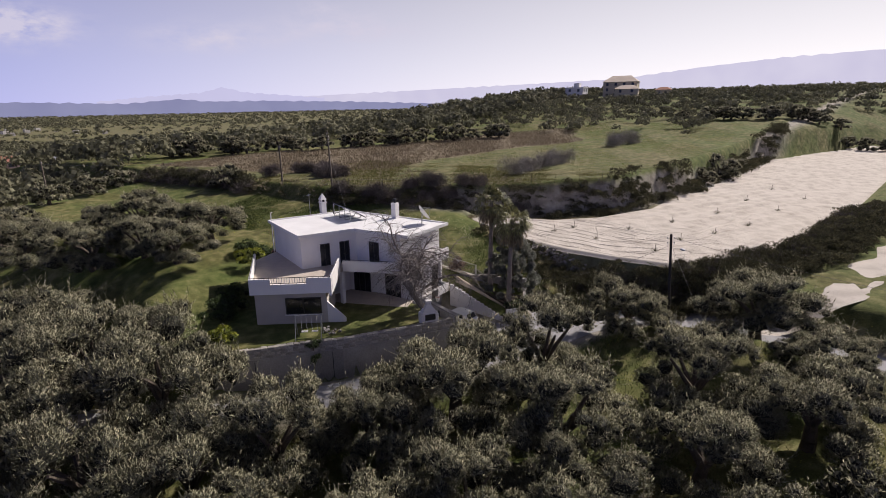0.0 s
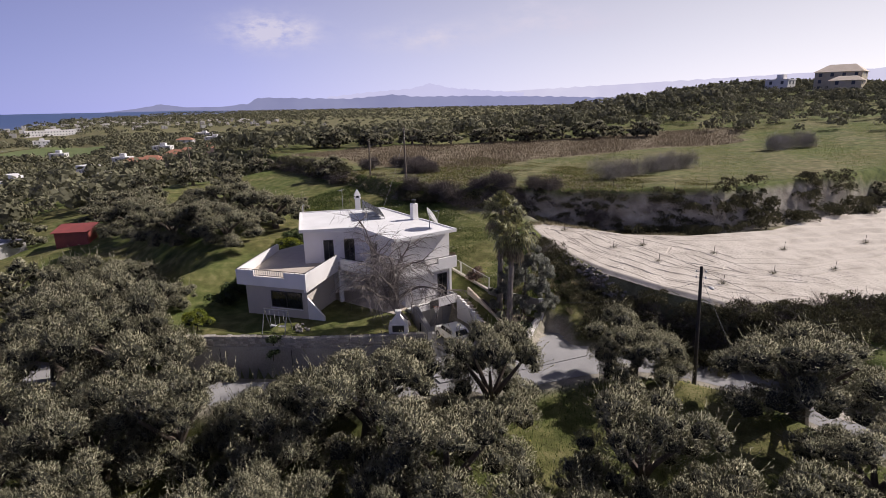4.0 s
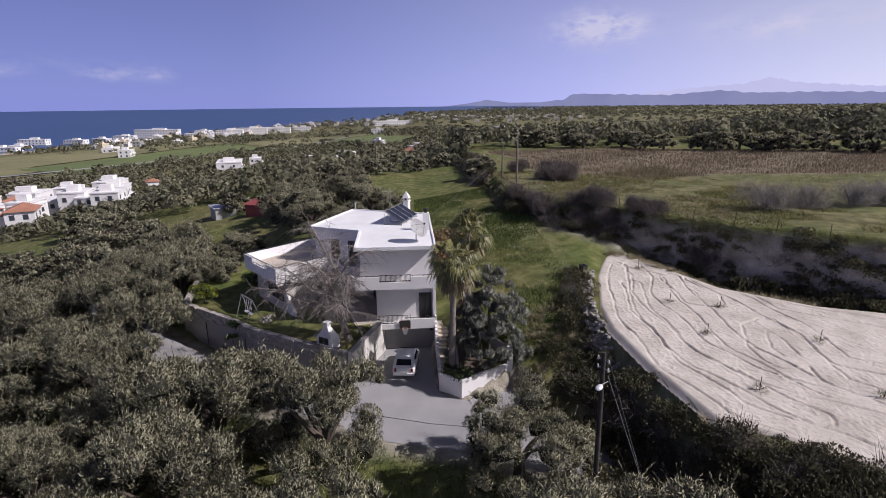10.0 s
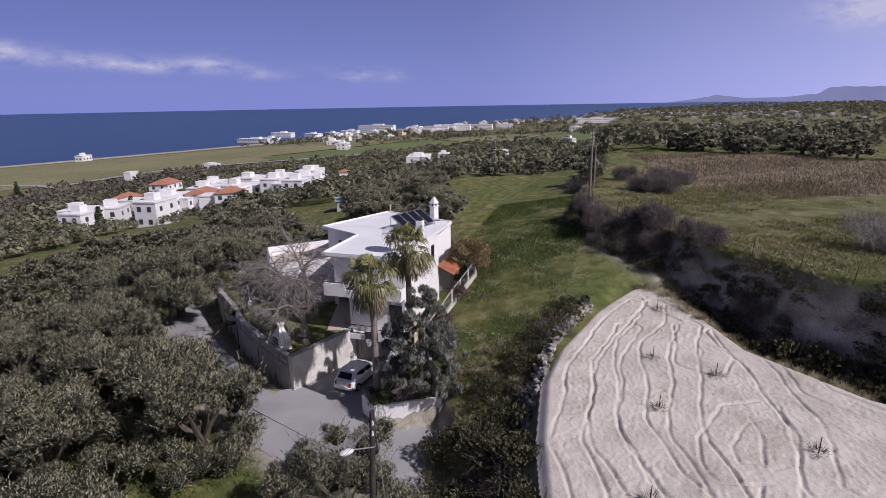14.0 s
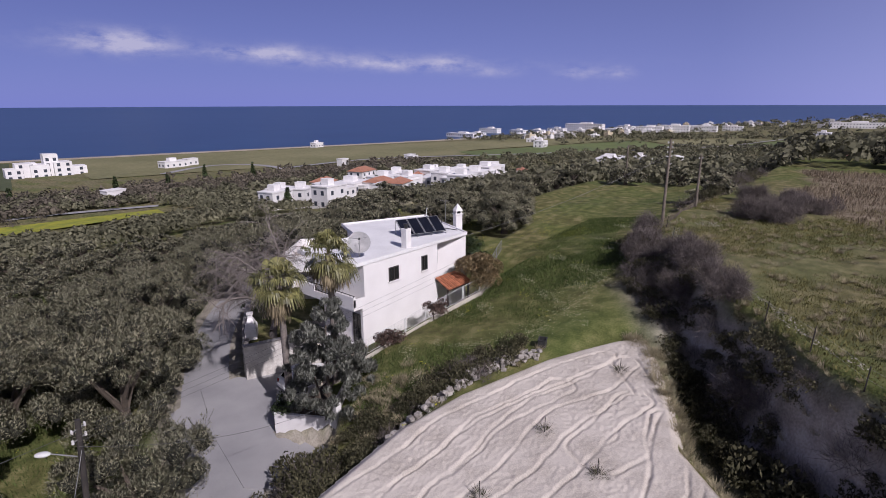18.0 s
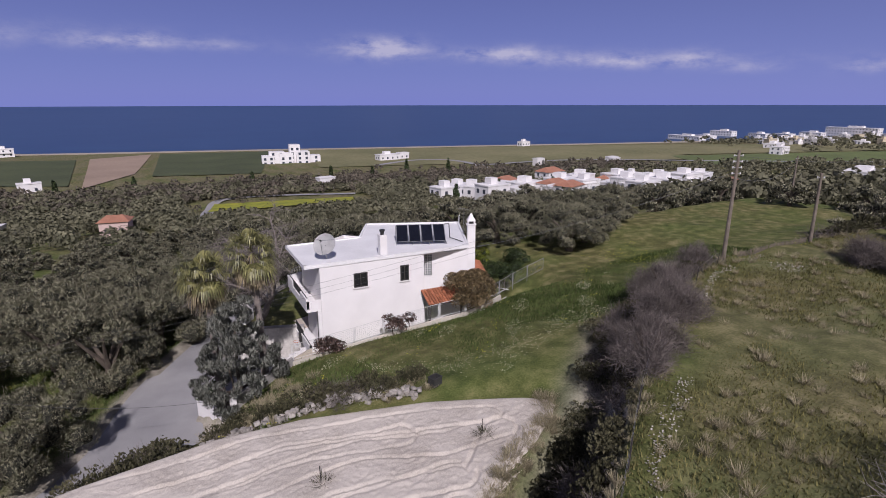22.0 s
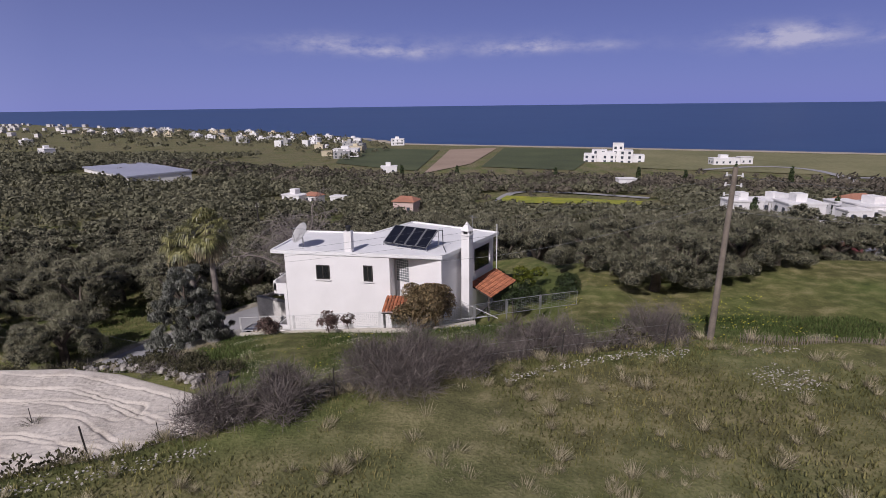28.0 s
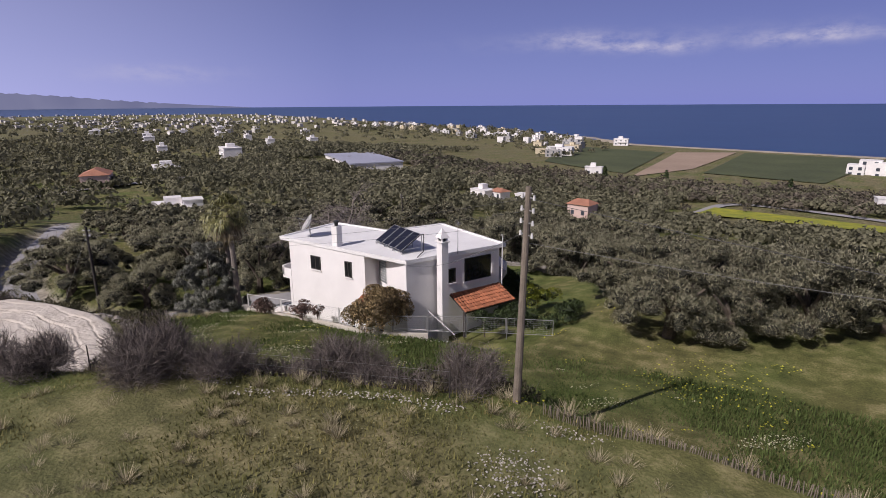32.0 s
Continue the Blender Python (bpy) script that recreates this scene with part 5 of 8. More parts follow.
part("pillar", boxed(13.45, 8.75, -2.6, 13.85, 9.15, 0.56), M_WHITE, pl)
part("back_face", slab((13.6, 9.0), (9.4, 6.45), 0.2, -2.2, (0.45, 1.05)), M_CONC, pl)
bars = part("railing", tubed((14.55, 3.9, -0.45), (15.5, 5.3, -0.40), 0.02, None, 6), M_IRON, pl)
for k in range(22):
    t = k / 21
    c = Vector((14.55, 3.9, 0)).lerp(Vector((15.5, 5.3, 0)), t * 2) if t < 0.5 else Vector((15.5, 5.3, 0)).lerp(Vector((13.9, 8.7, 0)), t * 2 - 1)
    part("railing_bar", tubed((c.x, c.y, -1.0), (c.x, c.y, -0.40), 0.012, None, 4), M_IRON, bars)
part("railing_top", tubed((15.5, 5.3, -0.40), (13.9, 8.7, -0.35), 0.02, None, 6), M_IRON, bars)

gz_fence = lambda x: float(np.interp(x, (-16, -3, 9.5), (2.3, 2.15, 0.75)))
fence = thing("mesh_fence", "low white wall with framed wire-mesh fence panels", "fence")
FL = [(9.5, 6.45), (7.3, 6.5), (5.1, 6.55), (2.9, 6.6), (0.7, 6.7), (-1.5, 6.8), (-3.7, 6.9), (-5.9, 6.2), (-8.0, 5.0), (-10.2, 3.7), (-12.6, 2.5), (-15.4, 1.2)]
meshwire = mat("wire_mesh", (0.32, 0.32, 0.31), (0.25, 0.25, 0.25), 0.6, 3, 20, 0)
for a, b in zip(FL[:-1], FL[1:]):
    za, zb = gz_fence(a[0]), gz_fence(b[0])
    if a[0] > -6:
        part("low_wall", slab(a, b, -0.18, -0.6, (za + 0.02, zb + 0.02)), M_CREAM, fence)
    p, q = Vector((*a, za + 0.14)), Vector((*b, zb + 0.14))
    d = (q - p).normalized()
    p, q = p + d * 0.08, q - d * 0.08
    up = Vector((0, 0, 1.05))
    bm = bmesh.new()
    for s, e in ((p, q), (p + up, q + up), (p, p + up), (q, q + up)):
        tube(bm, s, e, 0.022, None, 6)
    pan = part("panel_frame", bm, M_METALW if a[0] > -5 else M_GALV, fence)
    bm = bmesh.new()
    for k in range(1, 14):
        s = p.lerp(q, k / 14)
        tube(bm, s, s + up, 0.0035, None, 3, cap=False)
    for k in range(1, 8):
        tube(bm, p + up * (k / 8), q + up * (k / 8), 0.0035, None, 3, cap=False)
    part("wire_mesh", bm, meshwire, pan)
    part("fence_post", tubed((a[0], a[1], za - 0.3), (a[0], a[1], za + 1.25), 0.03, None, 6), M_METALW if a[0] > -5 else M_GALV, fence)
gate = thing("metal_gate", "white tubular garden gate frame by the chimney", "gate")
for y0 in (0.0, 0.75):
    part("gate_bar", tubed((-5.6, 5.9, 1.6 + y0), (-9.2, 4.3, 1.6 + y0), 0.03, None, 6), M_METALW, gate)
part("gate_brace", tubed((-5.6, 5.9, 2.35), (-8.0, 4.85, 1.6), 0.03, None, 6), M_METALW, gate)
part("gate_brace", tubed((-6.6, 3.2, 3.0), (-9.6, 4.1, 2.1), 0.03, None, 6), M_METALW, gate)

# ---- dry-stone wall at the field's edge ----
rubble = thing("dry_stone_wall", "tumbled grey dry-stone wall along the ploughed field", "wall")
RW = [(17.6, 14.9), (14.8, 15.1), (11.0, 15.5), (7.5, 16.5), (5.2, 17.5)]
RST = [stone_mesh(0.30, 0.18, 0.23, 40 + s) for s in range(7)]
for s in RST:
    s.materials.clear()
    s.materials.append(M_STONE)
for a, b in zip(RW[:-1], RW[1:]):
    p, q = Vector(a), Vector(b)
    n = int((q - p).length / 0.27)
    for k in range(n):
        for r in range(5):
            c = p.lerp(q, (k + random.random()) / n)
            c += Vector((random.uniform(-0.35, 0.35), random.uniform(-0.45, 0.45)))
            z = gz(c.x, c.y) + 0.06 + (r // 2) * 0.15 + random.uniform(-0.05, 0.05)
            st = part("stone", RST[random.randrange(7)], None, rubble)
            st.matrix_local = pose(c.x, c.y, z, random.uniform(-25, 25), random.uniform(-25, 25), random.uniform(0, 360))

# ---- garden things ----
bbq = thing("garden_barbecue", "white masonry barbecue with a pointed hood", "barbecue", (11.25, -4.35, 0.0), 55)
wm = M_WHITE
bm = boxed(-0.75, -0.45, -0.1, 0.75, 0.45, 0.85)
part("base", bm, wm, bbq, bevel=0.03)
part("hearth", boxed(-0.45, -0.50, 0.35, 0.45, -0.42, 0.85), M_IRON, bbq)
bm = bmesh.new()
prism(bm, [(-0.7, -0.42), (0.7, -0.42), (0.7, 0.42), (-0.7, 0.42)], 0.85, 0.95)
lo = [(-0.62, -0.38), (0.62, -0.38), (0.62, 0.38), (-0.62, 0.38)]
vs0 = [bm.verts.new((x, y, 0.95)) for x, y in lo]
vs1 = [bm.verts.new((x * 0.32, y * 0.5, 1.55)) for x, y in lo]
for i in range(4):
    bm.faces.new((vs0[i], vs0[(i + 1) % 4], vs1[(i + 1) % 4], vs1[i]))
bm.faces.new(vs1)
part("hood", bm, wm, bbq)
part("flue", boxed(-0.18, -0.17, 1.5, 0.18, 0.17, 1.82), wm, bbq)
part("flue_cap", boxed(-0.25, -0.24, 1.86, 0.25, 0.24, 1.96), wm, bbq)

sw = thing("garden_swing", "grey tubular steel garden swing frame on the lawn", "swing", (5.0, -11.9, 0.0), 40)
for x in (-1.0, 1.0):
    for y in (-0.65, 0.65):
        part("leg", tubed((x, y, -0.05), (x, 0, 1.9), 0.035, None, 8), M_GALV, sw)
part("crossbar", tubed((-1.1, 0, 1.9), (1.1, 0, 1.9), 0.04, None, 8), M_GALV, sw)
for x in (-0.55, -0.15, 0.25, 0.65):
    part("rope", tubed((x, 0, 1.9), (x, 0.05, 0.55), 0.014, None, 5), M_METALW, sw)
for x in (-0.35, 0.45):
    part("seat", boxed(x - 0.25, -0.1, 0.5, x + 0.25, 0.18, 0.55), M_METALW, sw)

heap = thing("garden_heap", "small heap of pale stones and pots on the lawn", "stones", (5.6, -10.2, 0.0))
for k in range(16):
    s = part("stone", RST[k % 7], None, heap)
    s.matrix_local = pose(random.uniform(-0.9, 0.9), random.uniform(-0.5, 0.5), 0.12, 0, 0, random.uniform(0, 360)) @ Matrix.Diagonal((0.8, 0.8, 0.8, 1))

hoop = thing("basketball_hoop", "dark basketball backboard with white net over the garage", "basketball hoop")
part("backboard", boxed(7.86, 0.95, -0.25, 7.92, 1.85, 0.45), M_FRAME, hoop)
bm = bmesh.new()
for k in range(14):
    a0, a1 = 2 * math.pi * k / 14, 2 * math.pi * (k + 1) / 14
    tube(bm, (8.2 + 0.23 * math.cos(a0), 1.4 + 0.23 * math.sin(a0), -0.1), (8.2 + 0.23 * math.cos(a1), 1.4 + 0.23 * math.sin(a1), -0.1), 0.015, None, 5)
part("rim", bm, mat("orange_rim", (0.5, 0.12, 0.03), None, 0.5, 3, 20, 0), hoop)
bm = bmesh.new()
for k in range(14):
    a0, a1 = 2 * math.pi * k / 14, 2 * math.pi * (k + 1.5) / 14
    for s in (0, 1):
        b0, b1 = (a0, a1) if s else (a1, a0)
        tube(bm, (8.2 + 0.23 * math.cos(b0), 1.4 + 0.23 * math.sin(b0), -0.1), (8.2 + 0.13 * math.cos(b1), 1.4 + 0.13 * math.sin(b1), -0.58), 0.012, None, 4, cap=False)
part("net", bm, M_METALW, hoop)
part("bracket", boxed(7.78, 1.3, -0.12, 8.0, 1.5, -0.06), M_IRON, hoop)


# ---- the parked car ----
def car(at, rz):
    c = thing("parked_car", "white three-door hatchback with a black roof rack line, parked on the driveway", "car", at, rz)
    c["label"] = "white small hatchback car parked on the driveway"
    prof = [(-1.85, 0.32), (-1.88, 0.62), (-1.80, 0.88), (-1.60, 0.95), (-1.28, 1.38), (-0.9, 1.46), (0.3, 1.45), (0.62, 1.36), (1.02, 0.96), (1.70, 0.84), (1.86, 0.66), (1.88, 0.36)]
    bm = bmesh.new()
    rows = []
    for y, k, dz in ((-0.84, 0.96, -0.03), (-0.70, 1.0, 0.0), (0.70, 1.0, 0.0), (0.84, 0.96, -0.03)):
        row = []
        for x, z in prof:
            yy = y * (0.86 if z > 1.1 else 1.0)
            row.append(bm.verts.new((x * k, yy, z + (dz if z > 0.5 else 0))))
        rows.append(row)
    for r in range(3):
        for i in range(len(prof) - 1):
            bm.faces.new((rows[r][i], rows[r][i + 1], rows[r + 1][i + 1], rows[r + 1][i]))
    bm.faces.new(rows[0][::-1])
    bm.faces.new(rows[3])
    for r in range(3):
        bm.faces.new((rows[r][0], rows[r + 1][0], rows[r + 1][-1], rows[r][-1]))
    bmesh.ops.recalc_face_normals(bm, faces=bm.faces)
    part("body", bm, M_CARW, c, bevel=0.035)

    def pane(name, pts, material=M_GLASS, lift=(0, 0, 0)):
        b = bmesh.new()
        a = [b.verts.new(Vector(p) + Vector(lift)) for p in pts]
        b.faces.new(a)
        bmesh.ops.solidify(b, geom=b.faces[:], thickness=0.02)
        return part(name, b, material, c)

    pane("rear_window", [(-1.60, -0.58, 0.99), (-1.60, 0.58, 0.99), (-1.32, 0.52, 1.36), (-1.32, -0.52, 1.36)], lift=(-0.035, 0, 0.03))
    pane("windscreen", [(1.0, -0.62, 1.0), (1.0, 0.62, 1.0), (0.66, 0.54, 1.34), (0.66, -0.54, 1.34)], lift=(0.04, 0, 0.04))
    for s in (-1, 1):
        pane("side_window", [(-1.2, 0.775 * s, 1.04), (-0.15, 0.80 * s, 1.04), (-0.15, 0.725 * s, 1.36), (-1.05, 0.715 * s, 1.36)], lift=(0, 0.025 * s, 0))
        pane("side_window", [(-0.08, 0.80 * s, 1.04), (0.78, 0.79 * s, 1.04), (0.48, 0.725 * s, 1.34), (-0.08, 0.725 * s, 1.36)], lift=(0, 0.025 * s, 0))
        part("rear_light", boxed(-1.90, 0.62 * s - 0.07, 0.62, -1.80, 0.62 * s + 0.07, 0.86), mat("red_lens", (0.4, 0.02, 0.02), None, 0.2, 3, 10, 0), c)
        part("headlight", boxed(1.76, 0.6 * s - 0.12, 0.62, 1.86, 0.6 * s + 0.12, 0.78), M_METALW, c)
        part("mirror", boxed(0.62, 0.84 * s - 0.03, 0.98, 0.78, 0.98 * s + 0.03, 1.12), M_CARW, c, bevel=0.02)
        for x in (-1.18, 1.2):
            w = part("wheel", tubed((x, 0.68 * s, 0.30), (x, 0.86 * s, 0.30), 0.31, None, 20), M_TYRE, c)
            part("rim", tubed((x, 0.80 * s, 0.30), (x, 0.875 * s, 0.30), 0.19, None, 14), M_GALV, w)
    part("bumper", boxed(-1.93, -0.80, 0.30, -1.80, 0.80, 0.52), M_CARW, c, bevel=0.03)
    part("sill", boxed(-0.85, -0.86, 0.22, 0.85, 0.86, 0.36), M_FRAME, c)
    part("number_plate", boxed(-1.945, -0.26, 0.50, -1.90, 0.26, 0.60), M_METALW, c)
    return c


car((10.55, 1.45, -2.40), 173)


# ---- garden trees ----
def walnut(at, seed):
    """A broad leafless tree: a short leaning bole, arching limbs, and long twigs that hang from them."""
    rg = random.Random(seed)
    t = thing("bare_walnut_tree", "large leafless tree with grey arching limbs and drooping twigs", "tree", at)
    wood, twigs = bmesh.new(), []

    def sway(p, d, length, steps, r0, r1, fall, sides):
        """A limb that bends; gives its points."""
        pts = [p]
        for k in range(steps):
            d = (d + Vector((rg.gauss(0, 0.2), rg.gauss(0, 0.2), rg.gauss(0, 0.13) - fall * (k + 1) / steps))).normalized()
            q = pts[-1] + d * (length / steps)
            f0, f1 = k / steps, (k + 1) / steps
            tube(wood, pts[-1], q, r0 + (r1 - r0) * f0, r0 + (r1 - r0) * f1, sides, cap=False)
            pts.append(q)
        return pts, d

    def hang(p, d, length):
        side = d.cross(Vector((rg.gauss(0, 1), rg.gauss(0, 1), rg.gauss(0, 1)))).normalized() * 0.012
        a = p
        for k in range(4):
            d = (d + Vector((rg.gauss(0, 0.25), rg.gauss(0, 0.25), -0.2))).normalized()
            b = a + d * length / 4
            w0, w1 = side * (1 - 0.2 * k), side * (0.8 - 0.2 * k)
            twigs.append((a - w0, a + w0, b + w1, b - w1))
            a = b

    bole, d = sway(Vector((0, 0, -0.3)), Vector((0.05, -0.14, 1)).normalized(), 3.0, 4, 0.30, 0.24, 0.0, 9)
    for i in range(10):
        a = i * 2.4 + rg.uniform(-0.3, 0.3)
        up = rg.uniform(0.8, 2.9)
        e = Vector((math.cos(a), math.sin(a) - 0.25, up)).normalized()
        start = bole[-1] if i > 3 else bole[-2]
        pts, e = sway(start, e, rg.uniform(5.4, 7.6), 9, 0.15, 0.035, 0.07, 6)
        for k in range(2, 10):
            for _ in range(3 if k > 3 else 2):
                f = Vector((rg.gauss(0, 1), rg.gauss(0, 1), rg.gauss(0.15, 0.5))).normalized()
                sub, f = sway(pts[k], (e * 0.4 + f).normalized(), rg.uniform(1.2, 2.6), 5, 0.035, 0.012, 0.16, 4)
                for q in sub[1:]:
                    for _ in range(4):
                        hang(q, (f + Vector((rg.gauss(0, 0.7), rg.gauss(0, 0.7), rg.gauss(0, 0.5)))).normalized(), rg.uniform(0.5, 1.5))
    part("bole", wood, M_GREYBARK, t)
    part("brushwood", quads_mesh("brushwood", np.array(twigs), M_NUTTWIG), None, t)
    return t


M_NUTTWIG = mat("grey_twigs", (0.27, 0.237, 0.218), (0.14, 0.122, 0.112), 0.95, 1, 5, 0, island=0.35)
M_FIGTWIG = mat("pale_twigs", (0.37, 0.34, 0.315), (0.21, 0.19, 0.175), 0.95, 1, 5, 0, island=0.35)
walnut((10.3, -2.8, 0.0), 5)


def fan_palm(at, height, seed, bend=(0.0, 0.0)):
    rg = np.random.default_rng(seed)
    t = thing("fan_palm", "tall fan palm with a skirt of dry fronds", "palm", at, group="palms by the steps")
    bm = bmesh.new()
    n = 26
    for i in range(n):
        k0, k1 = i / n, (i + 1) / n
        a = Vector((bend[0] * k0 * k0, bend[1] * k0 * k0, height * k0 - 0.4 * (1 - k0)))
        b = Vector((bend[0] * k1 * k1, bend[1] * k1 * k1, height * k1 - 0.4 * (1 - k1)))
        r = 0.27 - 0.11 * k0 + (0.06 if i < 2 else 0)
        tube(bm, a, b, r * 1.05, r * 0.95, 10, cap=False)
    part("trunk", bm, M_GREYBARK, t)
    top = np.array([bend[0], bend[1], height])

    def fronds(count, elev0, elev1, petiole, leaf, spread):
        quads = []
        for i in range(count):
            az = rg.uniform(0, 2 * np.pi)
            el = np.radians(rg.uniform(elev0, elev1))
            d = np.array([np.cos(az) * np.cos(el), np.sin(az) * np.cos(el), np.sin(el)])
            side = np.array([-np.sin(az), np.cos(az), 0.0])
            up = np.cross(d, side)
            p1 = top + d * petiole * rg.uniform(0.7, 1.15) + np.array([0, 0, -0.16 * petiole])
            quads.append(np.stack([top - side * 0.02, top + side * 0.02, p1 + side * 0.012, p1 - side * 0.012]))
            L0 = leaf * rg.uniform(0.8, 1.15)
            for a in np.linspace(-spread, spread, 15):
                e = d * np.cos(a) + side * np.sin(a) + up * rg.normal(0, 0.10)
                e /= np.linalg.norm(e)
                L = L0 * (1 - 0.25 * abs(a) / spread)
                w = np.cross(e, up)
                w = w / (np.linalg.norm(w) + 1e-9) * 0.05
                m1 = p1 + e * L * 0.6 + np.array([0, 0, -0.05 * L])
                tip = p1 + e * L * 0.86 + np.array([0, 0, -rg.uniform(0.3, 0.65) * L])
                quads.append(np.stack([p1 - w * 0.4, p1 + w * 0.4, m1 + w, m1 - w]))
                quads.append(np.stack([m1 - w, m1 + w, tip + w * 0.2, tip - w * 0.2]))
        return np.array(quads)

    part("crown", quads_mesh("palm_crown", fronds(46, -30, 85, 1.1, 1.1, 1.3), M_PALM), None, t)
    part("dry_skirt", quads_mesh("palm_skirt", fronds(26, -78, -35, 1.0, 1.15, 0.7), M_DRYPALM), None, t, "dry hanging fronds")
    return t


fan_palm((14.1, 4.75, -1.25), 8.6, 3, (0.2, 0.1))
fan_palm((11.3, 6.15, -0.3), 9.0, 4, (0.15, 0.0))


def leafy_tree(name, label, category, at, blobs, material, core, per, length, width, spread=0.6, lean_up=0.4, trunk=None, seed=1, group="", inner=0.5):
    rg = np.random.default_rng(seed)
    t = thing(name, label, category, at, group=group)
    bent = []
    leaf = quads_mesh(name + "_leaves", blobs_crown(rg, blobs, per, length, width, spread, lean_up, bent), material)
    round_off(leaf, bent)
    part("foliage", leaf, None, t)
    # core in a darkened leaf colour that paints the shade within the foliage
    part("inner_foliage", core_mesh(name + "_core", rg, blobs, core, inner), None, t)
    if trunk:
        bm = bmesh.new()
        for pts, r0, r1 in trunk:
            limb(bm, pts, r0, r1, 7)
        part("trunk", bm, M_BARK, t)
    return t


# darker copies of leaf and needles: inner shade as base colour
M_GREENIN = mat("green_inner_shade", (0.03, 0.042, 0.018), (0.014, 0.02, 0.009), 0.9, 3, 14, 0.8)
M_PINEIN = mat("inner_needle_shade", (0.14, 0.143, 0.12), (0.065, 0.07, 0.056), 0.9, 3, 14, 0.8)
rp = random.Random(9)
pine_blobs = []
for lev in range(8):
    z = 1.2 + lev * 0.74
    R = 3.1 * (1 - (lev / 9.5) ** 1.4)
    for k in range(max(3, int(R * 6.5))):
        a = k * 2.4 + lev
        rr = R * rp.uniform(0.45, 1.0)
        pine_blobs.append((rr * math.cos(a), rr * math.sin(a), z + rp.uniform(-0.45, 0.55), rp.uniform(0.22, 0.5)))
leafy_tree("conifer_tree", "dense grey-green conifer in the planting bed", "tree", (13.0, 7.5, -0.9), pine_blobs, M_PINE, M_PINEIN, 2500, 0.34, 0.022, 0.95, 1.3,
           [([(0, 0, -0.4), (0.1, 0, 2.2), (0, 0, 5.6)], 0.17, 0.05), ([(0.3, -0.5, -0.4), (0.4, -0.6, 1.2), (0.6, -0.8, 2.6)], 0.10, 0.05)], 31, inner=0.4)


def shrub_blobs(rg, r, h, n):
    return [(rg.uniform(-1, 1) * r * 0.7, rg.uniform(-1, 1) * r * 0.7, h * rg.uniform(0.3, 0.8), r * rg.uniform(0.35, 0.55)) for _ in range(n)]


def green_shrub(name, label, x, y, r, h, material=None, seed=1, z=None, per=800, length=0.12, width=0.034, core=None, inner=0.5, clumps=9):
    rg = random.Random(seed)
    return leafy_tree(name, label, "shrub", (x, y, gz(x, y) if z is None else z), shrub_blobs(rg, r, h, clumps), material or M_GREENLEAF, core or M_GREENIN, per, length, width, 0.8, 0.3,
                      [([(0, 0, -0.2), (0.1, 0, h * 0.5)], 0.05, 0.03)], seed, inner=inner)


green_shrub("yellow_bush", "bright yellow-green bush at the corner of the lawn", 0.8, -17.0, 1.25, 2.2, M_YELLOWB, 41, 0.0)
green_shrub("yellow_bush", "bright yellow-green shrub on the east lawn", -11.6, -4.6, 1.5, 2.4, M_YELLOWB, 42)
green_shrub("clipped_hedge", "dark green hedge on the east lawn", -11.2, -1.6, 1.7, 1.7, None, 43)
green_shrub("clipped_hedge", "dark green hedge beside the east lawn", -14.2, -2.4, 1.7, 1.6, None, 44)
green_shrub("lawn_hedge", "dark hedge at the edge of the garden", -4.0, -13.8, 1.4, 1.4, None, 45)
green_shrub("lawn_hedge", "dark hedge beside the garden room", -5.8, -11.8, 1.4, 1.4, None, 46)
green_shrub("lawn_hedge", "dark hedge under the terrace", -7.6, -9.6, 1.4, 1.3, None, 47)
M_RUST = leafy(mat("rusty_leaf", (0.42, 0.31, 0.16), (0.23, 0.175, 0.09), 0.7, 1, 4, 0, island=0.5))
# rusty leaf darkened by half for the shrub's shaded inside
M_RUSTIN = mat("rusty_inner_shade", (0.20, 0.15, 0.08), (0.10, 0.08, 0.045), 0.9, 3, 14, 0.8)
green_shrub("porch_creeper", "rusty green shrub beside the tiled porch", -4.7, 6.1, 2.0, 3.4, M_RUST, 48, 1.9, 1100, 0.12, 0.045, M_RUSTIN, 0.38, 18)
green_shrub("pergola_shrub", "dark shrub under the tiled lean-to", -10.6, 1.9, 1.0, 2.2, None, 49, 1.6)
green_shrub("bed_plants", "low green plants in the planting bed", 14.8, 5.3, 0.8, 0.9, None, 50, -1.3)
green_shrub("bed_plants", "low green plants beside the steps", 14.3, 4.4, 0.7, 0.9, None, 51, -1.35)
green_shrub("trailing_creeper", "dark creeper hanging over the retaining wall", 6.2, -12.7, 0.6, 0.7, None, 52, -0.3)
green_shrub("trailing_creeper", "dark green creeper trailing down the wall", 6.5, -12.9, 0.55, 0.9, None, 53, -1.4)
# vine leaf darkened to paint the shade inside the vine
M_VINEIN = mat("vine_inner_shade", (0.12, 0.085, 0.07), (0.07, 0.05, 0.04), 0.9, 3, 14, 0.8)
M_VINE = leafy(mat("red_brown_vine", (0.27, 0.17, 0.14), (0.13, 0.09, 0.075), 0.7, 1, 4, 0, island=0.5))
green_shrub("fence_vine", "red-brown vine over the mesh fence", 7.0, 6.75, 0.95, 1.5, M_VINE, 54, 0.8, core=M_VINEIN, inner=0.38, clumps=14)
green_shrub("fence_vine", "dark vine over the mesh fence", 2.3, 6.9, 0.85, 1.3, M_VINE, 55, 1.6, core=M_VINEIN, inner=0.38, clumps=14)
green_shrub("fence_vine", "small dark vine on the mesh fence", 0.9, 6.65, 0.5, 1.0, M_VINE, 56, 1.9, core=M_VINEIN, inner=0.38, clumps=14)


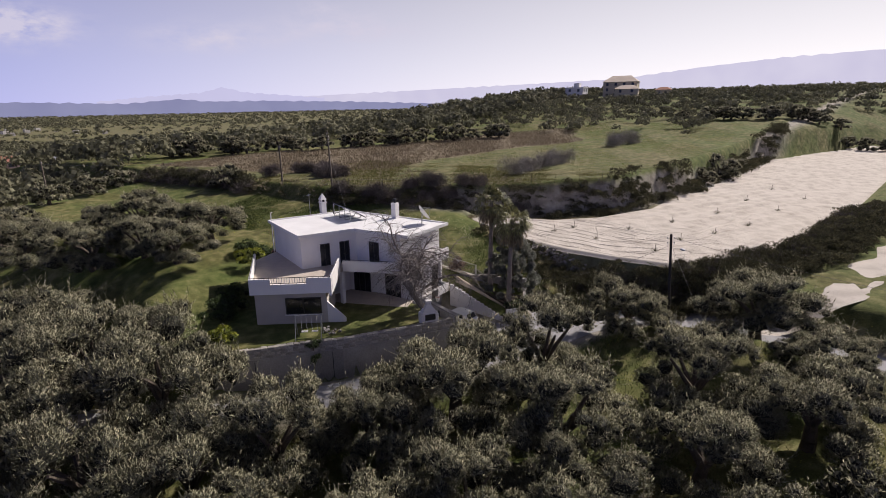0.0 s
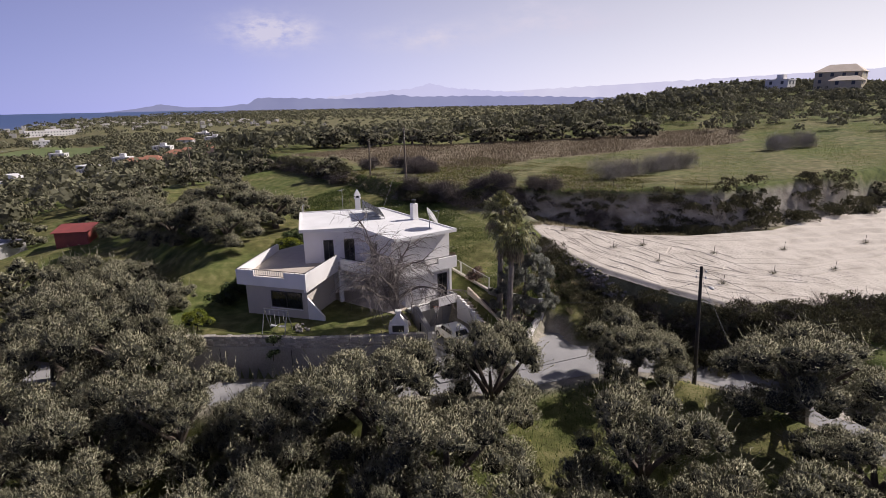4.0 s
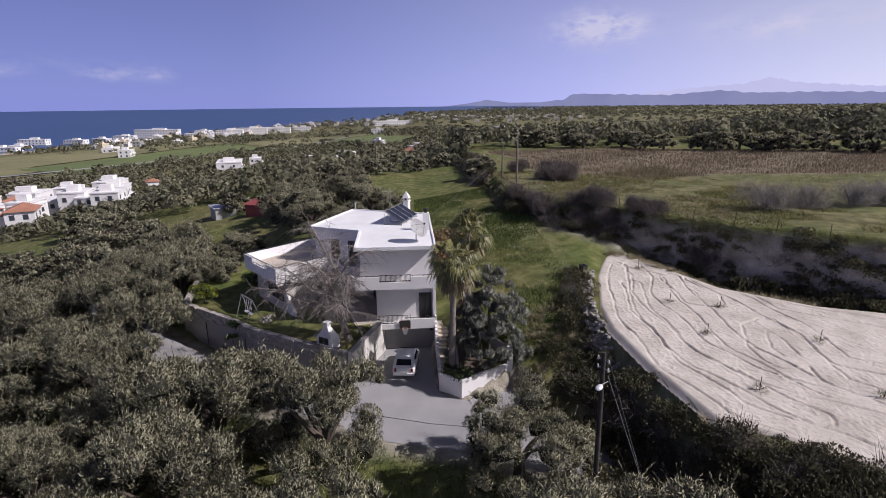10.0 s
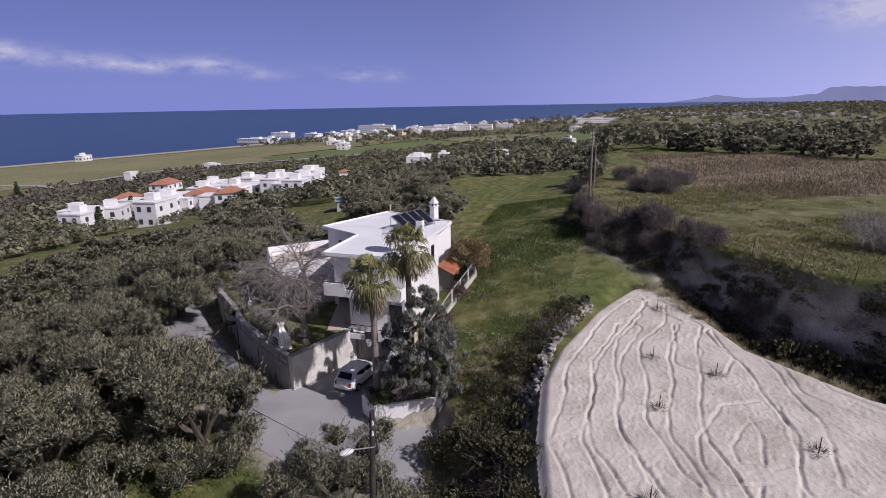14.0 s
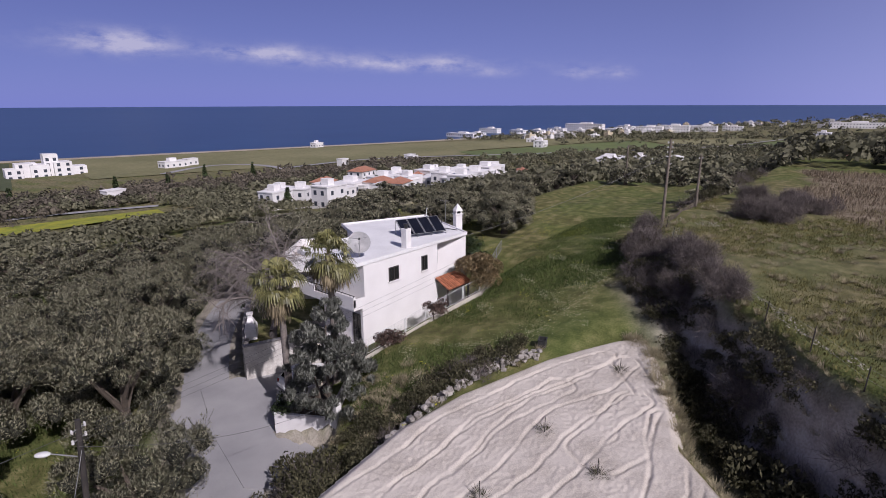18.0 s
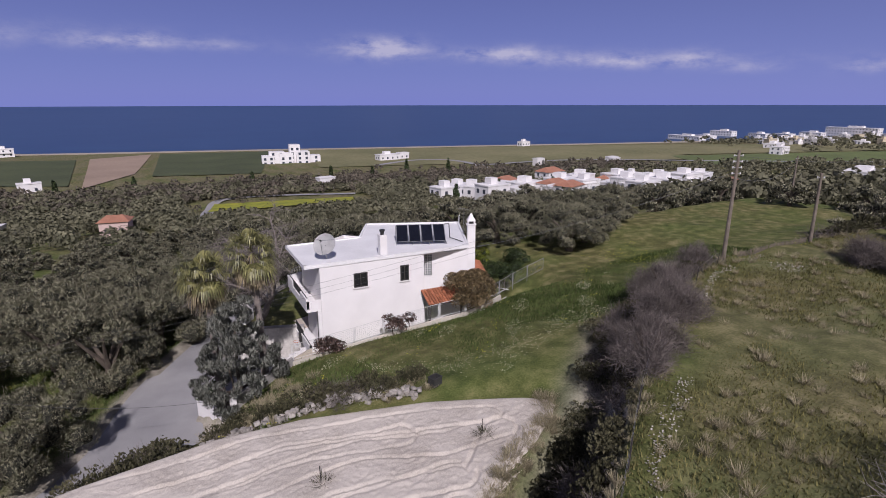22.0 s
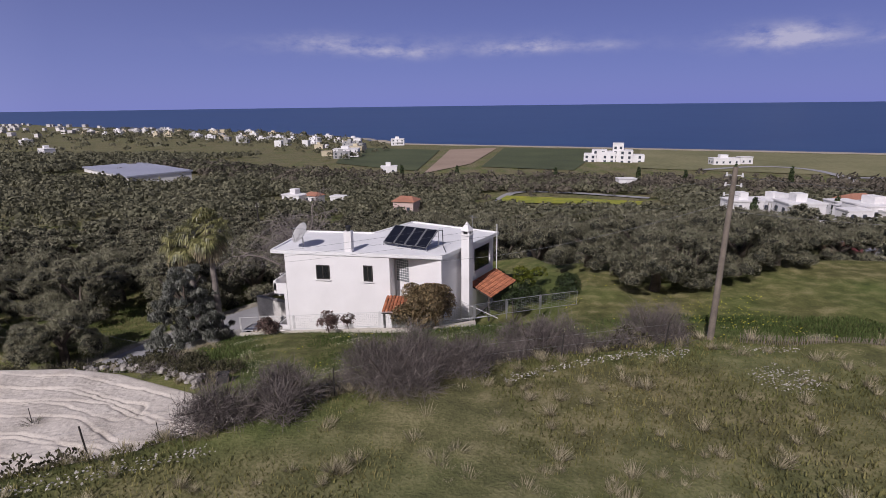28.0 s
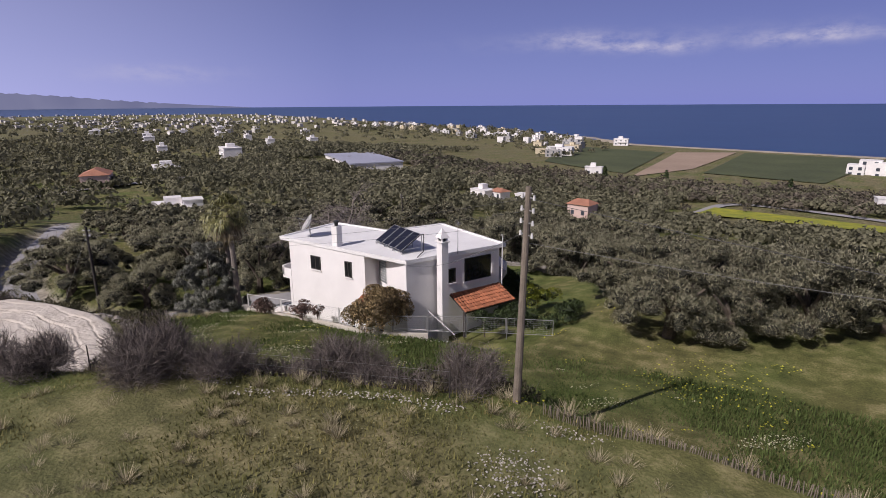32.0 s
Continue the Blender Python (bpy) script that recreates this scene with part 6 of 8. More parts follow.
# ---- bare and dry shrubs on the banks ----
def twig_quads(rg, n, r, h, long=0.55):
    """Crooked thin twigs that fill a low dome."""
    v = rg.normal(0, 1, (n, 3))
    v /= np.linalg.norm(v, axis=1, keepdims=True)
    v[:, 2] = np.abs(v[:, 2])
    base = v * (rg.uniform(0.15, 1, (n, 1)) ** 0.5) * np.array([r * 0.85, r * 0.85, h * 0.85])
    d = v * 0.6 + rg.normal(0, 0.65, (n, 3)) + np.array([0, 0, 0.25])
    d /= np.linalg.norm(d, axis=1, keepdims=True)
    L = (long * rg.uniform(0.3, 1.35, n))[:, None]
    s = np.cross(d, rg.normal(0, 1, (n, 3)))
    s = s / (np.linalg.norm(s, axis=1, keepdims=True) + 1e-9) * 0.0085
    m = base + d * L * 0.5
    tip = m + (d + rg.normal(0, 0.4, (n, 3))) * L * 0.5
    return np.concatenate([np.stack([base - s, base + s, m + s * 0.8, m - s * 0.8], 1), np.stack([m - s * 0.8, m + s * 0.8, tip + s * 0.4, tip - s * 0.4], 1)])


def twig_shrub(x, y, r, h, seed, label="leafless purple-brown thorny shrub", name="bare_shrub", group="bare shrubs on the bank", brush=None, stems=7, dense=0.72, long=0.55):
    rg = np.random.default_rng(seed)
    t = thing(name, label, "shrub", (x, y, gz(x, y) - 0.1), group=group)
    part("brushwood", quads_mesh("shrub_brush", np.concatenate([twig_quads(rg, int(800 * dense * r * r), r * 0.8, h * 0.85, long)] + [twig_quads(rg, int(330 * dense * r * r), r * 0.5, h * 0.7, long) + np.array([rg.uniform(-1, 1) * r * 0.75, rg.uniform(-1, 1) * r * 0.75, h * rg.uniform(0, 0.3)]) for _ in range(7)]), brush or M_DRY), None, t)
    bm = bmesh.new()
    for k in range(stems):
        a = k * 1.3 + seed
        limb(bm, [(0, 0, -0.1), (0.25 * r * math.cos(a), 0.25 * r * math.sin(a), h * 0.35), (0.6 * r * math.cos(a), 0.6 * r * math.sin(a), h * 0.75)], 0.05, 0.015, 5)
    part("stem", bm, M_GREYBARK if brush else M_BARK, t)
    return t


for k, (x, y, r, h) in enumerate([(-7.0, 23.0, 2.0, 2.5), (-12.5, 17.8, 1.8, 2.8), (-17.8, 15.9, 1.4, 2.7), (-9.4, 20.6, 1.3, 1.7), (-14.4, 17.2, 1.1, 1.5), (-3.4, 25.0, 1.3, 1.8), (-1.8, 26.2, 1.25, 2.1),
                                  (-4.6, 22.6, 1.5, 2.0), (-6.6, 20.4, 1.4, 1.9), (-10.8, 17.6, 1.3, 1.8), (3.4, 28.6, 1.4, 1.6),
                                  (-27.4, 22.2, 1.9, 2.4), (-30.2, 24.6, 2.0, 2.6), (-26.6, 25.0, 1.6, 2.1), (-33.2, 27.0, 2.0, 2.4), (-36.0, 24.5, 1.8, 2.2), (-38.6, 20.0, 1.8, 2.2)]):
    twig_shrub(x, y, r, h, 60 + k)

for k, (x, y, s) in enumerate([(-1.8, 37.6, 1.3), (-1.6, 42.0, 1.1), (-1.2, 46.2, 1.15), (-0.9, 49.2, 1.15), (-0.4, 52.6, 1.2), (-1.0, 84.5, 1.4), (0.5, 93.0, 1.5), (-1.6, 88.5, 1.3)]):
    twig_shrub(x, y, 1.6 * s, 2.5 * s, 80 + k, "low leafless grey fig tree on the upper meadow", "fig_tree", "fig trees on the meadow", M_FIGTWIG, 15, 0.24, 0.9)


def mass(name, label, category, spots, make, material, seed):
    """Many small plants in one mesh; make(rg, n-th spot) gives quads round the origin."""
    rg = np.random.default_rng(seed)
    kinds = [make(rg) for _ in range(6)]
    out = []
    for i, (x, y, z, s) in enumerate(spots):
        q = kinds[i % 6]
        a = rg.uniform(0, 2 * np.pi)
        rot = np.array([[np.cos(a), -np.sin(a), 0], [np.sin(a), np.cos(a), 0], [0, 0, 1]])
        out.append((q @ rot.T) * s + np.array([x, y, z]))
    return tagged(new(name, quads_mesh(name, np.concatenate(out), material)), label, category, kind="stuff")


def along(pts, n, off0, off1, rg, size0, size1, sink=0.05):
    """Random places along a line, offset to its left."""
    P = [Vector(p) for p in pts]
    ls = [(b - a).length for a, b in zip(P[:-1], P[1:])]
    out = []
    for _ in range(n):
        u = rg.uniform(0, sum(ls))
        i = 0
        while u > ls[i] and i < len(ls) - 1:
            u -= ls[i]
            i += 1
        d = (P[i + 1] - P[i]).normalized()
        p = P[i] + d * u + Vector((-d.y, d.x)) * rg.uniform(off0, off1)
        out.append((p.x, p.y, gz(p.x, p.y) - sink, rg.uniform(size0, size1)))
    return out


def bush_quads(rg, per=330, length=0.16, width=0.045):
    b = [(rg.uniform(-0.6, 0.6), rg.uniform(-0.6, 0.6), rg.uniform(0.25, 0.75), rg.uniform(0.3, 0.5)) for _ in range(7)]
    return blobs_crown(rg, b, per, length, width, 0.8, 0.3)


def tuft_quads(rg, n=84, h=0.42):
    a = rg.uniform(0, 2 * np.pi, n)
    base = np.stack([np.cos(a) * 0.2 * rg.uniform(0, 1, n), np.sin(a) * 0.2 * rg.uniform(0, 1, n), np.zeros(n)], 1)
    d = np.stack([np.cos(a) * rg.uniform(0.1, 1.3, n) + 0.25, np.sin(a) * rg.uniform(0.1, 1.3, n), np.full(n, 0.8)], 1)
    d /= np.linalg.norm(d, axis=1, keepdims=True)
    L = h * rg.uniform(0.5, 1.1, n)[:, None]
    s = np.stack([-np.sin(a), np.cos(a), np.zeros(n)], 1) * 0.008
    return np.stack([base - s, base + s, base + d * L + s * 0.3, base + d * L - s * 0.3], 1)


rgp = random.Random(77)
M_SCRUB = leafy(mat("bank_scrub_leaf", (0.13, 0.12, 0.068), (0.05, 0.05, 0.028), 0.75, 0.6, 4, 0, island=0.5, spec=0.15), 0.25)
LOWER = [(-70, 15.5), (-20, 15.2), (-8, 20.5), (-1.5, 25.6), (5.5, 31), (13, 38.8), (18.5, 58), (22, 85), (28, 130)]
spots = along(LOWER[2:5], 120, -2.6, 0.3, rgp, 0.45, 1.15) + along(LOWER[3:6], 130, -2.8, 0.2, rgp, 0.5, 1.2) + along(LOWER[4:], 190, -2.6, 0.5, rgp, 0.7, 1.9) + along([(-70, 15.5), (-36, 15.3)], 90, -1.8, 0.8, rgp, 0.7, 1.7) + along(LOWER[1:3], 46, -2.2, 0.1, rgp, 0.5, 1.3)
BARE = ((-1.0, 25.0, 1.0), (5.0, 29.3, 0.8), (7.0, 31.8, 1.4), (18.3, 15.1, 0.8), (25.1, 16.4, 1.0), (30.0, 19.9, 1.0))
spots = [q for q in spots if all(math.hypot(q[0] - a, q[1] - b) > r for a, b, r in BARE)]
mass("scarp_scrub", "dark evergreen scrub on the earth scarp", "shrubs", spots, lambda r: bush_quads(r), M_SCRUB, 91)
BANK = [(4.5, 17.2), (11, 15.4), (17, 14.6), (22, 15.2), (27, 17.5), (31.5, 23.0), (37, 31.5), (45, 62)]
spots = along(BANK, 240, -1.8, 0.2, rgp, 0.5, 1.05) + along(BANK[2:], 250, -4.8, -1.4, rgp, 0.7, 1.5) + along([(13.5, 11), (16.5, 13), (21, 14.5)], 36, -1.0, 1.5, rgp, 0.5, 0.9)
spots = [q for q in spots if all(math.hypot(q[0] - a, q[1] - b) > r for a, b, r in BARE)]
mass("bank_scrub", "dark scrub on the bank below the field", "shrubs", spots, lambda r: bush_quads(r, 260), M_SCRUB, 92)
spots = along(BANK, 360, -1.6, 0.7, rgp, 0.7, 1.5) + along(BANK[1:], 260, -4.4, -1.0, rgp, 0.7, 1.5) + along(LOWER[2:6], 240, -2.4, 1.2, rgp, 0.5, 1.1) + along(LOWER[0:3], 160, -1.5, 1.2, rgp, 0.8, 1.5) + along([(10, 9), (13.5, 11.5), (10, 14.5)], 80, -1, 2, rgp, 0.8, 1.4)
spots += [(x, y, gz(x, y), rgp.uniform(0.5, 1.2)) for x, y in ((rgp.uniform(-32, 4), rgp.uniform(17, 36)) for _ in range(420)) if float(line_dist(np.array([x]), np.array([y]), SCARP)[0]) > 0.8]
EDGE = [(-0.2, 21.2), (1.0, 23.4), (3.5, 24.6), (9, 27.9), (13, 32.4)]
spots += along(EDGE, 170, -0.5, 0.6, rgp, 0.7, 1.4)
HEDGE = [(17, 14.9), (21, 15.6), (25.5, 16.6), (29, 20.8), (32.5, 26), (36, 31.5), (41, 50)]
spots += along(HEDGE, 420, -2.6, 0.3, rgp, 1.0, 2.0)
mass("bank_hedge", "dense dark hedge of scrub on the bank above the lane", "shrubs", along(HEDGE, 330, -2.8, 0.1, rgp, 0.8, 1.5), lambda r: bush_quads(r, 300, 0.13, 0.035), M_SCRUB, 95)
mass("dry_grass_tufts", "pale dry grass tufts on the banks and the meadow", "grass", spots, lambda r: tuft_quads(r), M_DRYGRASS, 93)
TW = along([(-70, 15.5), (-36, 15.3)], 55, -2.2, 0.8, rgp, 0.8, 1.8) + along(LOWER[1:3], 26, -2.2, 0.0, rgp, 0.6, 1.3) + along(LOWER[2:6], 60, -2.4, 0.3, rgp, 0.5, 1.1) + along(BANK, 60, -1.5, 0.5, rgp, 0.6, 1.1) + along(HEDGE, 130, -2.6, 0.2, rgp, 0.8, 1.5)
mass("thorn_scrub", "leafless brown thorn scrub along the banks", "shrubs", TW, lambda r: twig_quads(r, 300, 0.9, 0.9), M_DRY, 94)


# ---- grass blades near the camera's way ----
def blades(name, label, n, region, h, material, seed, ok=None):
    rg = np.random.default_rng(seed)
    x, y = region(rg, n)
    if ok is not None:
        k = ok(x, y)
        x, y = x[k], y[k]
    n = len(x)
    z = ground_z(x, y)
    a = rg.uniform(0, 2 * np.pi, n)
    base = np.stack([x, y, z - 0.02], 1)
    s = np.stack([-np.sin(a), np.cos(a), np.zeros(n)], 1) * rg.uniform(0.012, 0.03, (n, 1)) * max(1.0, h / 0.2)
    tip = base + np.stack([np.cos(a) * 0.5, np.sin(a) * 0.5, np.ones(n)], 1) * (h * rg.uniform(0.4, 1.2, n))[:, None]
    return tagged(new(name, quads_mesh(name, np.stack([base - s, base + s, tip + s * 0.3, tip - s * 0.3], 1), material)), label, "grass", kind="stuff")


M_BLADE = leafy(mat("grass_blade", (0.12, 0.155, 0.05), (0.05, 0.075, 0.02), 0.7, 0.25, 1.5, 0, island=0.4, spec=0.1))
M_BLADE2 = leafy(mat("meadow_blade", (0.225, 0.195, 0.08), (0.10, 0.108, 0.036), 0.8, 0.2, 1.5, 0, island=0.45, spec=0.1))
# brighter copy of the grass blade: the far meadow's backlit glow is in its colour
M_BLADE3 = leafy(mat("sunlit_blade", (0.20, 0.22, 0.06), (0.10, 0.125, 0.035), 0.8, 0.08, 0.5, 0, island=0.4, spec=0.1), 0.4)
M_FLOWER = leafy(mat("yellow_flower", (0.50, 0.46, 0.05), (0.32, 0.34, 0.04), 0.7, 0.5, 3, 0, island=0.3))
M_WFLOWER = leafy(mat("white_flower", (0.56, 0.54, 0.36), (0.40, 0.40, 0.25), 0.7, 0.5, 3, 0, island=0.3))
above = lambda x, y: line_dist(x, y, SCARP) > 0.6
blades("meadow_grass", "short olive-green meadow grass", 120000, lambda r, n: (r.uniform(-38, 11, n), r.uniform(16, 44, n)), 0.14, M_BLADE2, 101, above)
blades("strip_grass", "lush green grass behind the house", 80000, lambda r, n: (r.uniform(-34, 13, n), r.uniform(3, 16, n)), 0.20, M_BLADE, 102,
       lambda x, y: (line_dist(x, y, SCARP) < 0.5) & (in_poly(x, y, LAWN) < 0.1) & (in_poly(x, y, DRIVE) < -0.5) & (in_poly(x, y, [(9, 3), (16, 3), (16, 5.5), (13.5, 9.3), (9, 6.6)]) < 0))
blades("grove_grass", "green undergrowth below the olive trees", 40000, lambda r, n: (r.uniform(2, 44, n), r.uniform(-30, 12, n)), 0.22, M_BLADE, 103,
       lambda x, y: (np.abs(line_dist(x, y, ROAD)) > 2.6) & (line_dist(x, y, ROAD) < 0))
blades("far_meadow_grass", "sunlit grass of the upper meadow", 90000, lambda r, n: (r.uniform(-52, 20, n), r.uniform(36, 135, n)), 0.15, M_BLADE3, 104,
       lambda x, y: (line_dist(x, y, SCARP) > 0.6) & (in_poly(x, y, BELT) < 0))


M_BELT = leafy(mat("brown_grass", (0.26, 0.21, 0.15), (0.16, 0.13, 0.088), 0.9, 0.12, 0.9, 0, island=0.3, spec=0.1))
blades("belt_grass", "tall brown dry grass on the far slope", 90000, lambda r, n: (r.uniform(-80, -8, n), r.uniform(20, 122, n)), 0.42, M_BELT, 105,
       lambda x, y: in_poly(x, y, BELT) + 1.5 * np.sin(x * 0.21 + 1.3) * np.cos(y * 0.17) > 0.0)


def dots(name, label, n, region, size, h, material, seed, ok):
    rg = np.random.default_rng(seed)
    x, y = region(rg, n)
    k = ok(x, y, rg)
    x, y = x[k], y[k]
    n = len(x)
    c = np.stack([x, y, ground_z(x, y) + rg.uniform(0.3, 1, n) * h], 1)
    a = rg.uniform(0, 2 * np.pi, n)
    u = np.stack([np.cos(a), np.sin(a), rg.normal(0, 0.3, n)], 1) * size
    v = np.stack([-np.sin(a), np.cos(a), rg.normal(0, 0.3, n)], 1) * size
    return tagged(new(name, quads_mesh(name, np.stack([c - u, c - v, c + u, c + v], 1), material)), label, "flowers", kind="stuff")


clump = lambda x, y, k: np.sin(x * 0.9 + 1.7 * k) * np.cos(y * 0.8 - k) + 0.6 * np.sin(x * 2.1 - y * 1.7 + k)
dots("white_flowers", "small white flowers in the grass", 46000, lambda r, n: (r.uniform(-30, 12, n), r.uniform(6.5, 26, n)), 0.036, 0.15, M_WFLOWER, 111,
     lambda x, y, r: (in_poly(x, y, SAND) < -0.3) & ((np.abs(y - flower_line(x)) + r.normal(0, 0.6, len(x)) < 0.9) & (x > -10) & (x < 6) | (clump(x, y, 1) > 0.75) & (x < 11)) & (line_dist(x, y, SCARP) < 0.3))
M_PALESTONE = mat("pale_stone_chips", (0.50, 0.47, 0.41), (0.33, 0.31, 0.27), 0.9, 1, 6, 0, island=0.25)
dots("stone_scatter", "small pale stones on the meadow's edge", 52000, lambda r, n: (r.uniform(-28, 8, n), r.uniform(14, 33, n)), 0.042, 0.05, M_PALESTONE, 112,
     lambda x, y, r: ((np.abs(line_dist(x, y, SCARP) - 1.9 + 0.3 * np.sin(x * 0.7)) + 0.3 * np.abs(r.normal(0, 1, len(x))) < 0.45) & (clump(x, y, 2) > -0.3)) | (np.hypot(x + 22.0, (y - 19.8) * 1.1) + 0.5 * np.abs(r.normal(0, 1, len(x))) < 1.5))
dots("yellow_flowers", "small yellow flowers under the trees and by the wall", 24000, lambda r, n: (r.uniform(-30, 44, n), r.uniform(-26, 17, n)), 0.05, 0.22, M_FLOWER, 113,
     lambda x, y, r: (np.abs(line_dist(x, y, ROAD)) > 2.6) & (in_poly(x, y, LAWN) < -0.2) & (in_poly(x, y, SAND) < -0.2) & (in_poly(x, y, DRIVE) < -0.2) & ((clump(x, y, 3) > 0.85) | (np.hypot(x + 25, y - 3.5) + np.abs(r.normal(0, 1.2, len(x))) < 4.2)))

# young vines on the ploughed field
rv = random.Random(5)
for k, (x, y) in enumerate([(3.94, 22.37), (11.3, 21.75), (16.6, 21.8), (23.3, 21.1), (18.5, 28.3), (24.7, 27.2), (12.6, 25.0), (27.5, 33), (22.0, 35.5), (30.5, 40), (26.0, 45), (33.0, 52), (28.5, 57), (36.0, 64), (31.0, 70)]):
    t = thing("young_vine", "small dark bushy plant on the ploughed field", "plant", (x, y, 3.15 - 0.055 * x + 0.02 * (y - 22)), group="plants on the field")
    rg = np.random.default_rng(200 + k)
    part("leaves", quads_mesh("vine_leaves", np.concatenate([tuft_quads(rg, 40, 0.5), tuft_quads(rg, 60, 0.4) * np.array([1.6, 1.6, 1])]), M_SCRUB), None, t)
    part("stake", tubed((0.1, 0, -0.1), (0.12, 0.02, 0.9), 0.02, None, 5), M_DARKWOOD, t)

# open trees along the far side of the brown belt
for k in range(22):
    f = k / 21
    x, y = -88 + 50 * f + rv.uniform(-2, 2), 30 + 68 * f + rv.uniform(-3, 3)
    olive(x, y, rv.uniform(0.9, 1.3), GROVE, label="dark round tree beyond the dry field")
for x, y, s in [(-43, 14.5, 1.0), (22.0, 77, 1.25), (20.5, 68, 0.8), (-58, -12, 1.0), (-62, -4, 1.0), (-66, 4, 1.0), (-63, -18, 1.1), (-55, -20, 1.0), (-47, -14, 1.1), (-70, 11, 1.0), (-52, -30, 1.1), (-28, -30, 1.2)]:
    olive(x, y, s, GROVE, label="dark olive tree at the edge of the meadow")
for k in range(15):
    f = k / 14
    olive(4 + 52 * f + rv.uniform(-1.5, 1.5), 142 + 14 * f + rv.uniform(-2, 2), rv.uniform(0.8, 1.15), GROVE, label="dark round tree in a row across the field")


# ---- buildings near and far ----
M_TAN = mat("tan_wall", (0.62, 0.54, 0.38), (0.52, 0.45, 0.33), 0.85, 0.1, 1, 0)
M_PINK = mat("pink_wall", (0.62, 0.46, 0.42), (0.52, 0.40, 0.36), 0.85, 0.1, 1, 0)
M_GREYW = mat("grey_wall", (0.42, 0.41, 0.40), (0.34, 0.33, 0.32), 0.85, 0.1, 1, 0)


def far_house(x, y, w, dep, h, rz, roof="flat", wall=None, storeys=2, label=None, wins=True, group="", z=None, lift=0.0, tiles=None):
    wall = wall or M_FARWHITE
    name = "house" if roof == "flat" else "tiled_house"
    label = label or ("white flat-roofed house on the coast plain" if roof == "flat" else "pale house with a terracotta tiled roof")
    t = thing(name, label, "house", (x, y, (gz(x, y) if z is None else z) + lift), rz, group=group)
    part("wall", boxed(-w / 2, -dep / 2, -2.5, w / 2, dep / 2, h), wall, t)
    if roof == "flat":
        part("roof", boxed(-w / 2 - 0.2, -dep / 2 - 0.2, h, w / 2 + 0.2, dep / 2 + 0.2, h + 0.35), wall, t)
        if w > 8:
            part("stair_head", boxed(-w * 0.1, -dep * 0.25, h + 0.35, w * 0.2, dep * 0.2, h + 2.3), wall, t)
    else:
        bm = bmesh.new()
        o, r = 0.5, min(w, dep) * 0.24
        a = [bm.verts.new(p) for p in ((-w / 2 - o, -dep / 2 - o, h), (w / 2 + o, -dep / 2 - o, h), (w / 2 + o, dep / 2 + o, h), (-w / 2 - o, dep / 2 + o, h))]
        b = [bm.verts.new((-w * 0.28, 0, h + r)), bm.verts.new((w * 0.28, 0, h + r))]
        for f in ((a[0], a[1], b[1], b[0]), (a[1], a[2], b[1]), (a[2], a[3], b[0], b[1]), (a[3], a[0], b[0]), (a[3], a[2], a[1], a[0])):
            bm.faces.new(f)
        part("roof", bm, tiles or M_TILEF, t)
    if wins:
        n = max(2, int(w / 3.4))
        for s in range(storeys):
            z0 = h * (s + 0.30) / storeys
            for k in range(n):
                xx = -w / 2 + w * (k + 0.5) / n
                for side in (-1, 1):
                    y0 = side * dep / 2
                    part("window", boxed(xx - 0.55, min(y0, y0 + side * 0.06), z0, xx + 0.55, max(y0, y0 + side * 0.06), z0 + 1.3), M_FARDARK, t)
        for s in range(storeys if w > 7.5 else 0):
            z0 = h * (s + 0.30) / storeys
            for yy in (-0.25, 0.2):
                part("window", boxed(w / 2, dep * yy - 0.6, z0, w / 2 + 0.06, dep * yy + 0.6, z0 + 1.4), M_FARDARK, t)
        if storeys > 1 and w > 9:
            part("balcony", boxed(-w * 0.35, dep / 2, h * 0.46, w * 0.2, dep / 2 + 1.2, h * 0.46 + 1.0), wall, t)
    return t


G_V = "white houses of the village"
for x, y, w, h, rz, rf in [(-88, -150, 9, 4.5, 20, "flat"), (-106, -129, 11, 5.5, 18, "flat"), (-113, -121, 9, 5, 10, "tile"), (-122, -128, 10, 6, 15, "flat"), (-145, -143, 10, 6, 25, "flat"), (-134, -135, 9, 5, 0, "flat"),
                           (-162, -138, 11, 6, 5, "flat"), (-128, -92, 9, 4.5, 12, "flat"), (-180, -118, 11, 6, 8, "flat"), (-205, -130, 11, 5.5, 30, "flat"), (-135, -106, 9, 5.5, 12, "flat"), (-148, -112, 9, 5, 22, "flat"),
                           (-146, -99, 10, 5, 18, "flat"), (-106, -104, 8, 4.5, 22, "tile"), (-76, -105, 8, 5, 8, "flat"), (-82, -128, 8, 5, 28, "flat"), (-70, -126, 8, 4.5, 10, "flat"), (-166, -124, 10, 5, 0, "flat"), (-192, -142, 10, 5, 14, "flat"), (-120, -112, 8, 5.5, 5, "flat")]:
    far_house(x, y, w * 1.12, w * 0.85, h * 1.4, rz, rf, None, 2, "white two-storey house in the village" if rf == "flat" else "white village house with a red tiled roof", group=G_V)
rvill = random.Random(6)
for k in range(18):
    x, y = rvill.uniform(-200, -84), rvill.uniform(-152, -98)
    w = rvill.uniform(6, 8.5)
    far_house(x, y, w, w * 0.8, rvill.uniform(4.6, 7.0), rvill.uniform(0, 30), rvill.choice(("flat", "flat", "tile")), None, 2, "small white house in the village", group=G_V)
far_house(-119.5, -164, 10, 8, 6, 20, "tile", M_TAN, 2, "tan house with an orange tiled roof")
far_house(-160, -184, 13, 9, 6, 15, "tile", M_FARWHITE, 2, "white house with a red tiled roof among trees")
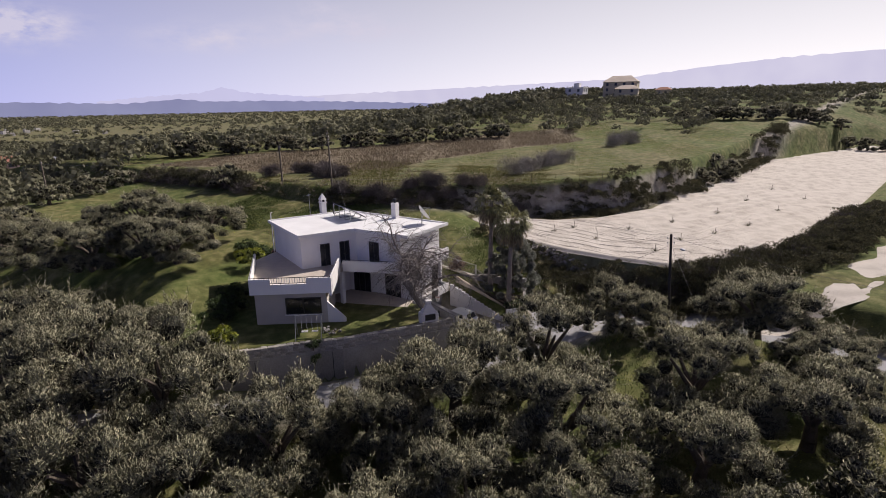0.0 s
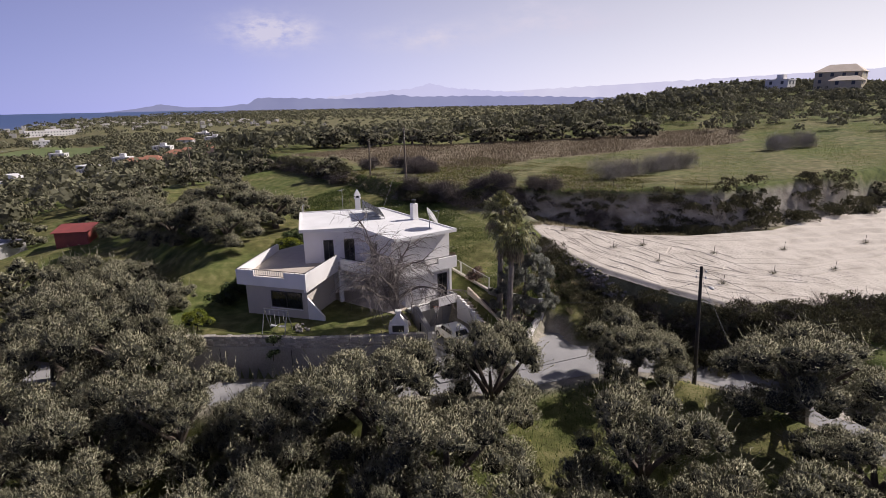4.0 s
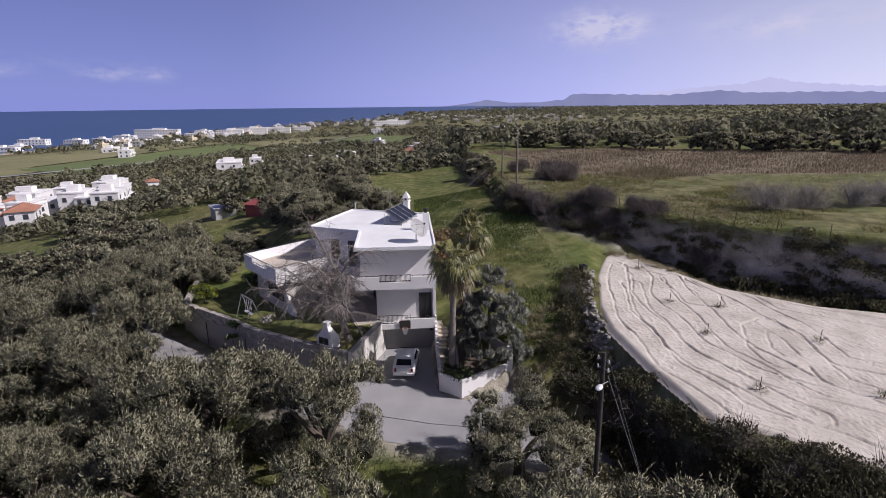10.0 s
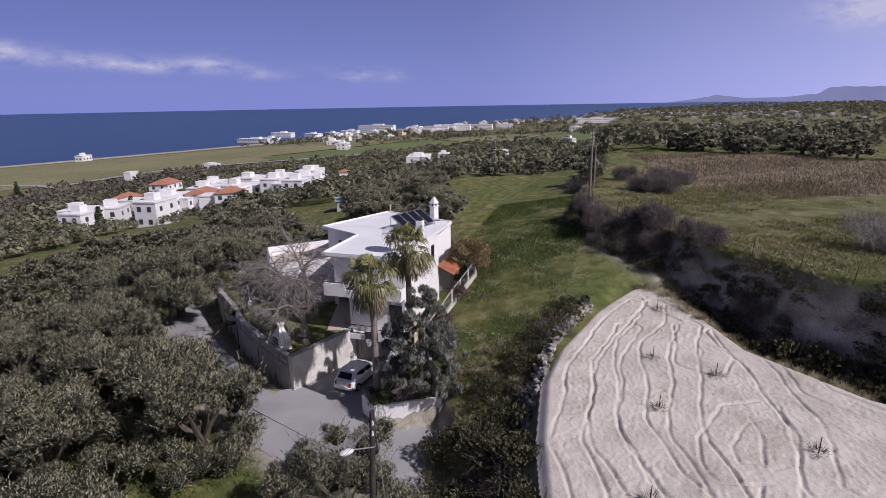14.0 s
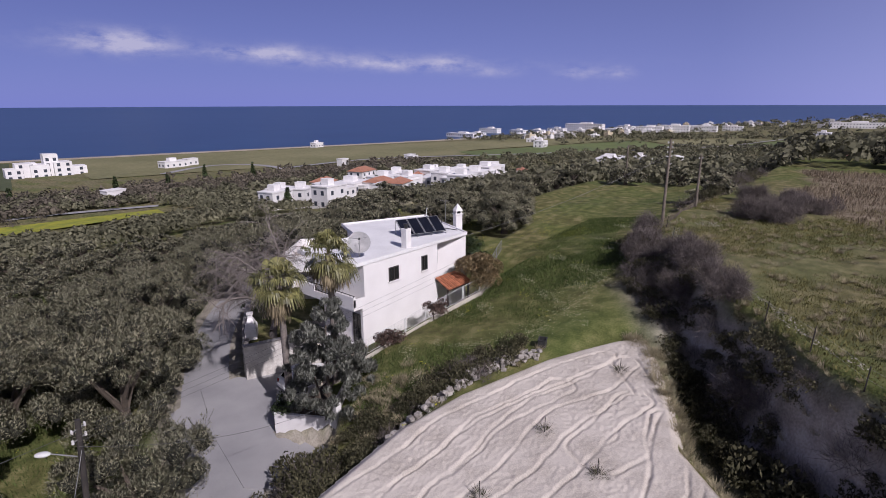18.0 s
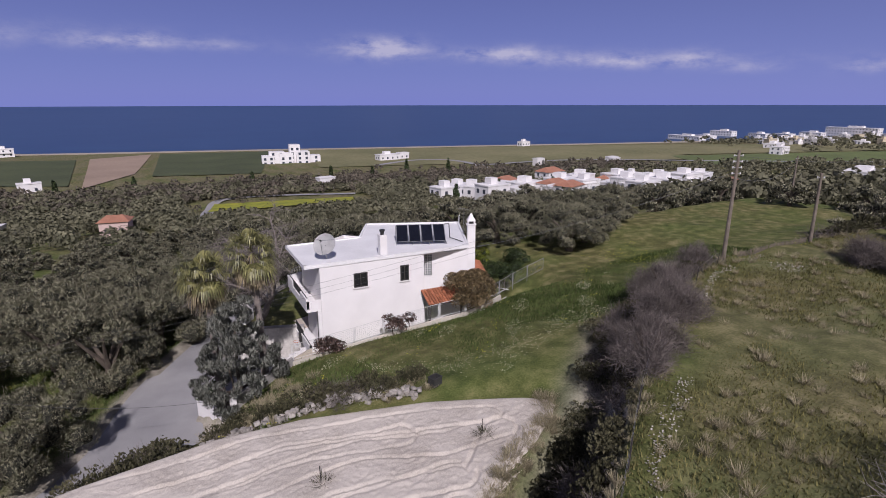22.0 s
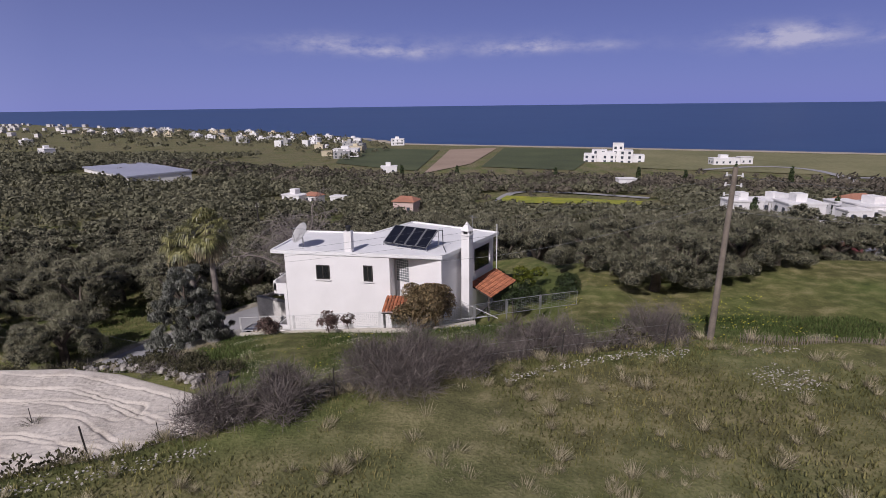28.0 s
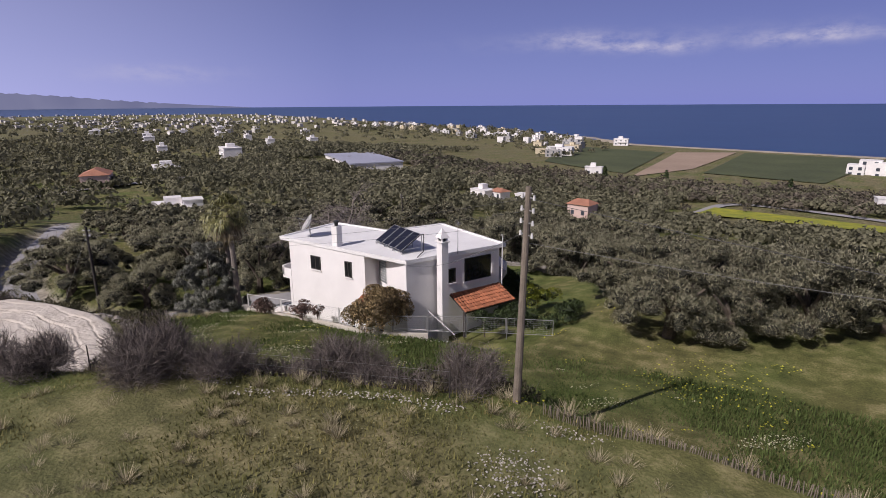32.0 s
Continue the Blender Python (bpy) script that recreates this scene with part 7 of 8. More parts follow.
for x, y, w in [(-200, -167, 9), (-254, -238, 8), (-202, -250, 7), (-248, -230, 8), (-325, -98, 12), (-272, -40, 7), (-418, -226, 15), (-294, -398, 11), (-139, -330, 8), (72, -258, 9), (134, -360, 19), (128, -492, 13), (-51, -215, 8)]:
    far_house(x, y, w, w * 0.6, 4.5 if w < 12 else 6, 12, "flat", None, 1 if w < 12 else 2, "small white house on the coast plain")
far_house(-296, -106, 25, 14, 7, 14, "flat", None, 2, "large white villa above the eastern groves")
far_house(-126, -327, 16, 8, 4, 8, "flat", None, 1, "long low white beach building")
# long hotels on the eastern shore
for x, y, w, h, rz in [(-520, -398, 44, 8, 18), (-560, -404, 22, 7, 18), (-618, -424, 30, 11, 22), (-640, -390, 24, 8, 15), (-655, -368, 18, 8, 12), (-700, -362, 26, 9, 20), (-735, -335, 58, 15, 20), (-680, -262, 30, 8, 20),
                       (-715, -232, 34, 11, 28), (-752, -212, 40, 12, 28), (-800, -186, 34, 10, 25), (-850, -160, 26, 8, 25), (-895, -20, 60, 9, 30), (-622, -30, 14, 7, 20), (-780, -290, 22, 8, 15)]:
    far_house(x, y, w, 11, h * 0.8, rz + 70, "flat", None, max(2, int(h / 3.6)), "long white hotel on the eastern shore", group="hotels on the eastern shore")
# the stepped white hotel
hotel = thing("hotel", "large white stepped hotel with a tower near the shore", "hotel", (-62, -345, gz(-62, -345) - 1.2), -6)
for k, (x, y, w, dep, h) in enumerate([(-13, 0, 12, 10, 6), (-7, 2, 9, 11, 9), (-2, 0, 7, 9, 13.5), (4, 1, 9, 11, 8), (10, 0, 10, 10, 9), (16, 2, 8, 10, 6.5)]):
    blk_ = part("block", boxed(x - w / 2, y - dep / 2, -2, x + w / 2, y + dep / 2, h), M_FARWHITE, hotel)
    for s in range(int(h / 3)):
        for j in range(2):
            xx = x - w / 4 + j * w / 2
            part("window", boxed(xx - 0.8, y + dep / 2, s * 3 + 0.7, xx + 0.8, y + dep / 2 + 0.08, s * 3 + 2.4), M_FARDARK, blk_)
# west side
far_house(121, -49, 15, 10, 5.5, -28, "flat", None, 2, "white two-storey villa among the western olives", lift=-0.6)
far_house(115.5, -52, 5, 5, 7, -28, "flat", None, 2, "white stair tower of the western villa", wins=False, lift=-0.6)
far_house(214, -70, 15, 10, 5.5, -30, "tile", M_PINK, 1, "villa with a red tiled roof beside the main road")
far_house(30, -128, 7, 6, 4.4, -8, "tile", M_PINK, 1, "pink farmhouse with a red tiled roof")
far_house(80, -153, 9, 6, 2.8, -20, "flat", None, 1, "low white farm building")
far_house(73, -154, 6, 5, 3, -20, "tile", None, 1, "small farmhouse with a red tiled roof")
far_house(64, -157, 6, 4, 2.4, -10, "flat", None, 1, "small white outbuilding of the farm", wins=False)
for x, y, w, st in [(245, -154, 16, 2), (234, -110, 19, 1), (298, -144, 9, 2), (429, -300, 10, 2), (322, -242, 9, 2), (612, -244, 18, 2), (662, -372, 16, 2), (536, -467, 15, 2), (743, -480, 20, 2), (400, -190, 12, 2), (480, -230, 12, 2), (520, -330, 14, 2), (350, -310, 12, 2), (290, -215, 10, 1)]:
    far_house(x, y, w, w * 0.6, 3.3 * st, -25, "flat", None, st, "white house on the western slope")
gh = thing("greenhouse_hall", "long low hall with a blue-grey roof", "hall", (172, -182, gz(172, -182) - 1.6), -32)
part("wall", boxed(-29, -13, -2, 29, 13, 4.2), M_FARWHITE, gh)
pale_roof = mat("pale_sheet_roof", (0.40, 0.41, 0.48), (0.32, 0.33, 0.40), 0.5, 0.05, 0.6, 0)
for k in range(8):
    part("roof_bay", prism(bmesh.new(), [(-29.5 + k * 7.4, -13.5), (-22.2 + k * 7.4, -13.5), (-22.2 + k * 7.4, 13.5), (-29.5 + k * 7.4, 13.5)], 4.2, 4.8), pale_roof, gh)
for x in (-18, -2, 14):
    part("annex", boxed(x - 7, 17, -2, x + 6, 23, 2.6), pale_roof, gh)
# hill villa and the eastern houses
M_SANDTILE = mat("sand_tiles", (0.66, 0.56, 0.46), (0.54, 0.45, 0.36), 0.85, 0.3, 3, 0.1)
villa = far_house(-43, 229, 15, 12, 7.2, 10, "tile", M_TAN, 3, "large cream villa with tiled roof on the southern hill", tiles=M_SANDTILE)
far_house(-38, 221, 10, 7, 4.4, 10, "tile", M_TAN, 2, "lower wing of the cream hill villa", tiles=M_SANDTILE)
far_house(-66, 232, 9, 7, 5, 0, "flat", None, 2, "white house beside the hill villa")
far_house(-25, 234, 6, 5, 3, 0, "tile", M_TAN, 1, "small outbuilding on the southern hill")
for x, y, w in [(-178, 27, 9), (-189, 21, 8), (-205, 19, 9), (-217, 25, 8), (-228, 12, 9), (-244, 8, 11)]:
    far_house(x, y, w, w * 0.8, 4.6, 60, "tile", M_PINK, 2, "pink house with a red tiled roof")
for x, y, w in [(-207, 78, 14), (-217, 174, 15), (-310, 91, 9), (-508, 105, 16), (-460, 70, 13), (-201, 245, 9), (-380, 40, 12), (-330, 10, 10), (-620, 120, 16), (-420, -20, 10)]:
    far_house(x, y, w, w * 0.6, 5, 60, "flat" if w != 13 else "tile", None, 2, "small white house among the eastern groves")
far_house(-130, -17, 16, 8, 2.6, 35, "flat", None, 1, "low white hall with a flat roof", wins=False)
far_house(-160, -34, 9, 6, 3, 30, "flat", None, 1, "small white house above the groves")
far_house(-477, -268, 24, 9, 4, 12, "flat", None, 1, "long low white beach building")

# rows of buildings along the shore
rt = random.Random(3)


def shore_row(n, x0, x1, in0, in1, label, group):
    for _ in range(n):
        x = rt.uniform(x0, x1)
        for (ax, ay), (bx, by) in zip(COAST[:-1], COAST[1:]):
            if ax <= x < bx:
                y = ay + (by - ay) * (x - ax) / (bx - ax) + rt.uniform(in0, in1)
                w = rt.uniform(7, 13)
                far_house(x, y, w, w * 0.6, rt.choice((3.0, 3.6, 4.6, 5.6)), rt.uniform(-20, 20), "flat", rt.choice((M_FARWHITE, M_FARWHITE, M_GREYW, M_TAN)), 2, label, wins=w > 10, group=group)


shore_row(80, -1140, -500, 28, 110, "white hotel building along the eastern shore", "resort buildings on the shore")
shore_row(80, 130, 700, 45, 190, "white building of the western seaside town", "buildings of the seaside town")


def shore_trees(x0, x1):
    def region(r, n):
        x = r.uniform(x0, x1, n)
        return x, np.interp(x, [c[0] for c in COAST], [c[1] for c in COAST]) + r.uniform(28, 215, n)
    return region


scatter("town_trees", "dark garden trees of the western seaside town", "trees", 900, shore_trees(120, 800), 1.6, 3.4, M_FAROLIVE, 41, 24)
scatter("resort_trees", "dark trees between the hotels on the eastern shore", "trees", 420, shore_trees(-1100, -500), 1.6, 3.2, M_FAROLIVE, 42, 24)
far = []
rg = np.random.default_rng(8)
for x0, x1, y0, y1, n in ((600, 1600, -1150, -300, 260), (-2600, -900, -220, 420, 300), (1000, 2600, -1500, -200, 240)):
    for _ in range(n):
        x, y = rg.uniform(x0, x1), rg.uniform(y0, y1)
        if float(line_dist(np.array([x]), np.array([y]), COAST)[0]) > 30:
            far.append((x, y, gz(x, y), rg.uniform(3.5, 7.5)))
fq = []
M_TOWN = mat("town_walls", (0.66, 0.63, 0.60), (0.42, 0.40, 0.39), 0.85, 0.02, 0.3, 0, island=0.3)
for x, y, z, s in far:
    a, h = s * 0.6, s * 0.55
    c = [np.array([x + i * a, y + j * a, z]) for i, j in ((-1, -1), (1, -1), (1, 1), (-1, 1))]
    t = [p + np.array([0, 0, h + 2]) for p in c]
    for i in range(4):
        fq.append([c[i], c[(i + 1) % 4], t[(i + 1) % 4], t[i]])
    fq.append(t)
tagged(new("distant_town", quads_mesh("distant_town", np.array(fq), M_TOWN)), "scattered white houses of the distant towns", "buildings", kind="stuff")

# sheds beyond the east garden
shed = thing("red_shed", "small shed with a red metal roof", "shed", (-45.2, -23.3, gz(-45.2, -23.3)), 65)
part("wall", boxed(-2.1, -1.5, -0.5, 2.1, 1.5, 1.9), M_REDSHED, shed)
part("roof", prism(bmesh.new(), [(-2.4, -1.8), (2.4, -1.8), (2.4, 1.8), (-2.4, 1.8)], [1.9, 1.9, 2.5, 2.5], [2.0, 2.0, 2.6, 2.6]), M_REDSHED, shed)
shed2 = thing("garden_shed", "low grey shed with a pale sheet roof", "shed", (-52, -32, gz(-52, -32)), 30)
part("wall", boxed(-2.2, -1.8, -0.5, 2.2, 1.8, 1.9), M_GREYW, shed2)
part("roof", boxed(-2.5, -2.1, 1.9, 2.5, 2.1, 2.02), pale_roof, shed2)

scatter("village_trees", "garden trees between the village houses", "trees", 360,
        lambda r, n: (r.uniform(-192, -70, n), r.uniform(-148, -80, n)), 1.2, 2.4, M_FAROLIVE, 31, 26)

# ---- fields and roads on the plain ----
def sheet(name, label, poly, material, lift=0.25, category="field"):
    P = [Vector(p) for p in poly]
    v, f, n, m = [], [], 24, 24
    for i in range(n + 1):
        for j in range(m + 1):
            a, b = P[0].lerp(P[1], i / n), P[3].lerp(P[2], i / n)
            q = a.lerp(b, j / m)
            v.append((q.x, q.y, gz(q.x, q.y) + lift))
    for i in range(n):
        for j in range(m):
            k = i * (m + 1) + j
            f.append((k, k + m + 1, k + m + 2, k + 1))
    me = mesh_of(name, v, f, material, True)
    me.update()
    ob = tagged(new(name, me), label, category, kind="structure")
    return ob


M_YFIELD = mat("rape_rows", (0.36, 0.34, 0.03), (0.16, 0.20, 0.03), 0.9, 0.25, 2.5, 0.2)
M_BFIELD = mat("brown_tilth", (0.36, 0.27, 0.20), (0.27, 0.20, 0.15), 0.95, 0.03, 0.5, 0.2)
M_GFIELD = mat("green_crop", (0.085, 0.10, 0.042), (0.05, 0.062, 0.027), 0.95, 0.03, 0.5, 0.2)
M_LUSH = mat("lush_grass", (0.15, 0.185, 0.06), (0.09, 0.115, 0.04), 0.95, 0.03, 0.5, 0.2)
M_HAYF = mat("pale_grassland", (0.24, 0.22, 0.11), (0.14, 0.14, 0.06), 0.95, 0.02, 0.4, 0.2)
M_SANDB = mat("beach_sand", (0.45, 0.39, 0.30), (0.33, 0.28, 0.21), 0.95, 0.05, 0.6, 0.1)
sheet("yellow_field", "bright yellow flowering crop field", [(5, -166), (-48, -160), (-52, -176), (1, -186)], M_YFIELD, 0.5)
sheet("brown_field", "bare brown field near the shore", [(53, -262), (66, -434), (26, -455), (33, -318)], M_BFIELD, 0.4)
sheet("green_field", "dark green crop field near the shore", [(24, -300), (20, -455), (-64, -440), (-32, -285)], M_GFIELD, 0.4)
sheet("green_field", "green crop field behind the town", [(60, -275), (74, -430), (170, -460), (120, -300)], M_GFIELD, 0.4)
sheet("grassland", "pale grassland behind the beach", [(-70, -300), (-95, -440), (-400, -345), (-330, -230)], M_HAYF, 0.35)
sheet("grassland", "pale grassland behind the eastern beach", EASTFIELDS[0], M_HAYF, 0.5)
sheet("green_field", "long green field in the east", EASTFIELDS[1], M_LUSH, 0.5)
sheet("grassland", "pale dry grassland in the east", EASTFIELDS[2], M_HAYF, 0.5)
sheet("green_field", "green field below the eastern houses", EASTFIELDS[3], M_LUSH, 0.5)
sheet("green_field", "small green field above the village", EASTFIELDS[4], M_LUSH, 0.5)
sheet("green_field", "small green field between the groves", [(-180, -195), (-190, -240), (-270, -225), (-250, -180)], M_HAYF, 0.5)
tagged(new("beach", ribbon("beach", COAST[3:11], 16, M_SANDB, 0.5, 12)), "narrow sandy beach along the shore", "beach", kind="structure")
PLAINROAD = [(9, -132), (4, -170), (-3, -196), (-25, -197), (-56, -185)]
tagged(new("farm_road", ribbon("farm_road", PLAINROAD, 4, M_ASPH, 0.5, 3)), "pale farm track round the yellow field", "road", kind="structure")
tagged(new("main_road", ribbon("main_road", [(196, -30), (210, -62), (205, -100), (214, -135), (225, -175), (260, -240), (330, -320)], 6, M_ASPH, 0.7, 4)), "grey main road on the western slope", "road", kind="structure")
tagged(new("coast_road", ribbon("coast_road", [(-104, -292), (-140, -312), (-162, -300), (-164, -262), (-150, -225), (-110, -205), (20, -215), (150, -235)], 5, M_ASPH, 0.6, 4)), "pale coast road with a wide bend", "road", kind="structure")
tagged(new("east_road", ribbon("east_road", [(-160, -262), (-250, -262), (-340, -205), (-480, -120), (-600, -60)], 5, M_ASPH, 0.6, 5)), "pale road through the eastern fields", "road", kind="structure")

# tall trees on the plain: dark cypresses
cyp = random.Random(12)
for k, (x, y, h) in enumerate([(-104, -145, 9), (-118, -128, 10), (-86, -120, 9), (-72, -122, 8), (-60, -238, 8), (-20, -232, 8), (30, -238, 8), (-108, -250, 9), (-128, -236, 10), (-80, -230, 8), (60, -240, 8), (-150, -120, 8)]):
    b = [(cyp.uniform(-0.2, 0.2), cyp.uniform(-0.2, 0.2), h * (i + 0.8) / 9, 1.15 * (1 - (i / 9) ** 1.8) + 0.25) for i in range(8)]
    leafy_tree("cypress", "slim dark cypress on the plain", "tree", (x, y, gz(x, y)), b, M_GREENLEAF, M_GREENIN, 90, 0.5, 0.16, 0.5, 0.9, [([(0, 0, -0.5), (0, 0, 1.5)], 0.2, 0.15)], 300 + k, group="cypresses on the plain")
scatter("plain_trees", "bare brownish trees along the plain's roads", "trees", 1900,
        lambda r, n: (r.uniform(-260, 190, n), -218 + r.normal(0, 14, n)), 1.4, 3.0, leafy(mat("brown_crowns", (0.17, 0.145, 0.11), (0.09, 0.08, 0.06), 0.9, 0.05, 0.6, 0, island=0.4)), 27, 18)
# ---- far hills ----
def hills(name, label, pts, dist, foot, haze0, haze1):
    """A ridge line given as (azimuth from +y to -x, elevation) in degrees, as a far glowing backdrop with haze painted
    into its colours.
    """
    az = np.linspace(pts[0][0], pts[-1][0], 160)
    order = sorted(pts)
    el = np.interp(az, [p[0] for p in order], [p[1] for p in order])
    el = el + 0.04 * np.sin(az * 5.1) * (el > 0.2) + 0.025 * np.sin(az * 13.7) * (el > 0.2)
    v, f = [], []
    for i, (a, e) in enumerate(zip(az, el)):
        x, y = -math.sin(radians(a)) * dist, math.cos(radians(a)) * dist
        v += [(x, y, foot), (x, y, 17.6 + dist * math.tan(radians(e)))]
        if i:
            k = 2 * i
            f.append((k - 2, k, k + 1, k - 1))
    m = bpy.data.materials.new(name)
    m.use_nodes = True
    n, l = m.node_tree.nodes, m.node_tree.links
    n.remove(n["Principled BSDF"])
    # emission in place of lit slopes: daylight and haze are both in these colours
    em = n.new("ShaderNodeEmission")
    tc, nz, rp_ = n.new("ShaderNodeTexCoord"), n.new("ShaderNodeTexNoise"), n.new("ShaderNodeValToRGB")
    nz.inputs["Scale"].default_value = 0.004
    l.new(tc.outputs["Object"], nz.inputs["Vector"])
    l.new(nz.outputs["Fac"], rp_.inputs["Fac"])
    rp_.color_ramp.elements[0].color, rp_.color_ramp.elements[1].color = (*haze0, 1), (*haze1, 1)
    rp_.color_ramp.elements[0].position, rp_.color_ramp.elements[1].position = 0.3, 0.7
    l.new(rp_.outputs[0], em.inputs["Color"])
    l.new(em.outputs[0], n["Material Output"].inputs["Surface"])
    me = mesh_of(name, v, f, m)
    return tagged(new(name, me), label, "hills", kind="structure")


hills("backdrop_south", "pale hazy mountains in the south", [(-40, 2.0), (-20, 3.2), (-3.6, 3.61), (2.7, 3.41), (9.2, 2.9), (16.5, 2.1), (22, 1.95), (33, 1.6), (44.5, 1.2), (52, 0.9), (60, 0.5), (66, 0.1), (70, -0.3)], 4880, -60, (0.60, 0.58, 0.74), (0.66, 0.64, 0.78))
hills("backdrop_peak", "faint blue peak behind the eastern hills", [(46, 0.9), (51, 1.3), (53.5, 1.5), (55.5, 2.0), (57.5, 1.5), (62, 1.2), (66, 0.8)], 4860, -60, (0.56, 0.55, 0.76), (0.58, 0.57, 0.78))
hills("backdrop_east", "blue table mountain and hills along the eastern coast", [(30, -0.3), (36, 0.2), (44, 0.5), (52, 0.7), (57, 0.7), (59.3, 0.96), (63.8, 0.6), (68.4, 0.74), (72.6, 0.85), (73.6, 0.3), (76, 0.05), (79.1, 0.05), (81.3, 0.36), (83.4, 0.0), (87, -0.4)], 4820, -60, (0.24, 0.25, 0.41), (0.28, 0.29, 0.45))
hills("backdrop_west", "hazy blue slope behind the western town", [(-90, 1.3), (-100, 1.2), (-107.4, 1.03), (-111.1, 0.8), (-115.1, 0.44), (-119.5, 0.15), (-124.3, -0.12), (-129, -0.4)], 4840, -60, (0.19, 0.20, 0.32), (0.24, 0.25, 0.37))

# ---- cables ----
M_CABLE = mat("cable", (0.10, 0.10, 0.10), None, 0.6, 3, 20, 0)
M_PALECABLE = mat("pale_cable", (0.26, 0.255, 0.25), None, 0.6, 3, 20, 0)


def cable(a, b, sag, r=0.009, material=None, label="thin dark overhead cable between the poles"):
    """One continuous sagging wire."""
    a, b = Vector(a), Vector(b)
    side = (b - a).cross(Vector((0, 0, 1))).normalized()
    v, f, n = [], [], 28
    for i in range(n + 1):
        k = i / n
        p = a.lerp(b, k) - Vector((0, 0, 4 * sag * k * (1 - k)))
        v += [p + side * r, p + Vector((0, 0, r)), p - side * r, p - Vector((0, 0, r))]
        if i:
            q = 4 * i
            f += [(q - 4 + c, q - 4 + (c + 1) % 4, q + (c + 1) % 4, q + c) for c in range(4)]
    ob = new("overhead_cable", mesh_of("overhead_cable", v, f, material or M_CABLE, True))
    return tagged(ob, label, "cable", "overhead cables")


for k in range(3):
    cable((27.05, 10.9, 6.1 - 0.25 * k), (-20.3, 16.1, 14.1 - 0.42 * k), 1.0, 0.005, M_CABLE)
cable((-20.3, 16.1, 14.1), (-95, 22, 13.2), 1.6, 0.009)
cable((-20.3, 16.1, 13.0), (-5.6, 4.0, 6.3), 0.5, 0.012, M_PALECABLE, "pale service cable to the house")
cable((-20.3, 16.1, 12.6), (-62, -4, 10.0), 1.2, 0.010, M_PALECABLE)
cable((27.05, 10.9, 6.0), (60, 4, 5.0), 0.9, 0.010)
cable((27.05, 10.9, 5.4), (14, 9, 0.5), 0.8, 0.010)
stay = new("pole_stay", None)
tagged(stay, "wire stay and lamp of the street pole", "stay wire")
part("wire", tubed((27.0, 10.9, 5.2), (30.0, 13.0, -2.4), 0.012, None, 4), M_GALV, stay)
lamp = thing("street_lamp", "small grey street lamp on the dark pole", "street lamp", (27.15, 10.85, 5.0), -40)
part("arm", tubed((0, 0, 0), (1.0, 0, 0.25), 0.025, None, 6), M_GALV, lamp)
bm = bmesh.new()
bmesh.ops.create_uvsphere(bm, u_segments=12, v_segments=8, radius=0.22, matrix=Matrix.Translation((1.15, 0, 0.22)) @ Matrix.Diagonal((1.3, 0.7, 0.45, 1)))
part("head", bm, M_METALW, lamp)
wood_pole(-62, -4, 7.0, M_WOOD, "weathered wooden pole at the end of the meadow", 1)
wood_pole(40, -52, 7.5, M_DARKWOOD, "dark pole among the western olives", 2)

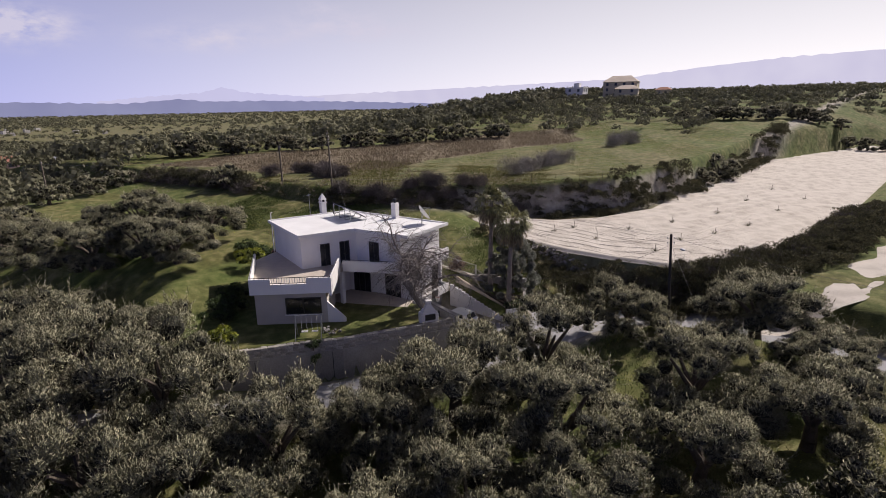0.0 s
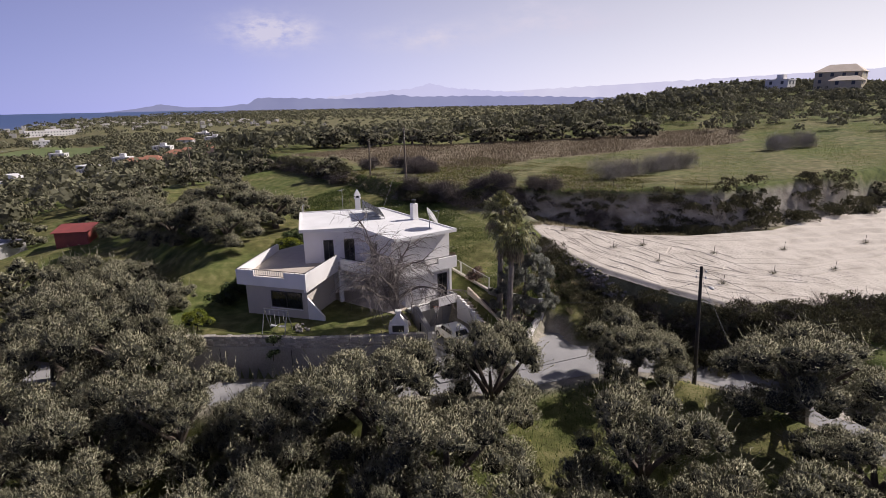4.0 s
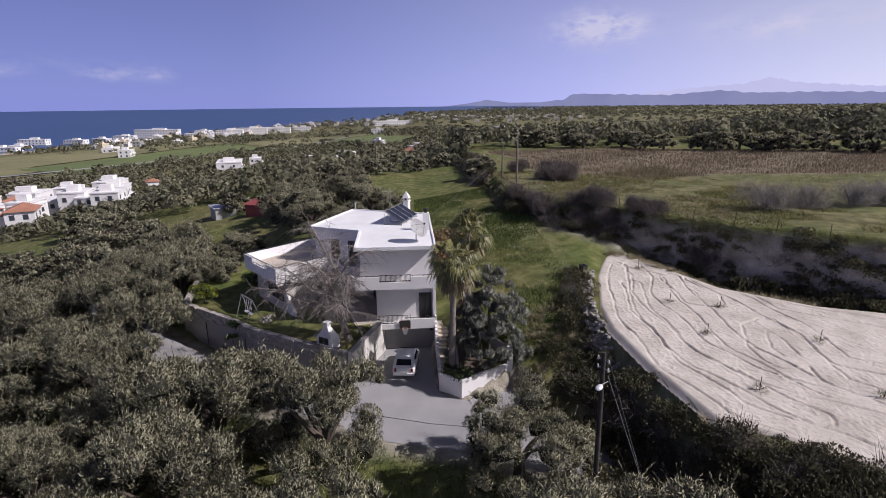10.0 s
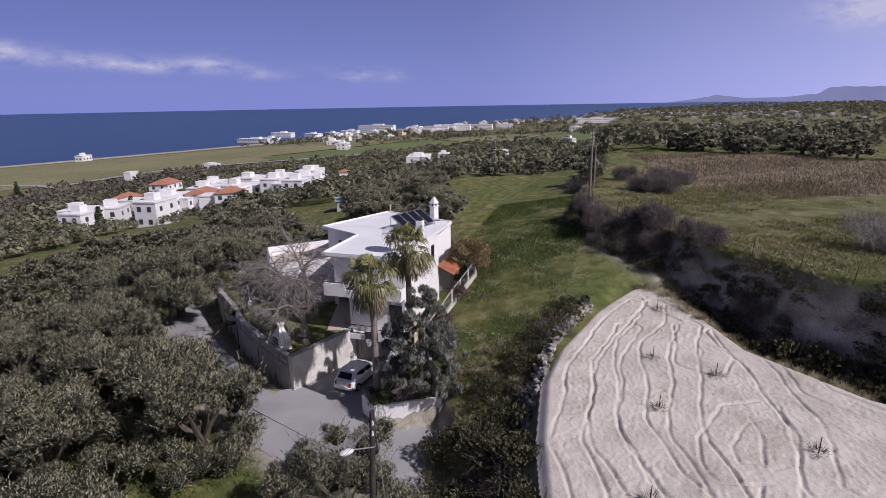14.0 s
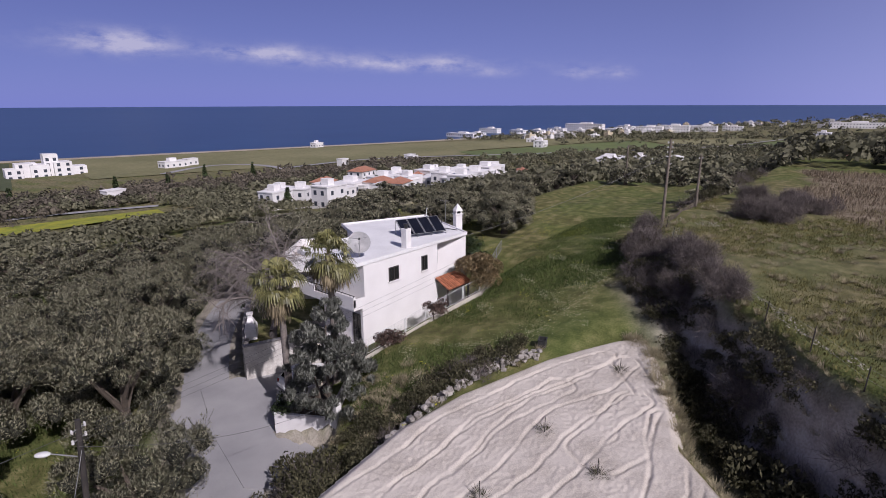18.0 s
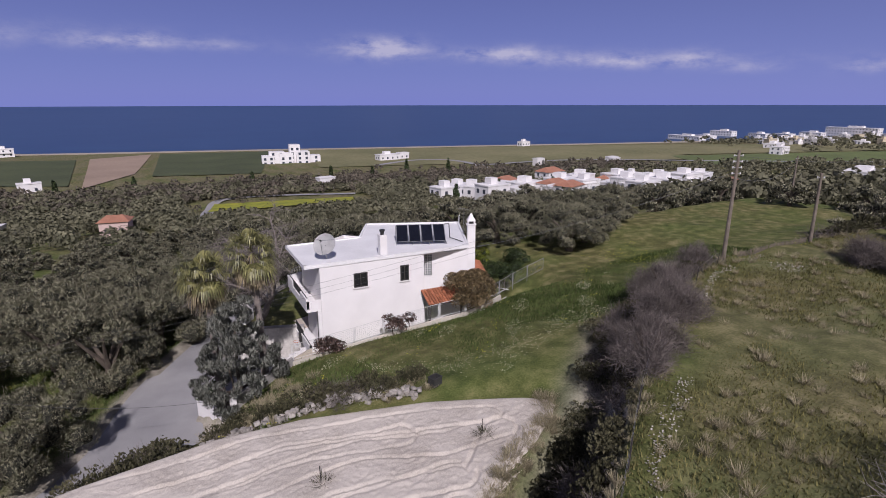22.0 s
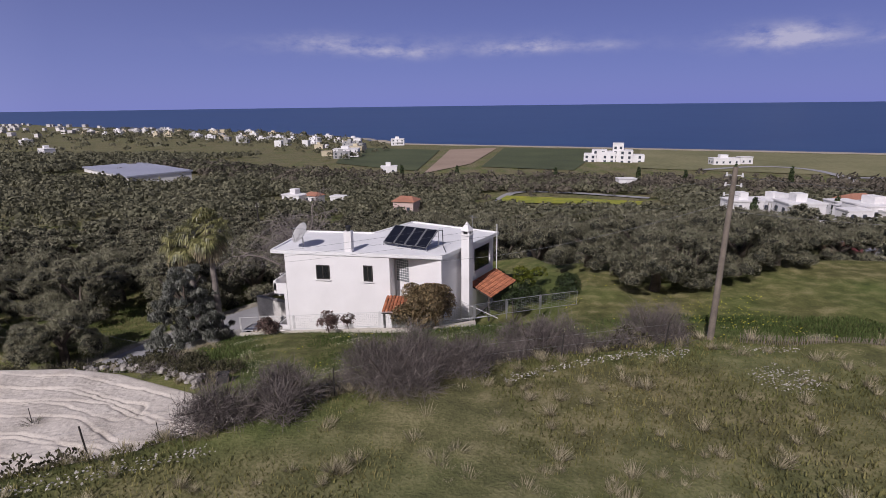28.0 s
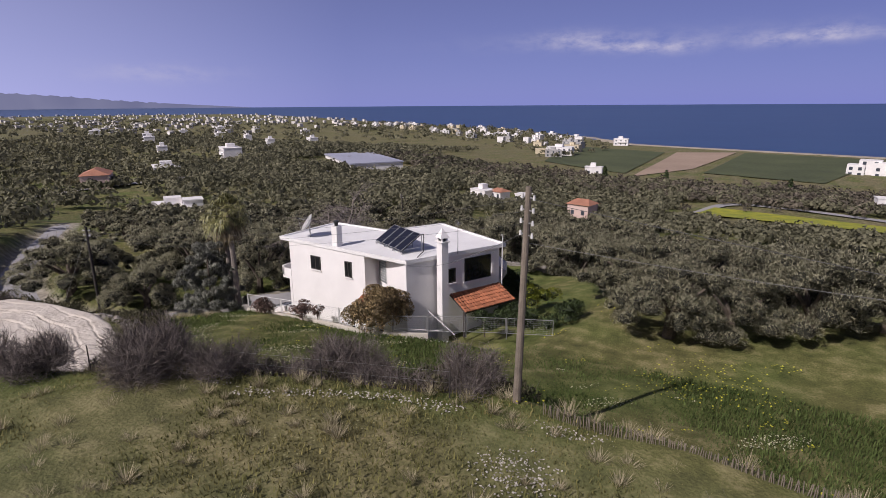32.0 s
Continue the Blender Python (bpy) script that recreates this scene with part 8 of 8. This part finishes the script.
# thin wire fence along the top of the scarp
wf = thing("wire_fence", "thin rusty fence posts with slack wire on top of the bank", "fence")
post_me = bpy.data.meshes.new("fence_post")
pb = tubed((0, 0, -0.3), (0, 0, 1.15), 0.03, 0.025, 6)
pb.to_mesh(post_me)
pb.free()
post_me.materials.append(M_DARKWOOD)
FP = [(-18.0, 17.3), (-13.4, 19.3), (-8.8, 21.3), (-5.0, 23.9), (-1.6, 26.5), (1.2, 28.6), (4.0, 30.9), (6.6, 33.0), (9.2, 35.7), (11.6, 38.4), (13.4, 42.0)]
for k, (x, y) in enumerate(FP):
    o = part("fence_post", post_me, None, wf)
    o.matrix_local = pose(x, y, gz(x, y), random.uniform(-6, 6), random.uniform(-6, 6), 0)
for hgt in (0.55, 1.0):
    bm = bmesh.new()
    for (x0, y0), (x1, y1) in zip(FP[:-1], FP[1:]):
        tube(bm, (x0, y0, gz(x0, y0) + hgt), (x1, y1, gz(x1, y1) + hgt), 0.004, None, 3, cap=False)
    part("wire", bm, M_GALV, wf)
tub = thing("plastic_crate", "black plastic crate at the edge of the field", "crate", (4.0, 17.35, gz(4.0, 17.35)), 20)
M_CRATE = mat("scuffed_black_plastic", (0.055, 0.053, 0.052), (0.03, 0.03, 0.03), 0.6, 4, 30, 0.2)
for a in ((-0.30, -0.24, -0.05, 0.30, -0.21, 0.42), (-0.30, 0.21, -0.05, 0.30, 0.24, 0.42), (-0.30, -0.21, -0.05, -0.27, 0.21, 0.42), (0.27, -0.21, -0.05, 0.30, 0.21, 0.42)):
    part("side_wall", boxed(*a), M_CRATE, tub)
part("base", boxed(-0.27, -0.21, -0.05, 0.27, 0.21, 0.02), M_CRATE, tub)
for a in ((-0.33, -0.27, 0.42, 0.33, -0.21, 0.46), (-0.33, 0.21, 0.42, 0.33, 0.27, 0.46), (-0.33, -0.21, 0.42, -0.27, 0.21, 0.46), (0.27, -0.21, 0.42, 0.33, 0.21, 0.46)):
    part("rim", boxed(*a), M_CRATE, tub)

# lath fence at the meadow's edge
lf = thing("lath_fence", "low weathered chestnut lath fence in the meadow", "fence")
lat = bmesh.new()
box(lat, -0.012, -0.008, 0.0, 0.012, 0.008, 0.5)
lath = bpy.data.meshes.new("lath")
lat.to_mesh(lath)
lat.free()
lath.materials.append(M_WOOD)
for k in range(120):
    f = k / 119
    x, y = -21.4 - 9.0 * f, 16.5 - 0.4 * f + 0.1 * math.sin(f * 9)
    o = part("lath", lath, None, lf)
    o.matrix_local = pose(x, y, gz(x, y) - 0.05, random.uniform(-8, 8), random.uniform(-8, 8), -20)
